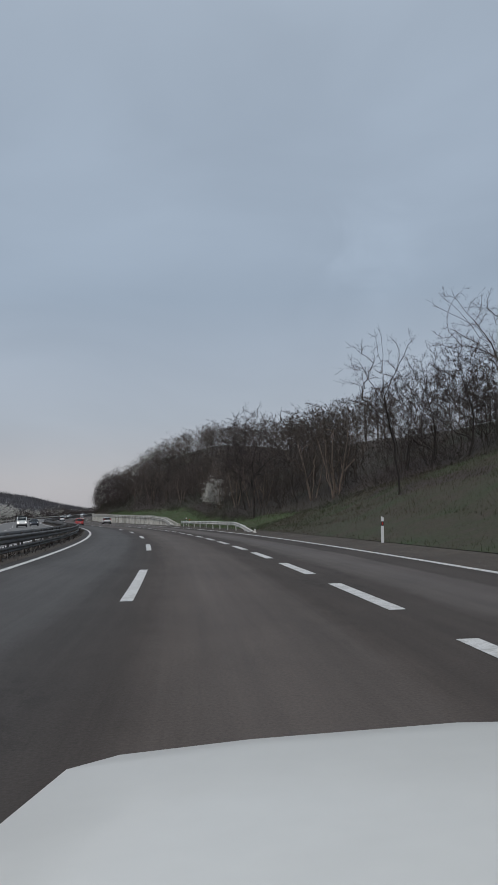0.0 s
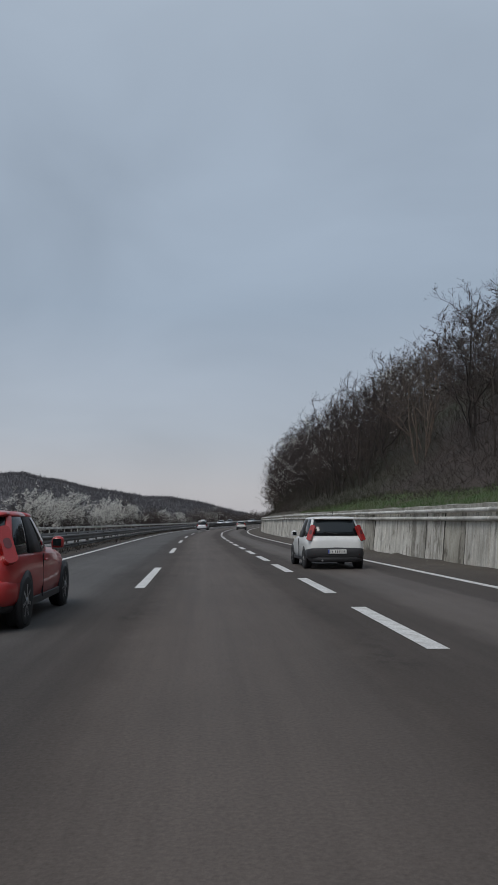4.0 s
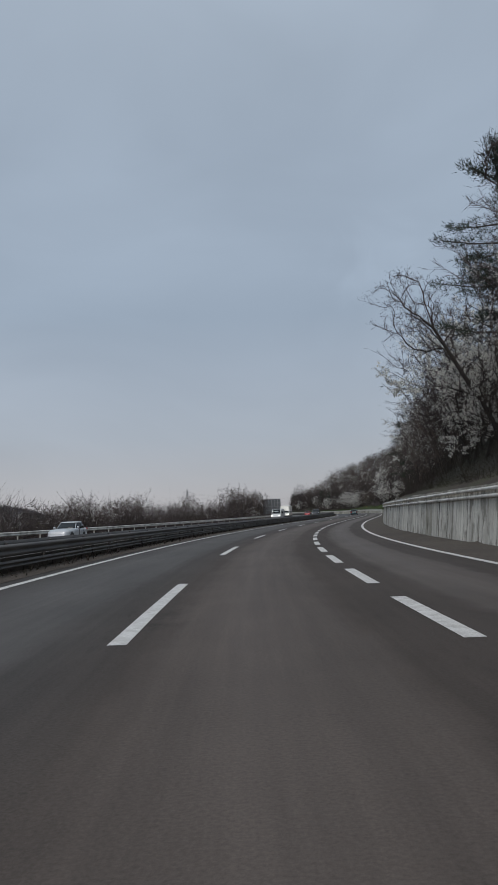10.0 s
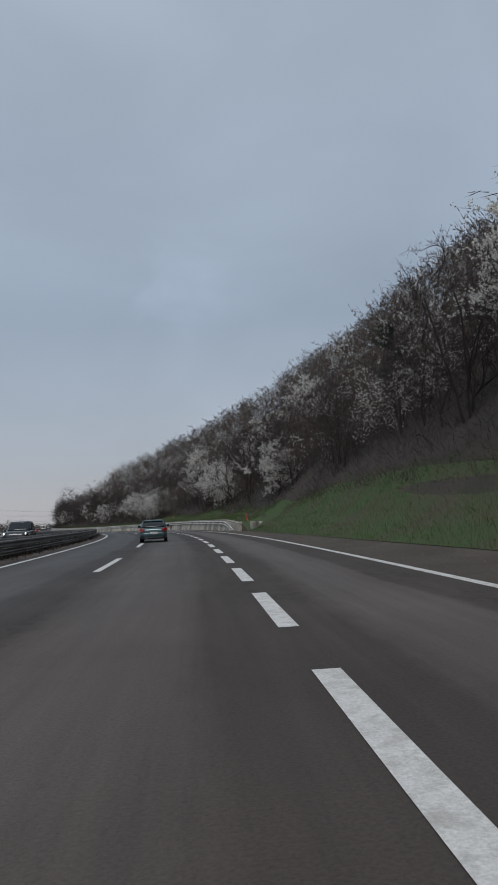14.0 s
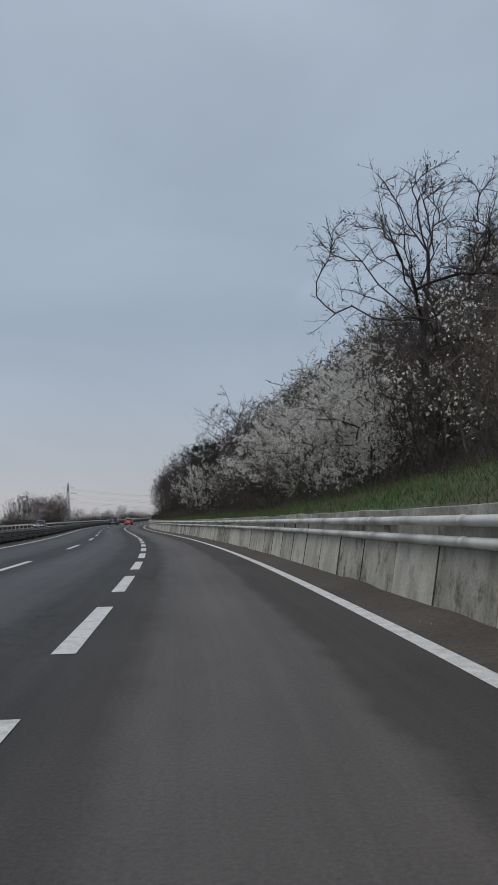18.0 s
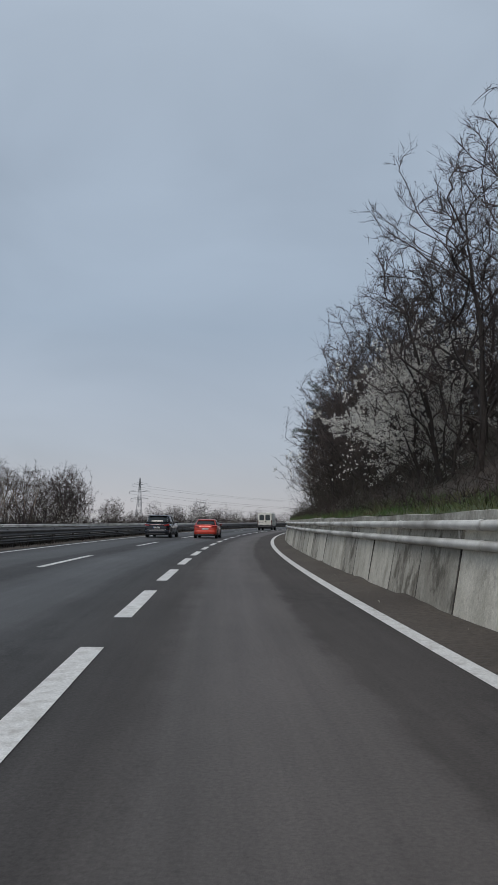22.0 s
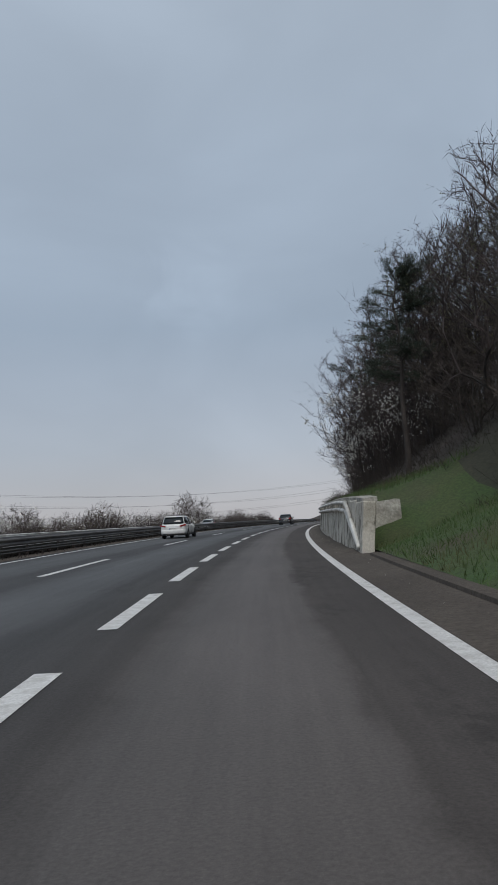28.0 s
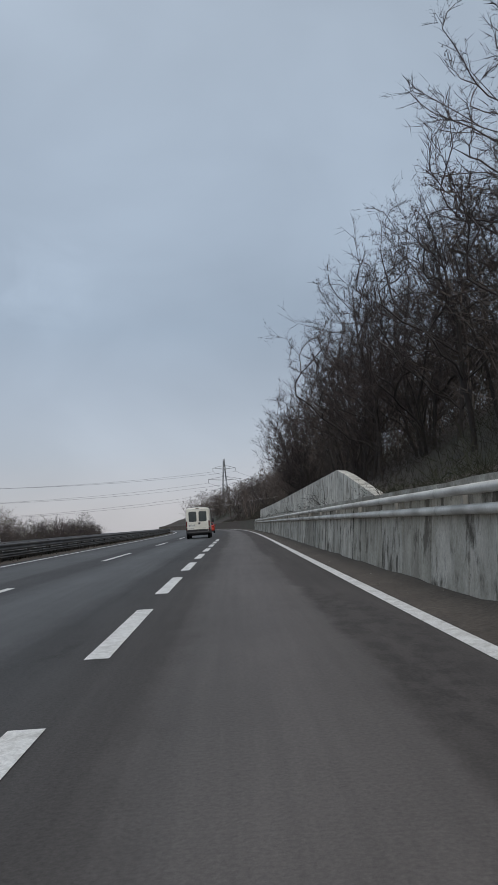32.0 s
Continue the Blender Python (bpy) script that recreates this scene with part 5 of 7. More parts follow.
def oval(z, y0, y1, hw, p=4.5, t0=0.0, t1=2 * math.pi, k=40, grow_by=0.0):
    """Points of a rounded oblong at height z, from angle t0 to t1 (0: right-hand side, a quarter turn: the front)."""
    mid, half = (y0 + y1) / 2, (y1 - y0) / 2
    out = []
    for i in range(k):
        th = t0 + (t1 - t0) * i / (k - 1)
        c, s = math.cos(th), math.sin(th)
        out.append((math.copysign(abs(c) ** (2 / p), c) * (hw + grow_by), mid + math.copysign(abs(s) ** (2 / p), s) * (half + grow_by), z))
    return out


def skin(name, outer, inner, material):
    """A bent sheet between two stacks of point rows, closed at its edges."""
    r_, k = len(outer), len(outer[0])
    v = [p for row in outer for p in row] + [p for row in inner for p in row]
    o = r_ * k
    f = []
    for i in range(r_ - 1):
        for j in range(k - 1):
            a, b, c, d = i * k + j, i * k + j + 1, (i + 1) * k + j + 1, (i + 1) * k + j
            f += [(a, b, c, d), (d + o, c + o, b + o, a + o)]
    for j in range(k - 1):
        f += [(j + o, j + 1 + o, j + 1, j), ((r_ - 1) * k + j, (r_ - 1) * k + j + 1, (r_ - 1) * k + j + 1 + o, (r_ - 1) * k + j + o)]
    for i in range(r_ - 1):
        f += [(i * k, (i + 1) * k, (i + 1) * k + o, i * k + o), ((i + 1) * k + k - 1, i * k + k - 1, i * k + k - 1 + o, (i + 1) * k + k - 1 + o)]
    return mesh_from(name, v, f, material, True)


def car(name, label, colour, L=4.0, Wd=1.72, Ht=1.45, belt=0.93, bonnet=0.86, tail=0.95, ws0=0.55, ws1=-0.15, rw1=-1.35, rw0=-1.85, base=2.5, r=0.31,
        bumper=None, lights="corner", lit=False, roof_things=(), open_front=False, category="car", plate=0.0, wheelbase_shift=0.05):
    """A road vehicle: y ahead, origin on the road below its middle. ws0, ws1: foot and head of the windscreen; rw0, rw1 of the rear window."""
    ob = tagged(new(name), label, category, "vehicles on the motorway")
    hl, hw = L / 2, Wd / 2
    yb = -hl
    st = [(yb, 0.42, tail - 0.22, hw * 0.74, 0.1), (yb + 0.03, 0.34, tail - 0.12, hw * 0.83, 0.10), (yb + 0.10, 0.28, tail - 0.05, hw * 0.90, 0.10), (yb + 0.22, 0.24, tail - 0.01, hw * 0.955, 0.09), (yb + 0.45, 0.22, tail, hw * 0.99, 0.08), (-0.3 * L, 0.20, max(tail, belt), hw, 0.07), (0, 0.20, belt, hw, 0.06),
          (ws0, 0.20, belt - 0.0, hw, 0.07), (ws0 + 0.25, 0.20, belt - 0.03, hw * 0.99, 0.10), (hl - 0.55, 0.22, (belt + bonnet) / 2 - 0.02, hw * 0.965, 0.14), (hl - 0.32, 0.23, bonnet - 0.045, hw * 0.92, 0.16), (hl - 0.16, 0.24, bonnet - 0.10, hw * 0.85, 0.16), (hl - 0.05, 0.28, bonnet - 0.2, hw * 0.74, 0.14), (hl, 0.36, bonnet - 0.32, hw * 0.58, 0.1)]
    part("body", shell("body", st, colour), ob)
    zb, zt = belt - 0.05, Ht - 0.055
    zr = max(tail, belt) - 0.05

    def level(u, t0, t1, k, off=0.0):
        """A row of points round the cabin, u of the way from sill to roof."""
        z = zb + (zt - zb) * u
        wide = hw * (0.955 - 0.05 * u - 0.12 * u ** 1.9)
        ur = max(0.0, (z - zr) / (zt - zr))
        bow = 0.05 * math.sin(math.pi * min(1, ur))
        return oval(z, rw0 + (rw1 - rw0) * ur - bow, ws0 + (ws1 - ws0) * u, wide, 5.0, t0, t1, k, off)
    ups = (0.0, 0.3, 0.6, 0.85, 1.0)

    def pane(nm, t0, t1, mt, off=0.0, lo=0.0, hi=1.0, k=9, lab=""):
        us = [lo + (hi - lo) * q for q in ups]
        return part(nm, skin(nm, [level(u, t0, t1, k, off) for u in us], [level(u, t0, t1, k, off - 0.03) for u in us], mt), ob, lab)
    q8 = math.pi / 4
    if not open_front:
        rows = [level(u, 0, 2 * math.pi, 33, -0.05) for u in ups]
        part("cabin", skin("cabin", rows, [[(x * 0.9, y, z) for x, y, z in row] for row in rows], M_BLACK), ob, "dark interior behind tinted panes")
        pane("windscreen", q8 + 0.02, 3 * q8 - 0.02, M_GLASS)
    pane("rear_window", -3 * q8 + 0.03, -q8 - 0.03, M_GLASS, lo=max(0.04, (zr - zb) / (zt - zb)), hi=0.97, k=13)
    pane("tailgate_frame", -3 * q8 - 0.05, -q8 + 0.05, colour, 0.006, 0.93, 1.03, 13)
    side = (-0.62, -0.02, 0.02, 0.72) if L < 4.3 else (-0.70, -0.34, -0.30, 0.03, 0.07, 0.72)
    for s_ in (1, -1):
        turn_ = (lambda th: th) if s_ > 0 else (lambda th: math.pi - th)
        for t0, t1 in zip(side[::2], side[1::2]):
            pane("side_window", turn_(t0), turn_(t1), M_GLASS)
        pane("pillar", turn_(-q8 - 0.06), turn_(-0.60 if L < 4.3 else -0.68), colour, 0.008, k=7)
        pane("pillar", turn_(0.70), turn_(q8 + 0.05), colour, 0.008, k=4)
        for t0, t1 in zip(side[1:-1:2], side[2:-1:2]):
            pane("pillar", turn_(t0 - 0.015), turn_(t1 + 0.015), M_BLACK, 0.004, k=3)
        for yw in (-base / 2 + wheelbase_shift, base / 2 + wheelbase_shift):
            t, rim, arch = wheel_meshes(r)
            turn = Matrix.Identity(4) if s_ > 0 else Matrix.Rotation(math.pi, 4, "Z")
            wh = part("wheel", t, ob, m=Matrix.Translation((s_ * (hw - 0.095), yw, r)) @ turn)
            part("rim", rim, wh, "grey alloy rim")
            part("wheel_arch", arch, ob, m=Matrix.Translation((s_ * (hw - 0.012), yw, r + 0.01)) @ turn)
        mir = part("mirror", shell("mirror", [(-0.05, -0.07, 0.07, 0.075, 0.03), (0.03, -0.08, 0.08, 0.09, 0.03), (0.11, -0.05, 0.05, 0.05, 0.02)], colour), ob, m=Matrix.Translation((s_ * (hw + 0.07), ws0 - 0.28, belt + 0.06)))
        part("mirror_glass", slab("mirror_glass", ((-0.06, -0.06, -0.05), (0.06, -0.06, -0.05), (0.06, -0.06, 0.05), (-0.06, -0.06, 0.05)), 0.01, M_GLASS), mir)
        for yh in (-0.05, -1.0) if L > 4.05 else (-0.15,):
            part("door_handle", box_mesh("door_handle", -0.015, 0.02, -0.09, 0.09, -0.015, 0.015, colour, 0.006), ob, m=Matrix.Translation((s_ * (hw + 0.002), yh, belt - 0.16)))
            part("door_seam", box_mesh("door_seam", -0.02, 0.003, -0.005, 0.005, 0.28, belt - 0.08, M_BLACK), ob, m=Matrix.Translation((s_ * hw, yh - 0.13, 0)))
        part("door_sill", box_mesh("door_sill", -0.02, 0.012, -base / 2 + r * 1.2, base / 2 - r * 1.2, -0.05, 0.05, M_BLACK, 0.01), ob, m=Matrix.Translation((s_ * (hw - 0.02), wheelbase_shift, 0.27)))
        # tail lamps: share of half width, behind the tail, height, length, depth of face, turn round the corner, rise, lean
        fx, fy, fz, wide, high, turned_, rise, lean = {"tall": (0.84, 0.12, (tail + belt) / 2 + 0.06, 0.15, 0.46, 32, 10, -22), "wide": (0.76, 0.055, tail - 0.15, 0.42, 0.10, 26, 10, -8),
                                                       "block": (0.86, 0.055, tail - 0.14, 0.22, 0.32, 32, 0, -6), "corner": (0.81, 0.06, tail - 0.15, 0.34, 0.17, 32, 24, -10)}[lights]
        lm = Matrix.Translation((s_ * hw * fx, yb + fy, fz)) @ Matrix.Rotation(radians(s_ * turned_), 4, "Z") @ Matrix.Rotation(radians(lean), 4, "X") @ Matrix.Rotation(radians(-s_ * rise), 4, "Y")
        lamp = part("tail_lamp", rounded_panel("tail_lamp", -wide / 2, wide / 2, -high / 2, high / 2, -0.045, 0.05, min(wide, high) * 0.35, M_RED), ob, "red tail lamp", lm)
        part("lens", rounded_panel("lens", -wide * 0.3, wide * 0.3, -high * 0.12, high * 0.16, -0.05, -0.04, high * 0.09, M_REDDARK), lamp)
        part("reflector", box_mesh("reflector", *sorted((s_ * hw * 0.62, s_ * hw * 0.78)), yb - 0.03, yb + 0.06, 0.40, 0.44, M_REDDARK, 0.008), ob)
        q = ((s_ * hw * 0.46, hl - 0.07, bonnet - 0.30), (s_ * hw * 0.80, hl - 0.16, bonnet - 0.26), (s_ * hw * 0.84, hl - 0.24, bonnet - 0.15), (s_ * hw * 0.52, hl - 0.12, bonnet - 0.19))
        part("headlamp", slab("headlamp", q, 0.07, M_ON if lit else M_LAMP), ob, "lit white headlamp" if lit else "")
    # roof: a low dome over the cabin
    rows = [level(0.97, 0, 2 * math.pi, 41, 0.012)]
    top = level(1.0, 0, 2 * math.pi, 41, 0.0)
    cy = sum(p[1] for p in top[:-1]) / 40
    for q, dz in ((1.0, 0.012), (0.94, 0.032), (0.75, 0.05), (0.45, 0.06), (0.02, 0.065)):
        rows.append([(x * q, cy + (y - cy) * q, zt + dz) for x, y, z in top])
    part("roof", skin("roof", rows, [[(x * 0.98, cy + (y - cy) * 0.98, z - 0.03) for x, y, z in row] for row in rows], colour), ob)
    if lights in ("tall", "corner", "wide"):
        part("spoiler", shell("spoiler", [(rw1 - 0.12, zt - 0.03, zt + 0.0, hw * 0.66, 0.03), (rw1 - 0.03, zt - 0.035, zt + 0.03, hw * 0.72, 0.03), (rw1 + 0.1, zt - 0.03, zt + 0.04, hw * 0.72, 0.03)], colour), ob)
    bc = bumper or colour
    part("rear_bumper", shell("rear_bumper", [(yb - 0.045, 0.36, 0.56, hw * 0.70, 0.05), (yb - 0.01, 0.31, 0.60, hw * 0.84, 0.05), (yb + 0.08, 0.28, 0.61, hw * 0.925, 0.05), (yb + 0.22, 0.27, 0.60, hw * 0.975, 0.04), (yb + 0.42, 0.26, 0.58, hw * 1.002, 0.03)], bc), ob)
    part("diffuser", shell("diffuser", [(yb - 0.03, 0.24, 0.35, hw * 0.66, 0.03), (yb + 0.03, 0.2, 0.36, hw * 0.80, 0.03), (yb + 0.25, 0.2, 0.36, hw * 0.93, 0.03)], M_BLACK), ob)
    part("exhaust", lathe_x("exhaust", [(-0.07, 0.02), (-0.07, 0.027), (0.06, 0.027), (0.06, 0.02)], M_RIM, 10), ob, m=Matrix.Translation((-hw * 0.5, yb + 0.02, 0.25)) @ Matrix.Rotation(radians(90), 4, "Z"))
    part("front_bumper", shell("front_bumper", [(hl - 0.4, 0.2, 0.5, hw * 0.965, 0.05), (hl - 0.14, 0.2, 0.52, hw * 0.88, 0.05), (hl - 0.02, 0.2, 0.52, hw * 0.76, 0.05), (hl + 0.04, 0.24, 0.46, hw * 0.6, 0.05)], bc), ob)
    part("grille", box_mesh("grille", -hw * 0.45, hw * 0.45, hl - 0.02, hl + 0.03, 0.3, 0.42, M_BLACK, 0.01), ob)
    pz = plate or (0.5 if lights == "tall" else tail - 0.34)
    pl = part("number_plate", box_mesh("number_plate", -0.26, 0.26, -0.012, 0.012, -0.056, 0.056, M_PLATE, 0.004), ob, m=Matrix.Translation((0, yb - (0.06 if pz < 0.62 else 0.012), pz)))
    part("plate_edge", box_mesh("plate_edge", -0.258, -0.215, -0.0145, -0.011, -0.052, 0.052, M_PLATEBLUE), pl, "blue strip at the plate's end")
    for x0 in (-0.19, -0.14, -0.06, -0.01, 0.04, 0.09, 0.15, 0.2):
        part("bar", box_mesh("bar", x0, x0 + 0.022, -0.015, -0.011, -0.03, 0.03, M_BLACK), pl)
    part("emblem", lathe_x("emblem", [(-0.012, 0.03), (0.0, 0.045), (0.012, 0.03)], M_RIM, 10), ob, m=Matrix.Translation((0, yb + 0.05, tail - 0.13)) @ Matrix.Rotation(radians(90), 4, "Z"))
    ur = 0.12
    part("wiper", bar("wiper", (0.02, rw0 + (rw1 - rw0) * ur - 0.06, zr + (zt - zr) * ur), (-0.34, rw0 + (rw1 - rw0) * 0.22 - 0.06, zr + (zt - zr) * 0.24), 0.02, 0.02, M_BLACK), ob)
    part("aerial", bar("aerial", (0, rw1 + 0.3, Ht - 0.02), (0, rw1 + 0.05, Ht + 0.2), 0.012, 0.012, M_BLACK), ob)
    for nm, x0, x1, y0, y1, z0, z1, mt in roof_things:
        part(nm, box_mesh(nm, x0, x1, y0, y1, z0, z1, mt, 0.02), ob)
    return ob


def set_on(ob, s, n, back=False):
    ob.matrix_basis = on_road(s, n, 0.0) @ (Matrix.Rotation(math.pi, 4, "Z") if back else Matrix.Identity(4))
    return ob


set_on(car("red_hatchback", "small dull red hatchback with black bumper trim", M_REDD, 3.7, 1.62, 1.42, lights="tall"), 150.0, 5.3)
minivan = dict(L=4.4, Wd=1.8, Ht=1.66, belt=1.02, bonnet=0.95, tail=0.98, ws0=1.05, ws1=0.1, rw1=-1.92, rw0=-2.12, base=2.68, r=0.32, lights="block")
set_on(car("silver_minivan", "silver minivan with roof rails and a white roof sign", M_SILVER, bumper=M_SILVER, roof_things=(("roof_rail", 0.62, 0.66, -1.6, 0.3, 1.64, 1.70, M_BLACK), ("roof_rail", -0.66, -0.62, -1.6, 0.3, 1.64, 1.70, M_BLACK), ("roof_sign", -0.3, 0.3, -0.5, -0.25, 1.66, 1.83, M_WHITE)), **minivan), 268.6, 4.75)
set_on(car("white_hatchback", "white three-door hatchback with grey bumper and tall red tail lamps", M_WHITE, 3.8, 1.66, 1.48, belt=0.92, tail=0.98, rw1=-1.5, rw0=-1.82, bumper=M_BLACK, lights="tall", base=2.46, r=0.29), 270.3, -2.0)
set_on(car("teal_hatchback", "dark teal hatchback seen from behind", M_TEAL, 4.0, 1.69, 1.38, tail=0.92, rw1=-1.25, rw0=-1.85, base=2.58, r=0.29), 522.0, 2.9)
set_on(car("orange_red_hatchback", "bright orange-red metallic hatchback with dark rear window", M_REDP, 4.05, 1.8, 1.44, belt=0.98, tail=1.05, rw1=-1.3, rw0=-1.78, base=2.58, r=0.33, lights="wide", plate=0.72), 782.4, 1.7)
set_on(car("dark_suv", "large blue-black sport utility vehicle with chrome sills", M_NAVY, 5.05, 1.97, 1.73, belt=1.12, bonnet=1.05, tail=1.12, ws0=1.1, ws1=0.25, rw1=-1.95, rw0=-2.38, base=3.0, r=0.39, lights="wide",
           roof_things=(("roof_rail", 0.72, 0.76, -1.8, 0.3, 1.71, 1.77, M_RIM), ("roof_rail", -0.76, -0.72, -1.8, 0.3, 1.71, 1.77, M_RIM), ("trim", -0.75, 0.75, -2.62, -2.55, 0.62, 0.66, M_RIM), ("light_bar", -0.6, 0.6, -2.57, -2.52, 0.97, 1.0, M_RED))), 783.2, 5.45)
set_on(car("white_saloon", "white four-door saloon with roof bars", M_WHITE, 4.48, 1.72, 1.46, belt=0.95, tail=1.02, ws0=0.75, ws1=0.0, rw1=-1.2, rw0=-1.85, base=2.6, r=0.31, lights="corner",
           roof_things=(("roof_bar", -0.62, 0.62, -0.3, -0.25, 1.49, 1.53, M_BLACK), ("roof_bar", -0.62, 0.62, -1.0, -0.95, 1.49, 1.53, M_BLACK))), 812.8, 6.0)
set_on(car("dark_hatchback", "dark grey hatchback with bright red tail lamps", M_DARK, 4.03, 1.75, 1.47, belt=0.94, tail=1.02, rw1=-1.3, rw0=-1.78, base=2.54, r=0.31, lights="corner"), 1009.9, 2.25)
set_on(car("white_estate_car", "white estate car in the fast lane", M_WHITE, 4.5, 1.76, 1.5, belt=0.96, tail=1.0, ws0=0.8, ws1=0.05, rw1=-1.85, rw0=-2.15, base=2.65, r=0.31, lights="wide"), 956.8, 5.45)


def van_shell(name, stations, material):
    """A tall body with nearly flat sides that lean in a little, lofted through stations (y, z_low, z_high, half_width)."""
    prof = ((0.90, 0.0), (0.985, 0.04), (1.0, 0.18), (1.0, 0.45), (0.985, 0.72), (0.955, 0.90), (0.925, 0.955), (0.86, 0.985), (0.55, 1.0), (0.0, 1.008))
    ring = list(prof) + [(-x, z) for x, z in reversed(prof[:-1])]
    k = len(ring)
    v = [(x * hw, y, zl + (zh - zl) * z) for y, zl, zh, hw in stations for x, z in ring]
    f = [(i * k + j, (i + 1) * k + j, (i + 1) * k + (j + 1) % k, i * k + (j + 1) % k) for i in range(len(stations) - 1) for j in range(k)]
    f += [tuple(range(k)), tuple(range((len(stations) - 1) * k, len(stations) * k))[::-1]]
    me = mesh_from(name, v, f, material, True)
    bm = bmesh.new()
    bm.from_mesh(me)
    bmesh.ops.recalc_face_normals(bm, faces=bm.faces[:])
    bm.to_mesh(me)
    bm.free()
    return me


def van(name, label, colour, L=5.1, Wd=1.98, Ht=2.55, base=3.2, lit=False, sill=M_BLACK):
    """A panel van: y ahead."""
    ob = tagged(new(name), label, "van", "vehicles on the motorway")
    hl, hw = L / 2, Wd / 2
    st = [(-hl, 0.5, Ht - 0.05, hw * 0.95), (-hl + 0.03, 0.48, Ht - 0.015, hw * 0.985), (-hl + 0.1, 0.46, Ht, hw), (hl - 1.9, 0.45, Ht, hw), (hl - 1.6, 0.42, Ht - 0.05, hw), (hl - 1.3, 0.4, Ht - 0.35, hw), (hl - 1.05, 0.4, 1.8, hw * 0.99), (hl - 0.75, 0.38, 1.28, hw * 0.98), (hl - 0.2, 0.36, 1.02, hw * 0.93), (hl, 0.42, 0.8, hw * 0.8)]
    part("body", van_shell("body", st, colour), ob)
    part("windscreen", slab("windscreen", ((-hw * 0.82, hl - 0.70, 1.34), (hw * 0.82, hl - 0.70, 1.34), (hw * 0.74, hl - 1.38, 2.12), (-hw * 0.74, hl - 1.38, 2.12)), 0.05, M_GLASS), ob)
    yr = -hl - 0.006
    zd, zw = Ht - 0.16, 1.42
    for s_ in (1, -1):
        side = lambda a, b: (min(s_ * a, s_ * b), max(s_ * a, s_ * b))
        door = part("rear_door", rounded_panel("rear_door", *side(0.006, hw * 0.86), 0.62, zd, yr - 0.022, yr + 0.03, 0.05, colour), ob)
        if Ht > 2.1:
            part("window", rounded_panel("window", *side(0.11, hw * 0.73), zw, zd - 0.17, yr - 0.034, yr - 0.012, 0.08, M_PANE), door)
            part("window_seal", rounded_panel("window_seal", *side(0.09, hw * 0.75), zw - 0.02, zd - 0.15, yr - 0.029, yr - 0.012, 0.1, M_BLACK), door)
        part("pressing", box_mesh("pressing", *side(0.05, hw * 0.82), yr - 0.028, yr - 0.018, zw - 0.13, zw - 0.11, colour, 0.003), door)
        for z in (0.80, zw + 0.28):
            part("hinge", box_mesh("hinge", *side(hw * 0.82, hw * 0.93), yr - 0.04, yr + 0.01, z, z + 0.06, colour, 0.012), door)
        part("trim", rounded_panel("trim", *side(0.006, hw * 0.87), 0.52, 0.76, yr - 0.032, yr + 0.01, 0.02, sill), door, "dark lower trim")
        part("tail_lamp", box_mesh("tail_lamp", *side(hw * 0.885, hw * 0.995), yr - 0.015, yr + 0.09, 0.96, 1.46, M_REDDARK, 0.025), ob, "tall dark red tail lamp")
        part("corner_trim", box_mesh("corner_trim", *side(hw * 0.88, hw * 1.005), yr - 0.02, yr + 0.35, 0.5, 0.94, sill, 0.03), ob, "dark plastic corner")
        part("reflector", box_mesh("reflector", *side(hw * 0.89, hw * 0.96), yr - 0.03, yr, 0.72, 0.80, M_RED, 0.005), ob)
        part("side_window", slab("side_window", ((s_ * (hw + 0.0), hl - 0.98, 1.36), (s_ * (hw + 0.0), hl - 1.75, 1.36), (s_ * (hw - 0.02), hl - 1.75, 2.0), (s_ * (hw - 0.02), hl - 1.38, 2.0)), 0.03, M_GLASS), ob)
        part("sill", box_mesh("sill", -0.02, 0.014, -hl + 0.3, hl - 0.9, 0.40, 0.62, sill, 0.01), ob, m=Matrix.Translation((s_ * (hw - 0.005), 0, 0)))
        part("rail", box_mesh("rail", -0.01, 0.012, -hl + 0.4, hl - 2.1, 1.3, 1.35, M_BLACK, 0.004), ob, m=Matrix.Translation((s_ * hw, 0, 0)))
        for dy in (1.95, 3.1):
            part("door_seam", bar("door_seam", (s_ * (hw - 0.002), hl - dy, 0.64), (s_ * hw * 0.965, hl - dy, Ht - 0.32), 0.012, 0.014, M_BLACK), ob)
        part("door_handle", box_mesh("door_handle", -0.01, 0.025, -0.03, 0.03, 1.12, 1.28, M_BLACK, 0.01), ob, m=Matrix.Translation((s_ * hw, hl - 1.8, 0)))
        part("mirror", shell("mirror", [(-0.06, -0.19, 0.19, 0.09, 0.04), (0.02, -0.2, 0.2, 0.11, 0.04), (0.12, -0.14, 0.14, 0.06, 0.03)], M_BLACK), ob, m=Matrix.Translation((s_ * (hw + 0.15), hl - 1.1, 1.5)))
        for yw in (-base / 2 - 0.15, base / 2 - 0.15):
            t, rim, arch = wheel_meshes(0.34)
            turn = Matrix.Identity(4) if s_ > 0 else Matrix.Rotation(math.pi, 4, "Z")
            wh = part("wheel", t, ob, m=Matrix.Translation((s_ * (hw - 0.12), yw, 0.34)) @ turn)
            part("rim", rim, wh, "dull steel rim")
            part("wheel_arch", arch, ob, m=Matrix.Translation((s_ * (hw - 0.006), yw, 0.38)) @ turn)
        part("headlamp", slab("headlamp", ((s_ * hw * 0.55, hl - 0.03, 0.78), (s_ * hw * 0.86, hl - 0.1, 0.78), (s_ * hw * 0.88, hl - 0.2, 0.98), (s_ * hw * 0.6, hl - 0.12, 0.96)), 0.06, M_ON if lit else M_LAMP), ob)
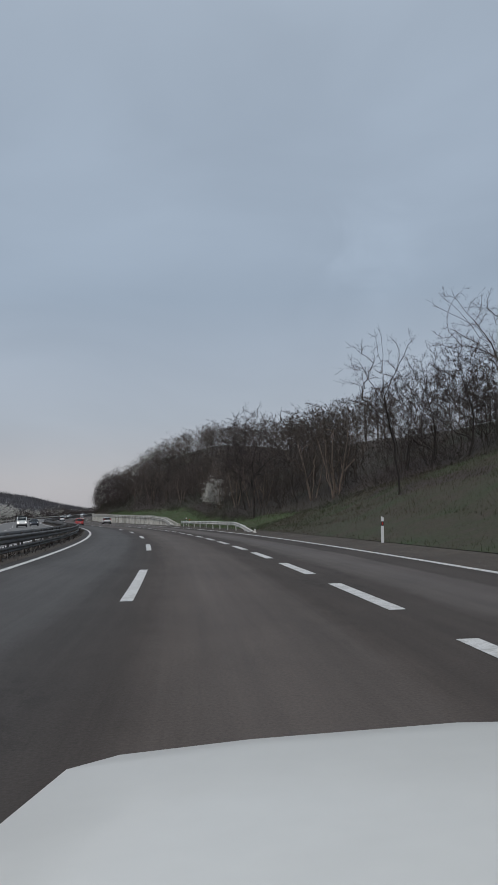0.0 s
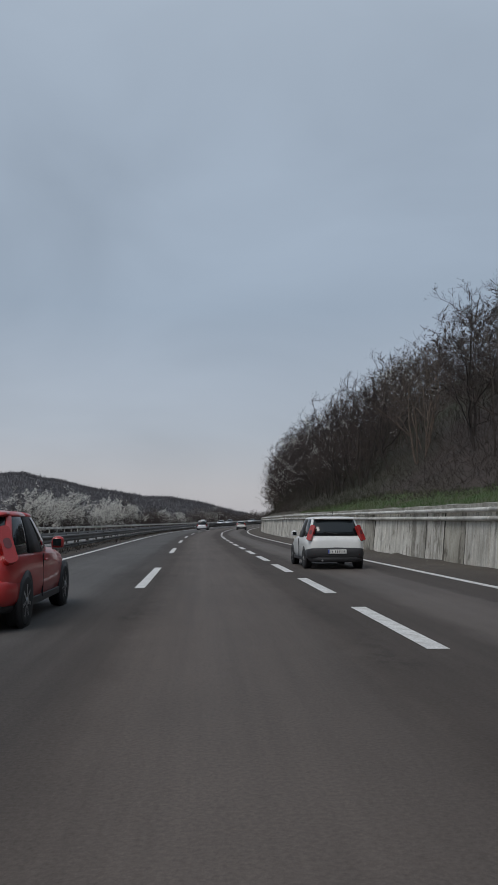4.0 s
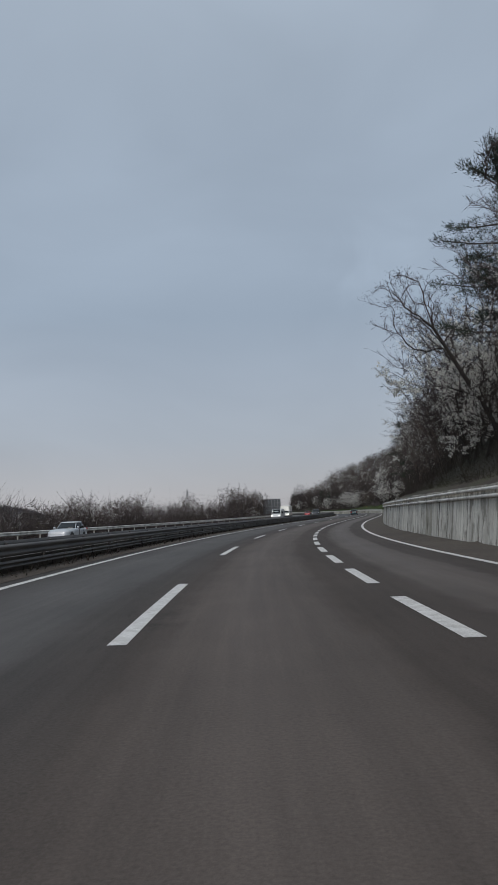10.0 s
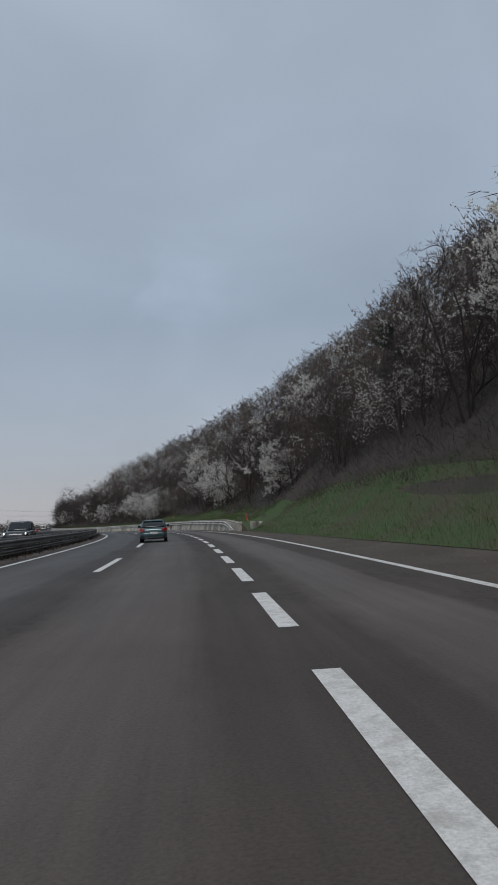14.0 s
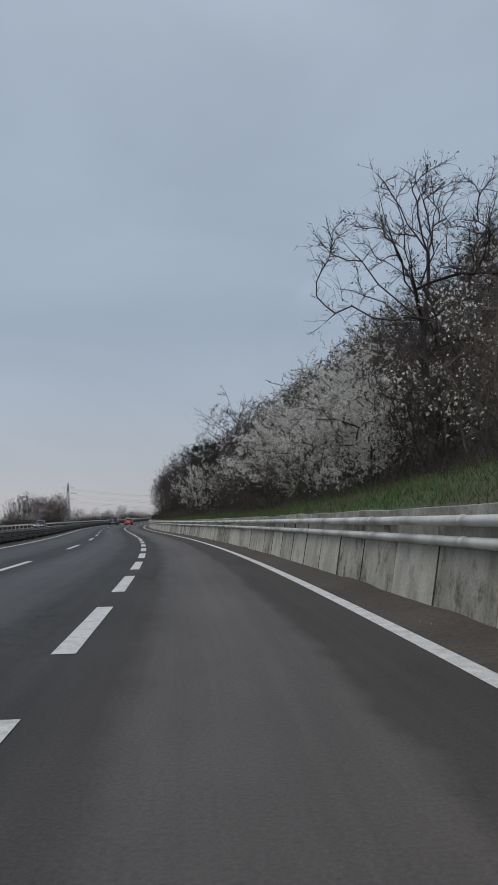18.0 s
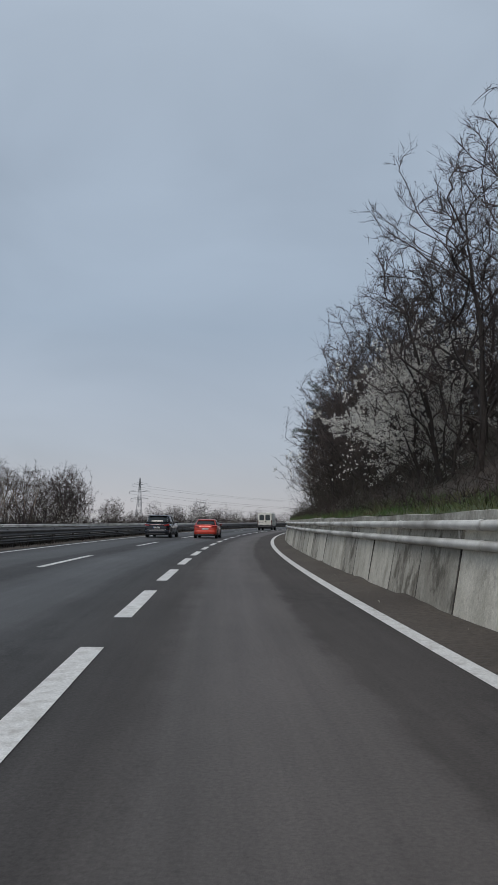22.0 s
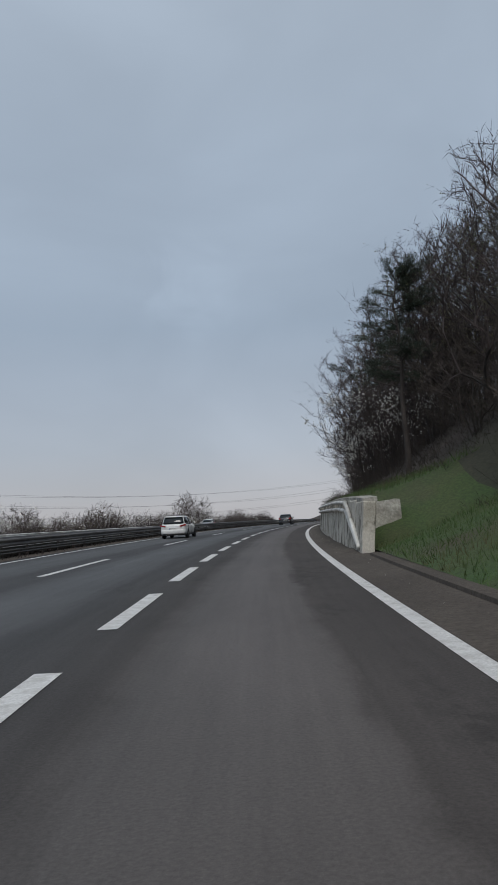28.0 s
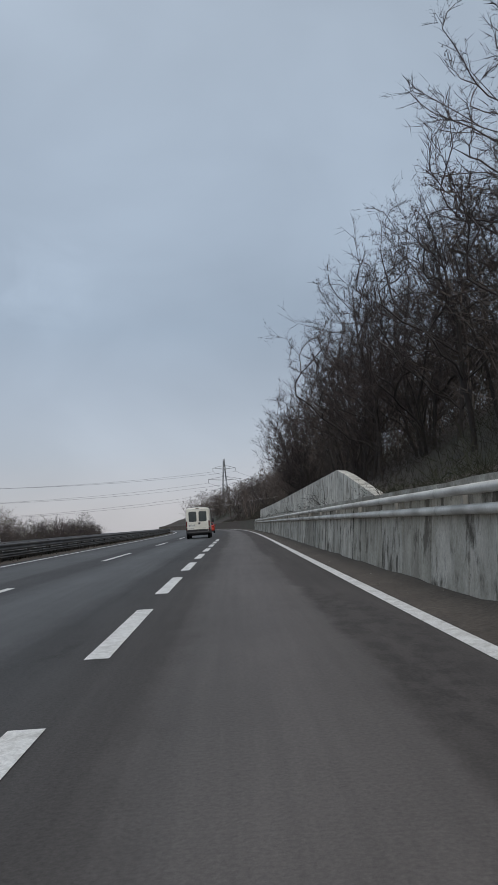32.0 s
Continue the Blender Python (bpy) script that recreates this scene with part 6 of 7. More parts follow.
    part("rear_bumper", shell("rear_bumper", [(-hl - 0.10, 0.42, 0.56, hw * 0.90, 0.04), (-hl - 0.04, 0.38, 0.58, hw * 0.97, 0.04), (-hl + 0.1, 0.38, 0.58, hw * 1.0, 0.03), (-hl + 0.35, 0.38, 0.56, hw * 1.005, 0.02)], sill), ob)
    part("underbody", box_mesh("underbody", -hw * 0.8, hw * 0.8, -hl + 0.2, hl - 0.3, 0.26, 0.5, M_BLACK, 0.03), ob)
    part("front_bumper", shell("front_bumper", [(hl - 0.4, 0.3, 0.62, hw * 0.99, 0.04), (hl - 0.02, 0.28, 0.64, hw * 0.88, 0.04), (hl + 0.06, 0.34, 0.56, hw * 0.7, 0.04)], sill), ob)
    part("brake_lamp", box_mesh("brake_lamp", -0.14, 0.14, yr - 0.03, yr + 0.05, Ht - 0.075, Ht - 0.02, M_REDDARK, 0.015), ob, "small red lamp at the roof edge")
    part("gutter", box_mesh("gutter", -hw * 0.86, hw * 0.86, yr - 0.03, yr + 0.02, zd + 0.005, zd + 0.02, M_RIM, 0.004), ob)
    part("door_handle", rounded_panel("door_handle", 0.05, 0.21, 1.17, 1.33, yr - 0.045, yr, 0.02, M_BLACK), ob)
    pl = part("number_plate", box_mesh("number_plate", -0.27, 0.27, -0.012, 0.012, -0.06, 0.06, M_PLATE, 0.004), ob, m=Matrix.Translation((-0.46, yr - 0.035, 1.08)))
    part("plate_edge", box_mesh("plate_edge", -0.268, -0.225, -0.0145, -0.011, -0.055, 0.055, M_PLATEBLUE), pl, "blue strip at the plate's end")
    for x0 in (-0.2, -0.15, -0.06, -0.01, 0.04, 0.09, 0.15, 0.2):
        part("bar", box_mesh("bar", x0, x0 + 0.024, -0.015, -0.011, -0.034, 0.034, M_BLACK), pl)
    for x0 in (-0.6, -0.36):
        part("plate_lamp", box_mesh("plate_lamp", x0, x0 + 0.08, yr - 0.05, yr - 0.01, 1.155, 1.185, M_BLACK, 0.006), ob)
    for x0, x1 in ((-0.74, -0.34), (0.36, 0.68)):
        part("lettering", box_mesh("lettering", x0, x1, yr - 0.028, yr - 0.02, 0.83, 0.865, M_RIM), ob)
    return ob


set_on(van("white_panel_van", "aged white panel van with two rear windows and dark sills", M_VAN, Ht=2.48), 829.1, 1.03)
set_on(van("white_panel_van", "aged white panel van with rear windows in the middle lane", M_VAN), 1085.0, 1.75)
set_on(car("orange_red_hatchback", "bright red metallic hatchback further along the middle lane", M_REDP, 4.05, 1.8, 1.44, belt=0.98, tail=1.05, rw1=-1.3, rw0=-1.78, base=2.58, r=0.33, lights="wide", plate=0.72), 1118.0, 1.8)
set_on(car("white_hatchback", "small white hatchback with dark bumper in the slow lane", M_WHITE, 3.8, 1.66, 1.48, belt=0.92, tail=0.98, rw1=-1.5, rw0=-1.82, bumper=M_BLACK, lights="tall", base=2.46, r=0.29), 161.7, -1.45)
# oncoming traffic
set_on(van("white_panel_van", "clean white delivery van with lit headlamps", M_WHITE, 4.9, 1.9, 2.0, 3.0, True), 146.0, 16.2, True)
set_on(car("dark_saloon", "dark oncoming saloon with lit headlamps", M_NAVY, 4.5, 1.78, 1.45, belt=0.94, lit=True), 163.0, 13.6, True)
set_on(car("white_hatchback", "white hatchback on the far carriageway", M_WHITE, 4.1, 1.74, 1.5), 349.5, 14.3, True)
set_on(car("silver_hatchback", "pale silver hatchback on the far carriageway", M_SILVER, 4.1, 1.74, 1.5), 366.0, 16.4, True)
set_on(car("silver_saloon", "silver saloon on the far carriageway", M_SILVER, 4.4, 1.76, 1.44, belt=0.93), 398.0, 19.4, True)
set_on(van("white_panel_van", "white oncoming van with a steep windscreen", M_WHITE, 5.0, 1.95, 2.2, 3.1, True), 484.0, 15.9, True)
set_on(van("white_lorry", "white box lorry behind the oncoming van", M_VAN, 6.8, 2.3, 3.0, 4.0, True), 520.0, 19.3, True)
set_on(car("dark_suv", "dark oncoming off-roader with bright headlamps", M_DARK, 4.7, 1.9, 1.8, belt=1.12, bonnet=1.1, tail=1.12, base=2.8, r=0.37, lit=True), 531.0, 12.8, True)
set_on(car("red_hatchback", "red hatchback on the far carriageway", M_REDD, 4.0, 1.7, 1.45, lit=True), 559.0, 16.1, True)
set_on(car("grey_people_carrier", "grey oncoming people carrier with lit headlamps", M_DARK, lit=True, **minivan), 742.0, 15.8, True)
set_on(car("white_hatchback", "white hatchback on the far carriageway", M_WHITE, 4.0, 1.7, 1.45), 765.0, 19.4, True)
set_on(car("white_saloon", "white saloon coming the other way", M_WHITE, 4.4, 1.76, 1.44, belt=0.93), 1020.0, 16.1, True)

# the white car that carries the viewer, standing where the drive begins, its windscreen open
M_OWN = mat("plain_white_paint", (0.70, 0.695, 0.66), 0.4, (0.66, 0.655, 0.62), 0.8, fine=0.03, fine_scale=4.0, coat=0.15)
own = car("white_car", "white hatchback with a broad smooth bonnet, seen from its driving seat", M_OWN, 4.0, 1.80, 1.56, belt=0.893, bonnet=0.835, tail=0.98, ws0=0.86, ws1=0.02, rw1=-1.4, rw0=-1.85, base=2.5, r=0.31, open_front=True)
set_on(own, -0.55, 2.12)

# ---- roadside things ----
M_SIGNBLUE = mat("blue_sign_face", (0.03, 0.10, 0.32), 0.4, fine=0.06)
M_SIGNWHITE = mat("white_sign_face", (0.65, 0.66, 0.67), 0.5, fine=0.05)
M_ORANGE = mat("orange_marker", (0.52, 0.07, 0.035), 0.6, fine=0.12)
M_SPRAY = mat("dark_spray_paint", (0.07, 0.07, 0.075), 0.8, fine=0.3)
M_SPRAYRED = mat("faded_red_spray", (0.17, 0.075, 0.06), 0.8, fine=0.3)
M_REFLECT = mat("red_reflector", (0.4, 0.03, 0.02), 0.3)
M_LATTICE = mat("galvanised_lattice", (0.25, 0.26, 0.27), 0.6, metal=0.3, fine=0.1)
M_BACK = mat("grey_sign_back", (0.13, 0.14, 0.15), 0.6, (0.10, 0.105, 0.11), 2.0, fine=0.1)


def delineator(s, n, z=0.0, lean=0.0):
    ob = tagged(new("delineator_post"), "white plastic roadside marker post with a dark band", "marker post", "marker posts along the road")
    prof = [(-0.06, -0.025), (0.06, -0.025), (0.05, 0.03), (-0.05, 0.03)]
    v = [(x, y, zz) for zz, k in ((-0.2, 1), (0.68, 0.95), (1.0, 0.9)) for x, y in [(a * k, b * k) for a, b in prof]]
    v[8:] = [(x, y, z_ + (0.06 if x < 0 else 0)) for x, y, z_ in v[8:]]
    f = [(i * 4 + j, i * 4 + (j + 1) % 4, i * 4 + 4 + (j + 1) % 4, i * 4 + 4 + j) for i in range(2) for j in range(4)] + [(8, 9, 10, 11), (3, 2, 1, 0)]
    part("post", mesh_from("post", v, f, M_SIGNWHITE), ob)
    part("band", box_mesh("band", -0.056, 0.056, -0.028, 0.034, 0.68, 0.86, M_BLACK, 0.004), ob, "black band")
    part("reflector", box_mesh("reflector", -0.025, 0.025, -0.034, -0.026, 0.71, 0.83, M_REFLECT, 0.003), ob, "red reflector")
    ob.matrix_basis = on_road(s, n, z) @ pose(0, 0, 0, 0, lean, 0)


for s_, n_, z_, l_ in ((27.3, -5.45, 0.05, 2), (95.5, -5.6, 0.15, 0), (486.4, -5.9, 0.05, -2), (830.6, -5.4, 0.1, 3), (850.0, -5.6, 0.2, 4), (880.0, -5.7, 0.2, 0), (905, -5.6, 0.15, -1)):
    delineator(s_, n_, z_, l_)


def marker_stake(s, m, lean):
    ob = tagged(new("marker_stake"), "short faded orange-red marker tube standing in the grass", "marker stake", "marker stakes on the bank")
    part("tube", mesh_from("tube", [(x * q, y * q, z) for z, q in ((-0.3, 1), (0.85, 1), (0.95, 0.6)) for x, y in circle(0.085, 10)],
                           [(i * 10 + j, i * 10 + (j + 1) % 10, i * 10 + 10 + (j + 1) % 10, i * 10 + 10 + j) for i in range(2) for j in range(10)] + [tuple(range(20, 30))], M_ORANGE, True), ob)
    part("sleeve", mesh_from("sleeve", [(x, y, z) for z in (0.55, 0.7) for x, y in circle(0.09, 10)], [(j, (j + 1) % 10, 10 + (j + 1) % 10, 10 + j) for j in range(10)], M_SPRAYRED), ob)
    ob.matrix_basis = on_road(s, foot(s) - m, hill(s, m)) @ pose(0, 0, 0, 0, lean, 0) @ Matrix.Scale(0.68, 4)


for s_, m_, l_ in ((97.5, 1.5, 0), (492.0, 3.2, 2), (538.0, 1.0, -5), (606.0, 3.0, 2), (912.0, 3.0, 4)):
    marker_stake(s_, m_, l_)


def info_sign(s, n):
    """Blue services sign on two posts."""
    ob = tagged(new("road_sign"), "blue motorway services sign with white symbol panels on two posts", "road sign")
    part("board", box_mesh("board", -1.0, 1.0, -0.03, 0.03, 1.9, 4.4, M_SIGNBLUE, 0.02), ob, "blue board")
    for x in (-0.6, 0.6):
        part("post", mesh_from("post", [(x + a, 0.09 + b, z) for z in (-0.4, 4.3) for a, b in circle(0.05, 8)], [(j, (j + 1) % 8, 8 + (j + 1) % 8, 8 + j) for j in range(8)], M_PIPE, True), ob)
    part("border", box_mesh("border", -0.96, 0.96, -0.034, -0.028, 4.32, 4.36, M_SIGNWHITE), ob)
    part("border", box_mesh("border", -0.96, 0.96, -0.034, -0.028, 1.94, 1.98, M_SIGNWHITE), ob)
    logo = part("logo_panel", box_mesh("logo_panel", -0.75, 0.75, -0.04, -0.028, 3.35, 3.95, M_SIGNWHITE, 0.004), ob)
    part("emblem", slab("emblem", ((-0.62, -0.044, 3.52), (-0.2, -0.044, 3.52), (-0.08, -0.044, 3.78), (-0.5, -0.044, 3.78)), 0.006, M_REFLECT), logo)
    for z in (3.7, 3.56):
        part("bar", box_mesh("bar", 0.05, 0.62, -0.046, -0.039, z, z + 0.07, M_SPRAY), logo)
    for i, x in enumerate((-0.5, 0.0, 0.5)):
        for z in (2.75, 2.15):
            p_ = part("symbol_panel", box_mesh("symbol_panel", x - 0.2, x + 0.2, -0.04, -0.028, z, z + 0.42, M_SIGNWHITE, 0.004), ob)
            part("symbol", box_mesh("symbol", x - 0.1, x + 0.06 + 0.03 * i, -0.046, -0.039, z + 0.1, z + 0.3, M_SPRAY), p_)
    for x0, x1 in ((-0.7, -0.15), (-0.05, 0.6)):
        part("bar", box_mesh("bar", x0, x1, -0.036, -0.029, 4.08, 4.2, M_SIGNWHITE), ob)
    ob.matrix_basis = on_road(s, n, 0.1)


info_sign(875.0, -6.2)


def sign_back(s, n):
    """A large sign seen from behind: ribbed panels on a frame of posts."""
    ob = tagged(new("road_sign"), "large grey motorway sign seen from behind on a steel frame", "road sign")
    for i in range(4):
        for j in range(3):
            part("panel", box_mesh("panel", -2.3 + j * 1.55, -0.79 + j * 1.55, -0.03, 0.03, 1.3 + i * 0.95, 2.22 + i * 0.95, M_BACK, 0.012), ob)
    for x in (-1.55, 0.0, 1.55):
        part("post", box_mesh("post", x - 0.06, x + 0.06, -0.2, -0.05, -0.8, 5.1, M_LATTICE, 0.01), ob)
    for z in (1.3, 2.25, 3.2, 4.15, 5.1):
        part("rail", box_mesh("rail", -2.32, 2.32, -0.09, -0.03, z - 0.04, z + 0.04, M_LATTICE, 0.006), ob)
    ob.matrix_basis = on_road(s, n, -0.2)


sign_back(533.0, 24.3)


def pylon(x, y, z, h, turn, label):
    ob = tagged(new("electricity_pylon"), label, "pylon", "pylons of the power line")
    st = Sticks()
    lv = [(0.0, 3.2), (0.25, 2.2), (0.5, 1.4), (0.7, 0.9), (1.0, 0.25)]
    for sx, sy in ((1, 1), (1, -1), (-1, 1), (-1, -1)):
        st.rod([(sx * w, sy * w, h * u - 1) for u, w in lv], [0.14] * 5, 4)
    for (u0, w0), (u1, w1) in zip(lv[:-1], lv[1:]):
        for k in range(4):
            c = [(1, 1), (-1, 1), (-1, -1), (1, -1)]
            a, b = c[k], c[(k + 1) % 4]
            st.rod([(a[0] * w0, a[1] * w0, h * u0), (b[0] * w1, b[1] * w1, h * u1)], [0.08, 0.08], 3)
            st.rod([(b[0] * w0, b[1] * w0, h * u0), (a[0] * w1, a[1] * w1, h * u1)], [0.08, 0.08], 3)
    part("mast", fast_mesh("mast", *st.data(), M_LATTICE), ob)
    for u, w in ((0.66, 6.0), (0.78, 7.2), (0.90, 5.0)):
        arm = Sticks()
        for sx in (1, -1):
            arm.rod([(0, 0, h * u - 0.5), (sx * w, 0, h * u)], [0.16, 0.06], 4)
            arm.rod([(0, 0, h * u + 1.2), (sx * w, 0, h * u)], [0.1, 0.06], 3)
            arm.rod([(sx * w, 0, h * u), (sx * w, 0, h * u - 1.6)], [0.09, 0.09], 4)
        part("cross_arm", fast_mesh("cross_arm", *arm.data(), M_LATTICE), ob)
    ob.matrix_basis = pose(x, y, z, 0, 0, turn)


PY1, PY2, PY3 = (216.0, 1272.0, 30.0), (-75.0, 1190.0, 26.0), (500.0, 1330.0, -8.0)
pylon(*PY1, 40.0, -15, "grey steel lattice pylon with three cross arms")
pylon(*PY2, 40.0, -15, "lattice pylon beyond the far scrub")
pylon(*PY3, 40.0, -10, "distant lattice pylon behind the wooded hill")


def wires():
    ob = tagged(new("power_line"), "thin sagging power cables between the pylons", "power line")
    for a, b in ((PY1, PY2), (PY1, PY3)):
        for u, w in ((0.66, 6.0), (0.78, 7.2), (0.90, 5.0)):
            for sx in (1, -1):
                st = Sticks()
                pts = []
                for i in range(17):
                    t = i / 16
                    off = Vector((math.cos(radians(-15)) * w * sx, math.sin(radians(-15)) * w * sx, 40 * u - 1.6))
                    p_ = Vector(a) * (1 - t) + Vector(b) * t + off
                    p_.z -= 9 * 4 * t * (1 - t)
                    pts.append(tuple(p_))
                st.rod(pts, [0.035] * 17, 3)
                part("cable", fast_mesh("cable", *st.data(), M_BLACK), ob)


wires()


def graffiti(text, s, z, size, material, label):
    cu = bpy.data.curves.new("lettering", "FONT")
    cu.body, cu.size, cu.align_x, cu.extrude, cu.offset = text, size, "CENTER", 0.004, 0.012
    ob = new("graffiti", cu)
    cu.materials.append(material)
    tilt = radians(10)
    ob.matrix_basis = on_road(s, foot(s) - 0.1763 * z + 0.012, z) @ Matrix(((0, 0, -1, 0), (-1, 0, 0, 0), (0, 1, 0, 0), (0, 0, 0, 1))) @ Matrix.Rotation(-tilt, 4, "X")
    me = bpy.data.meshes.new_from_object(ob.evaluated_get(bpy.context.evaluated_depsgraph_get()))
    m_ = ob.matrix_basis.copy()
    bpy.data.objects.remove(ob)
    g = new("graffiti", me)
    g.matrix_basis = m_
    return tagged(g, label, "graffiti", kind="structure")


def spray_box(s, z):
    ob = tagged(new("graffiti"), "faded red spray-painted box with a dark cross on the wall", "graffiti", kind="structure")
    for nm, a, b, mt in (("stroke", (-0.35, -0.3), (-0.35, 0.35), M_SPRAYRED), ("stroke", (0.35, -0.3), (0.35, 0.35), M_SPRAYRED), ("stroke", (-0.38, 0.33), (0.38, 0.33), M_SPRAYRED), ("stroke", (-0.4, -0.3), (0.4, -0.33), M_SPRAYRED),
                         ("stroke", (-0.25, -0.25), (0.25, 0.28), M_SPRAY), ("stroke", (0.22, -0.25), (-0.22, 0.28), M_SPRAY)):
        part(nm, bar(nm, (0, a[0], a[1]), (0, b[0], b[1]), 0.07, 0.01, mt), ob)
    ob.matrix_basis = on_road(s, foot(s) - 0.1763 * z + 0.008, z) @ Matrix.Rotation(radians(10), 4, "Y")


graffiti("JUGEND", 594.95, 0.46, 0.42, M_SPRAY, "word sprayed in dark capitals on the concrete wall")
spray_box(593.3, 0.55)


def rough_block(name, s, n, dims, seed, label, material=None):
    """A broken lump of concrete: a box with chipped, uneven faces."""
    bm = bmesh.new()
    bmesh.ops.create_cube(bm, size=1.0)
    bmesh.ops.subdivide_edges(bm, edges=bm.edges[:], cuts=6, use_grid_fill=True)
    for v in bm.verts:
        k = 1 - 0.22 * max(0, v.co.z)
        v.co = Vector((v.co.x * dims[0] * k, v.co.y * dims[1] * (1 - 0.25 * (v.co.z + 0.5)), (v.co.z + 0.5) * dims[2]))
        d = noise.noise(v.co * 2.3 + Vector((seed, 0, 0))) * 0.07 + noise.noise(v.co * 6 + Vector((seed, 5, 0))) * 0.035
        v.co += v.co.normalized() * d
    me = bpy.data.meshes.new(name)
    bm.to_mesh(me)
    bm.free()
    me.materials.append(material or M_CAP)
    ob = new(name, me)
    ob.matrix_basis = on_road(s, n, -0.15)
    return tagged(ob, label, "concrete block")


rough_block("concrete_block", 928.9, -5.25, (1.15, 2.1, 1.6), 3, "broken pale concrete block ending the retaining wall")
rough_block("concrete_block", 539.0, -5.15, (0.9, 2.4, 1.05), 8, "chipped concrete wing at the start of the low wall")
rough_block("concrete_block", 99.0, -5.0, (0.6, 2.2, 0.55), 12, "low buried concrete stub in the grass")


def v_block(s, n):
    """White concrete gutter end with a V-shaped notch."""
    prof = [(-0.9, 0.0), (0.9, 0.0), (1.15, 1.0), (0.55, 1.0), (0.1, 0.45), (-0.35, 1.02), (-1.15, 1.0)]
    v = [(y * 0.9, x, z) for y in (-0.3, 0.3) for x, z in prof]
    k = len(prof)
    f = [tuple(range(k)), tuple(range(2 * k - 1, k - 1, -1))] + [(i, i + k, (i + 1) % k + k, (i + 1) % k) for i in range(k)]
    ob = new("drain_headwall", mesh_from("drain_headwall", v, f, M_CAP))
    ob.matrix_basis = on_road(s, n, -0.1) @ pose(0, 0, 0, 0, 0, -25)
    tagged(ob, "whitewashed concrete drain headwall with a V notch", "drain headwall")


v_block(534.6, -5.6)
kerb = ribbon("kerb", 833, 926, [(-5.0, lambda s: 0.1 * min(1, (s - 833) / 8)), (-4.55, lambda s: 0.14 * min(1, (s - 833) / 8)), (-4.42, lambda s: 0.13 * min(1, (s - 833) / 8)), (-4.4, 0.0)], M_DIRT, 2.0, False)
tagged(new("kerb", kerb), "low dirt-covered kerb below the grass bank", "kerb", kind="structure")


def upper_wall():
    w = tagged(new("retaining_wall"), "tall pale concrete wall rising behind the low wall", "retaining wall", kind="structure")
    top = lambda s: float(np.interp(s, [1039, 1048, 1118], [1.35, 2.85, 2.7]))
    for i in range(42):
        s = 1040 + PANEL * i
        a, b = top(s - PANEL / 2), top(s + PANEL / 2)
        y = PANEL / 2 - 0.012
        v = [(x, yy, z) for x in (0.0, 0.34) for yy, zt in ((-y, a), (y, b)) for z in (-0.2, zt)]
        me = mesh_from("panel", v, [(0, 1, 3, 2), (4, 6, 7, 5), (0, 4, 5, 1), (2, 3, 7, 6), (0, 2, 6, 4), (1, 5, 7, 3)], M_CONC3)
        part("panel", me, w, m=on_road(s, foot(s) - 0.6, 0.0) @ Matrix.Rotation(radians(5), 4, "Y"))


upper_wall()

# ---- the distance ----


def far_hill():
    """Wooded ridge beyond the left-hand scrub."""
    r = np.random.RandomState(77)
    eye = np.array([-25.0, 150.0])
    az = np.radians(np.linspace(-60, 8, 110))
    rows = [0, 0.25, 0.5, 0.75, 1.0, 1.25]
    V = []
    for a in az:
        d = 1050.0
        h = np.interp(math.degrees(a), [-60, -33, -30, -27, -25, -24, -22, -20, -17.5, -16, -13, -10.4, -8.7, 0, 8], [25, 60, 82, 88, 78, 76, 68, 62, 54, 54, 46, 32, 26, 18, 14]) + 2.5 * noise.noise((math.degrees(a) * 0.35, 0, 0)) + 1.4 * noise.noise((math.degrees(a) * 1.6, 3, 0))
        for q in rows:
            dd = d - 300 + 320 * q
            zz_ = -6 + (h + 6) * math.sin(min(1, q) * math.pi / 2) - (q > 1) * 10
            V.append((eye[0] + math.sin(a) * dd, eye[1] + math.cos(a) * dd, zz_))
    k = len(rows)
    f = [(i * k + j, i * k + j + 1, (i + 1) * k + j + 1, (i + 1) * k + j) for i in range(len(az) - 1) for j in range(k - 1)]
    tagged(new("backdrop", mesh_from("backdrop", V, f, M_FAR, True)), "distant wooded ridge, dark grey-brown", "hill", kind="structure")
    V = np.array(V).reshape(len(az), k, 3)
    n_ = 70000
    i, j = r.randint(0, len(az) - 1, n_), np.minimum(3.999, r.uniform(0.6, 4.8, n_))
    u = r.uniform(0, 1, (n_, 1))
    jf = (j % 1)[:, None]
    ji = j.astype(int)
    p = (V[i, ji] * (1 - jf) + V[i, ji + 1] * jf) * (1 - u) + (V[i + 1, ji] * (1 - jf) + V[i + 1, ji + 1] * jf) * u
    st = Sticks()
    st.spikes(p, (r.normal(0, 0.3, p.shape) + (0, 0, 1.0)) * r.uniform(2.0, 5.0, (n_, 1)), 0.5, r)
    tagged(new("far_wood", fast_mesh("far_wood", *st.data(), M_FAR)), "far bare woodland crowning the ridge", "wood", kind="stuff")


far_hill()


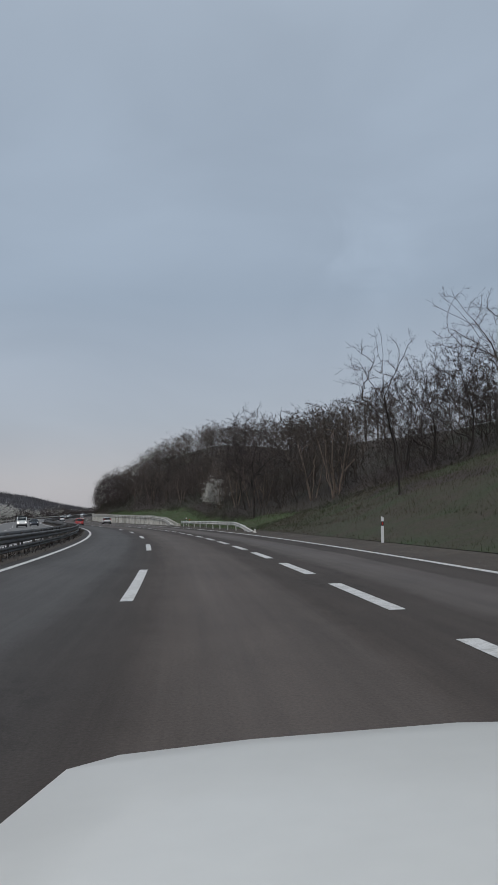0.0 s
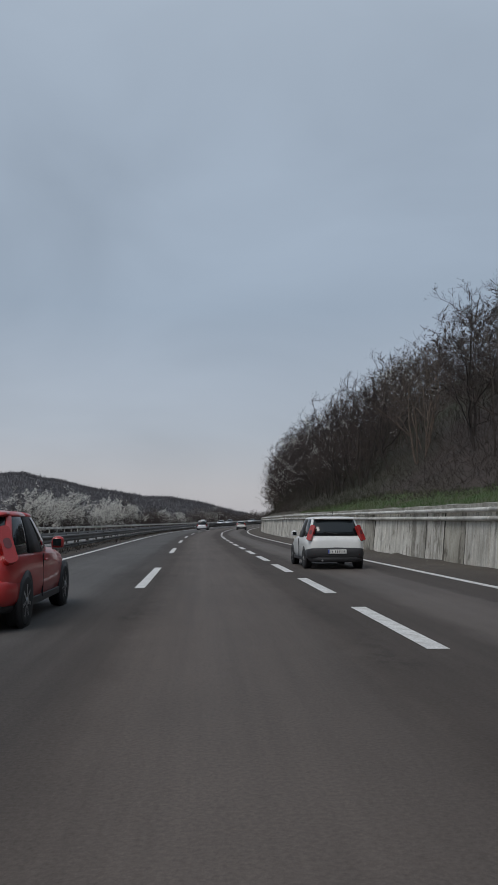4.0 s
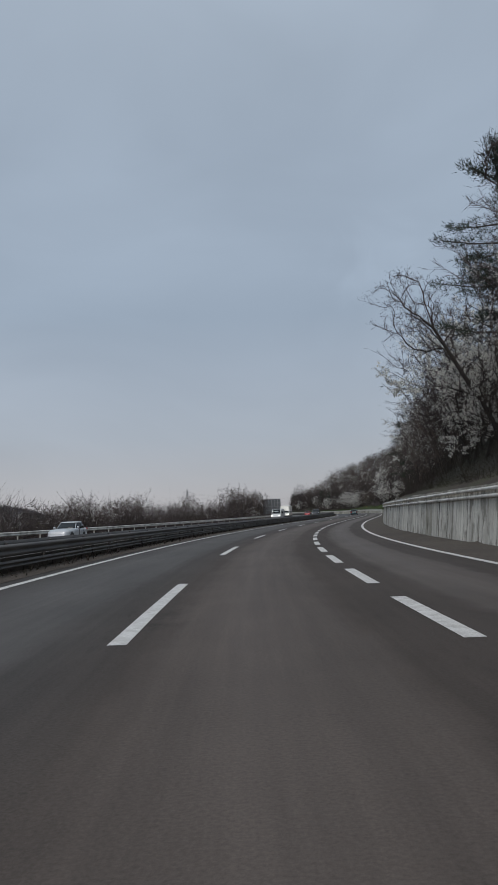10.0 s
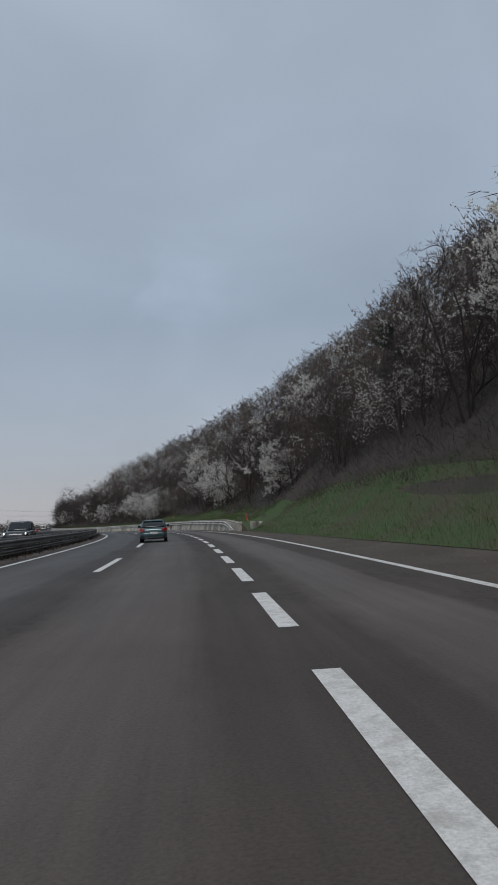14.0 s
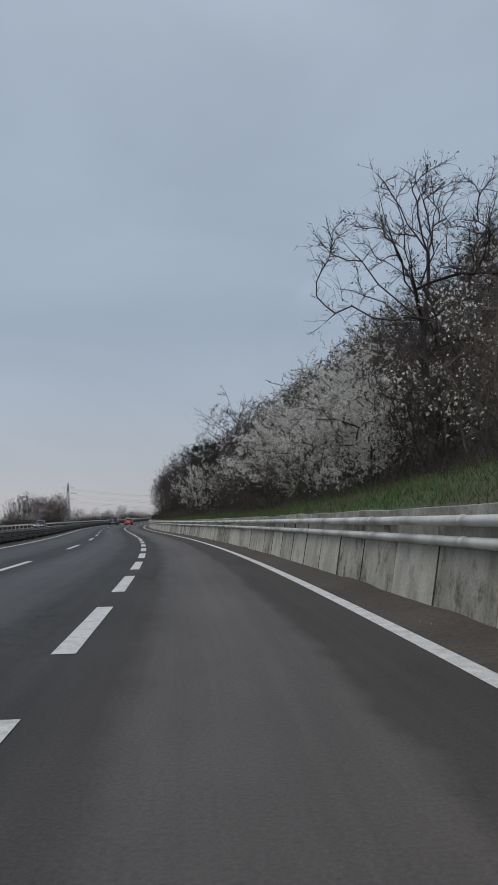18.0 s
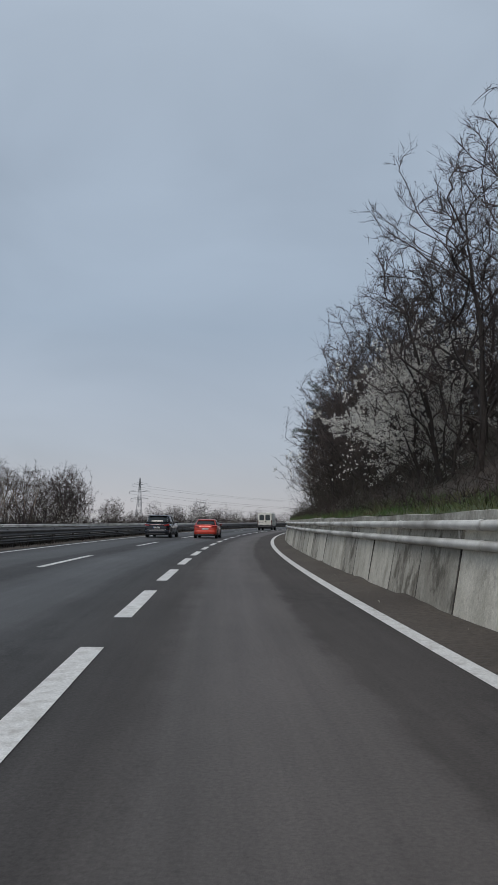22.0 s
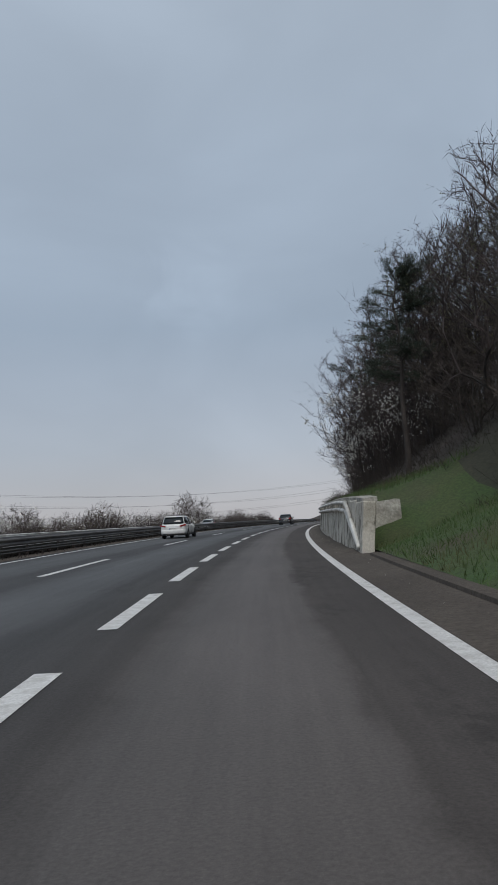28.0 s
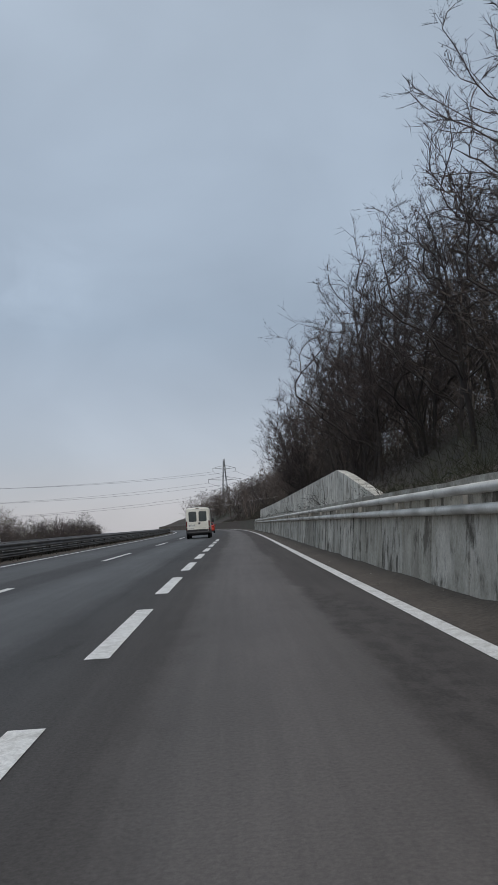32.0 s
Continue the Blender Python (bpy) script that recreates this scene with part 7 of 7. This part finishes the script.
def left_trees():
    r = random.Random(15)
    # stretch, strip, kinds, height, number
    for s0, s1, n0, n1, kinds, h, k in ((225, 262, 26, 30, ("plum", "plum2", "plum"), 6.6, 8), (283, 310, 26, 30, ("plum", "plum", "plum2"), 6.4, 8), (311, 322, 30, 33, ("ash",), 7.8, 3), (328, 352, 27, 31, ("plum", "plum2"), 4.8, 6),
                                        (378, 462, 27, 33, ("copse", "hedge_bloom", "plum2", "copse"), 5.3, 18), (488, 532, 26.5, 30, ("copse", "thicket", "copse"), 7.6, 14), (560, 690, 28, 34, ("copse", "plum2"), 5.0, 12),
                                        (768, 836, 28, 34, ("ash", "copse", "thicket", "copse"), 9.0, 18), (836, 930, 28, 35, ("copse", "plum2", "oak"), 6.0, 12), (1050, 1074, 28, 31, ("ash", "oak", "ash"), 8.0, 4), (985, 1150, 26.5, 31, ("hedge_bloom", "copse", "hedge", "budding"), 4.2, 24)):
        for i in range(k):
            kind = kinds[i % len(kinds)]
            plant(kind, r.uniform(s0, s1), r.uniform(n0, n1), -0.8, h * r.uniform(0.75, 1.12) / K[kind].height, r.uniform(0, 360), "trees beyond the oncoming lanes")
    for s, n, kind, c in ((1150, -9, "oak", 0.8), (1160, -7, "thicket", 1.0), (1172, -10, "ash", 1.0), (1190, -8, "oak2", 0.8), (1205, -9, "thicket", 1.1), (1230, -10, "ash", 0.9)):
        plant(kind, s, n, 0.3, c, r.uniform(0, 360), "trees beyond the end of the wall")


left_trees()
for s_, n_, h_ in ((860, -7.6, 4.2), (852, -8.2, 4.0), (866, -7.5, 4.6)):
    plant("thicket2", s_, n_, hill(s_, foot(s_) - n_) - 0.1, h_ / K["thicket2"].height, s_ * 7, "trees along the wooded bank")


def verge_grass():
    """Blades of grass on the verges, and weeds in the median."""
    r = np.random.RandomState(61)
    for s0, s1, k in ((-10, 60, 60000), (60, 200, 30000), (470, 560, 50000), (560, 690, 70000), (690, 815, 30000), (815, 950, 60000)):
        s = r.uniform(s0, s1, k)
        m = 0.4 + np.array([verge(q) for q in s]) * r.uniform(0, 1.1, k)
        p = np.array([rp(a, foot(a) - b, hill(a, b) + 0.03) for a, b in zip(s, m)])
        d = r.normal(0, 0.45, (k, 3)) + (0, 0, 1.0)
        d *= r.uniform(0.05, 0.16, (k, 1)) * np.array([1.0 + 0.8 * max(0, noise.noise((a * 0.9, b * 0.9, 0))) for a, b in zip(s, m)])[:, None]
        st = Sticks()
        st.spikes(p, d, 0.011, r)
        tagged(new("grass", fast_mesh("grass", *st.data(), M_DRY if s1 == 60 else M_BLADE)), "short green spring grass with dry stalks on the bank", "grass", kind="stuff")
    k = 26000
    s, n = r.uniform(-20, 1150, k), np.where(r.uniform(0, 1, k) < 0.6, r.normal(8.5, 0.25, k), r.uniform(7.9, 10.2, k))
    p = rp(s, n, 0.03)
    d = (r.normal(0, 0.5, (k, 3)) + (0, 0, 1.0)) * (r.uniform(0.1, 0.42, (k, 1)) * np.array([0.6 + 0.7 * max(0, noise.noise((a * 0.15, 0, 0))) for a in s])[:, None])
    st = Sticks()
    st.spikes(p, d, 0.02, r)
    tagged(new("weeds", fast_mesh("weeds", *st.data(), M_BUSH)), "dry brown weeds under the median barrier", "weeds", kind="stuff")
    k = 2600
    s = r.uniform(-10, 1120, k)
    n = np.array([foot(a) for a in s]) + 0.05 + np.abs(r.normal(0, 0.28, k))
    v, t = flakes(rp(s, n, 0.04), 1, 0.022, 0.008, 3, 0.6)
    tagged(new("debris", fast_mesh("debris", v, t, M_CAP)), "small chips of concrete and litter at the wall foot", "debris", kind="stuff")


verge_grass()
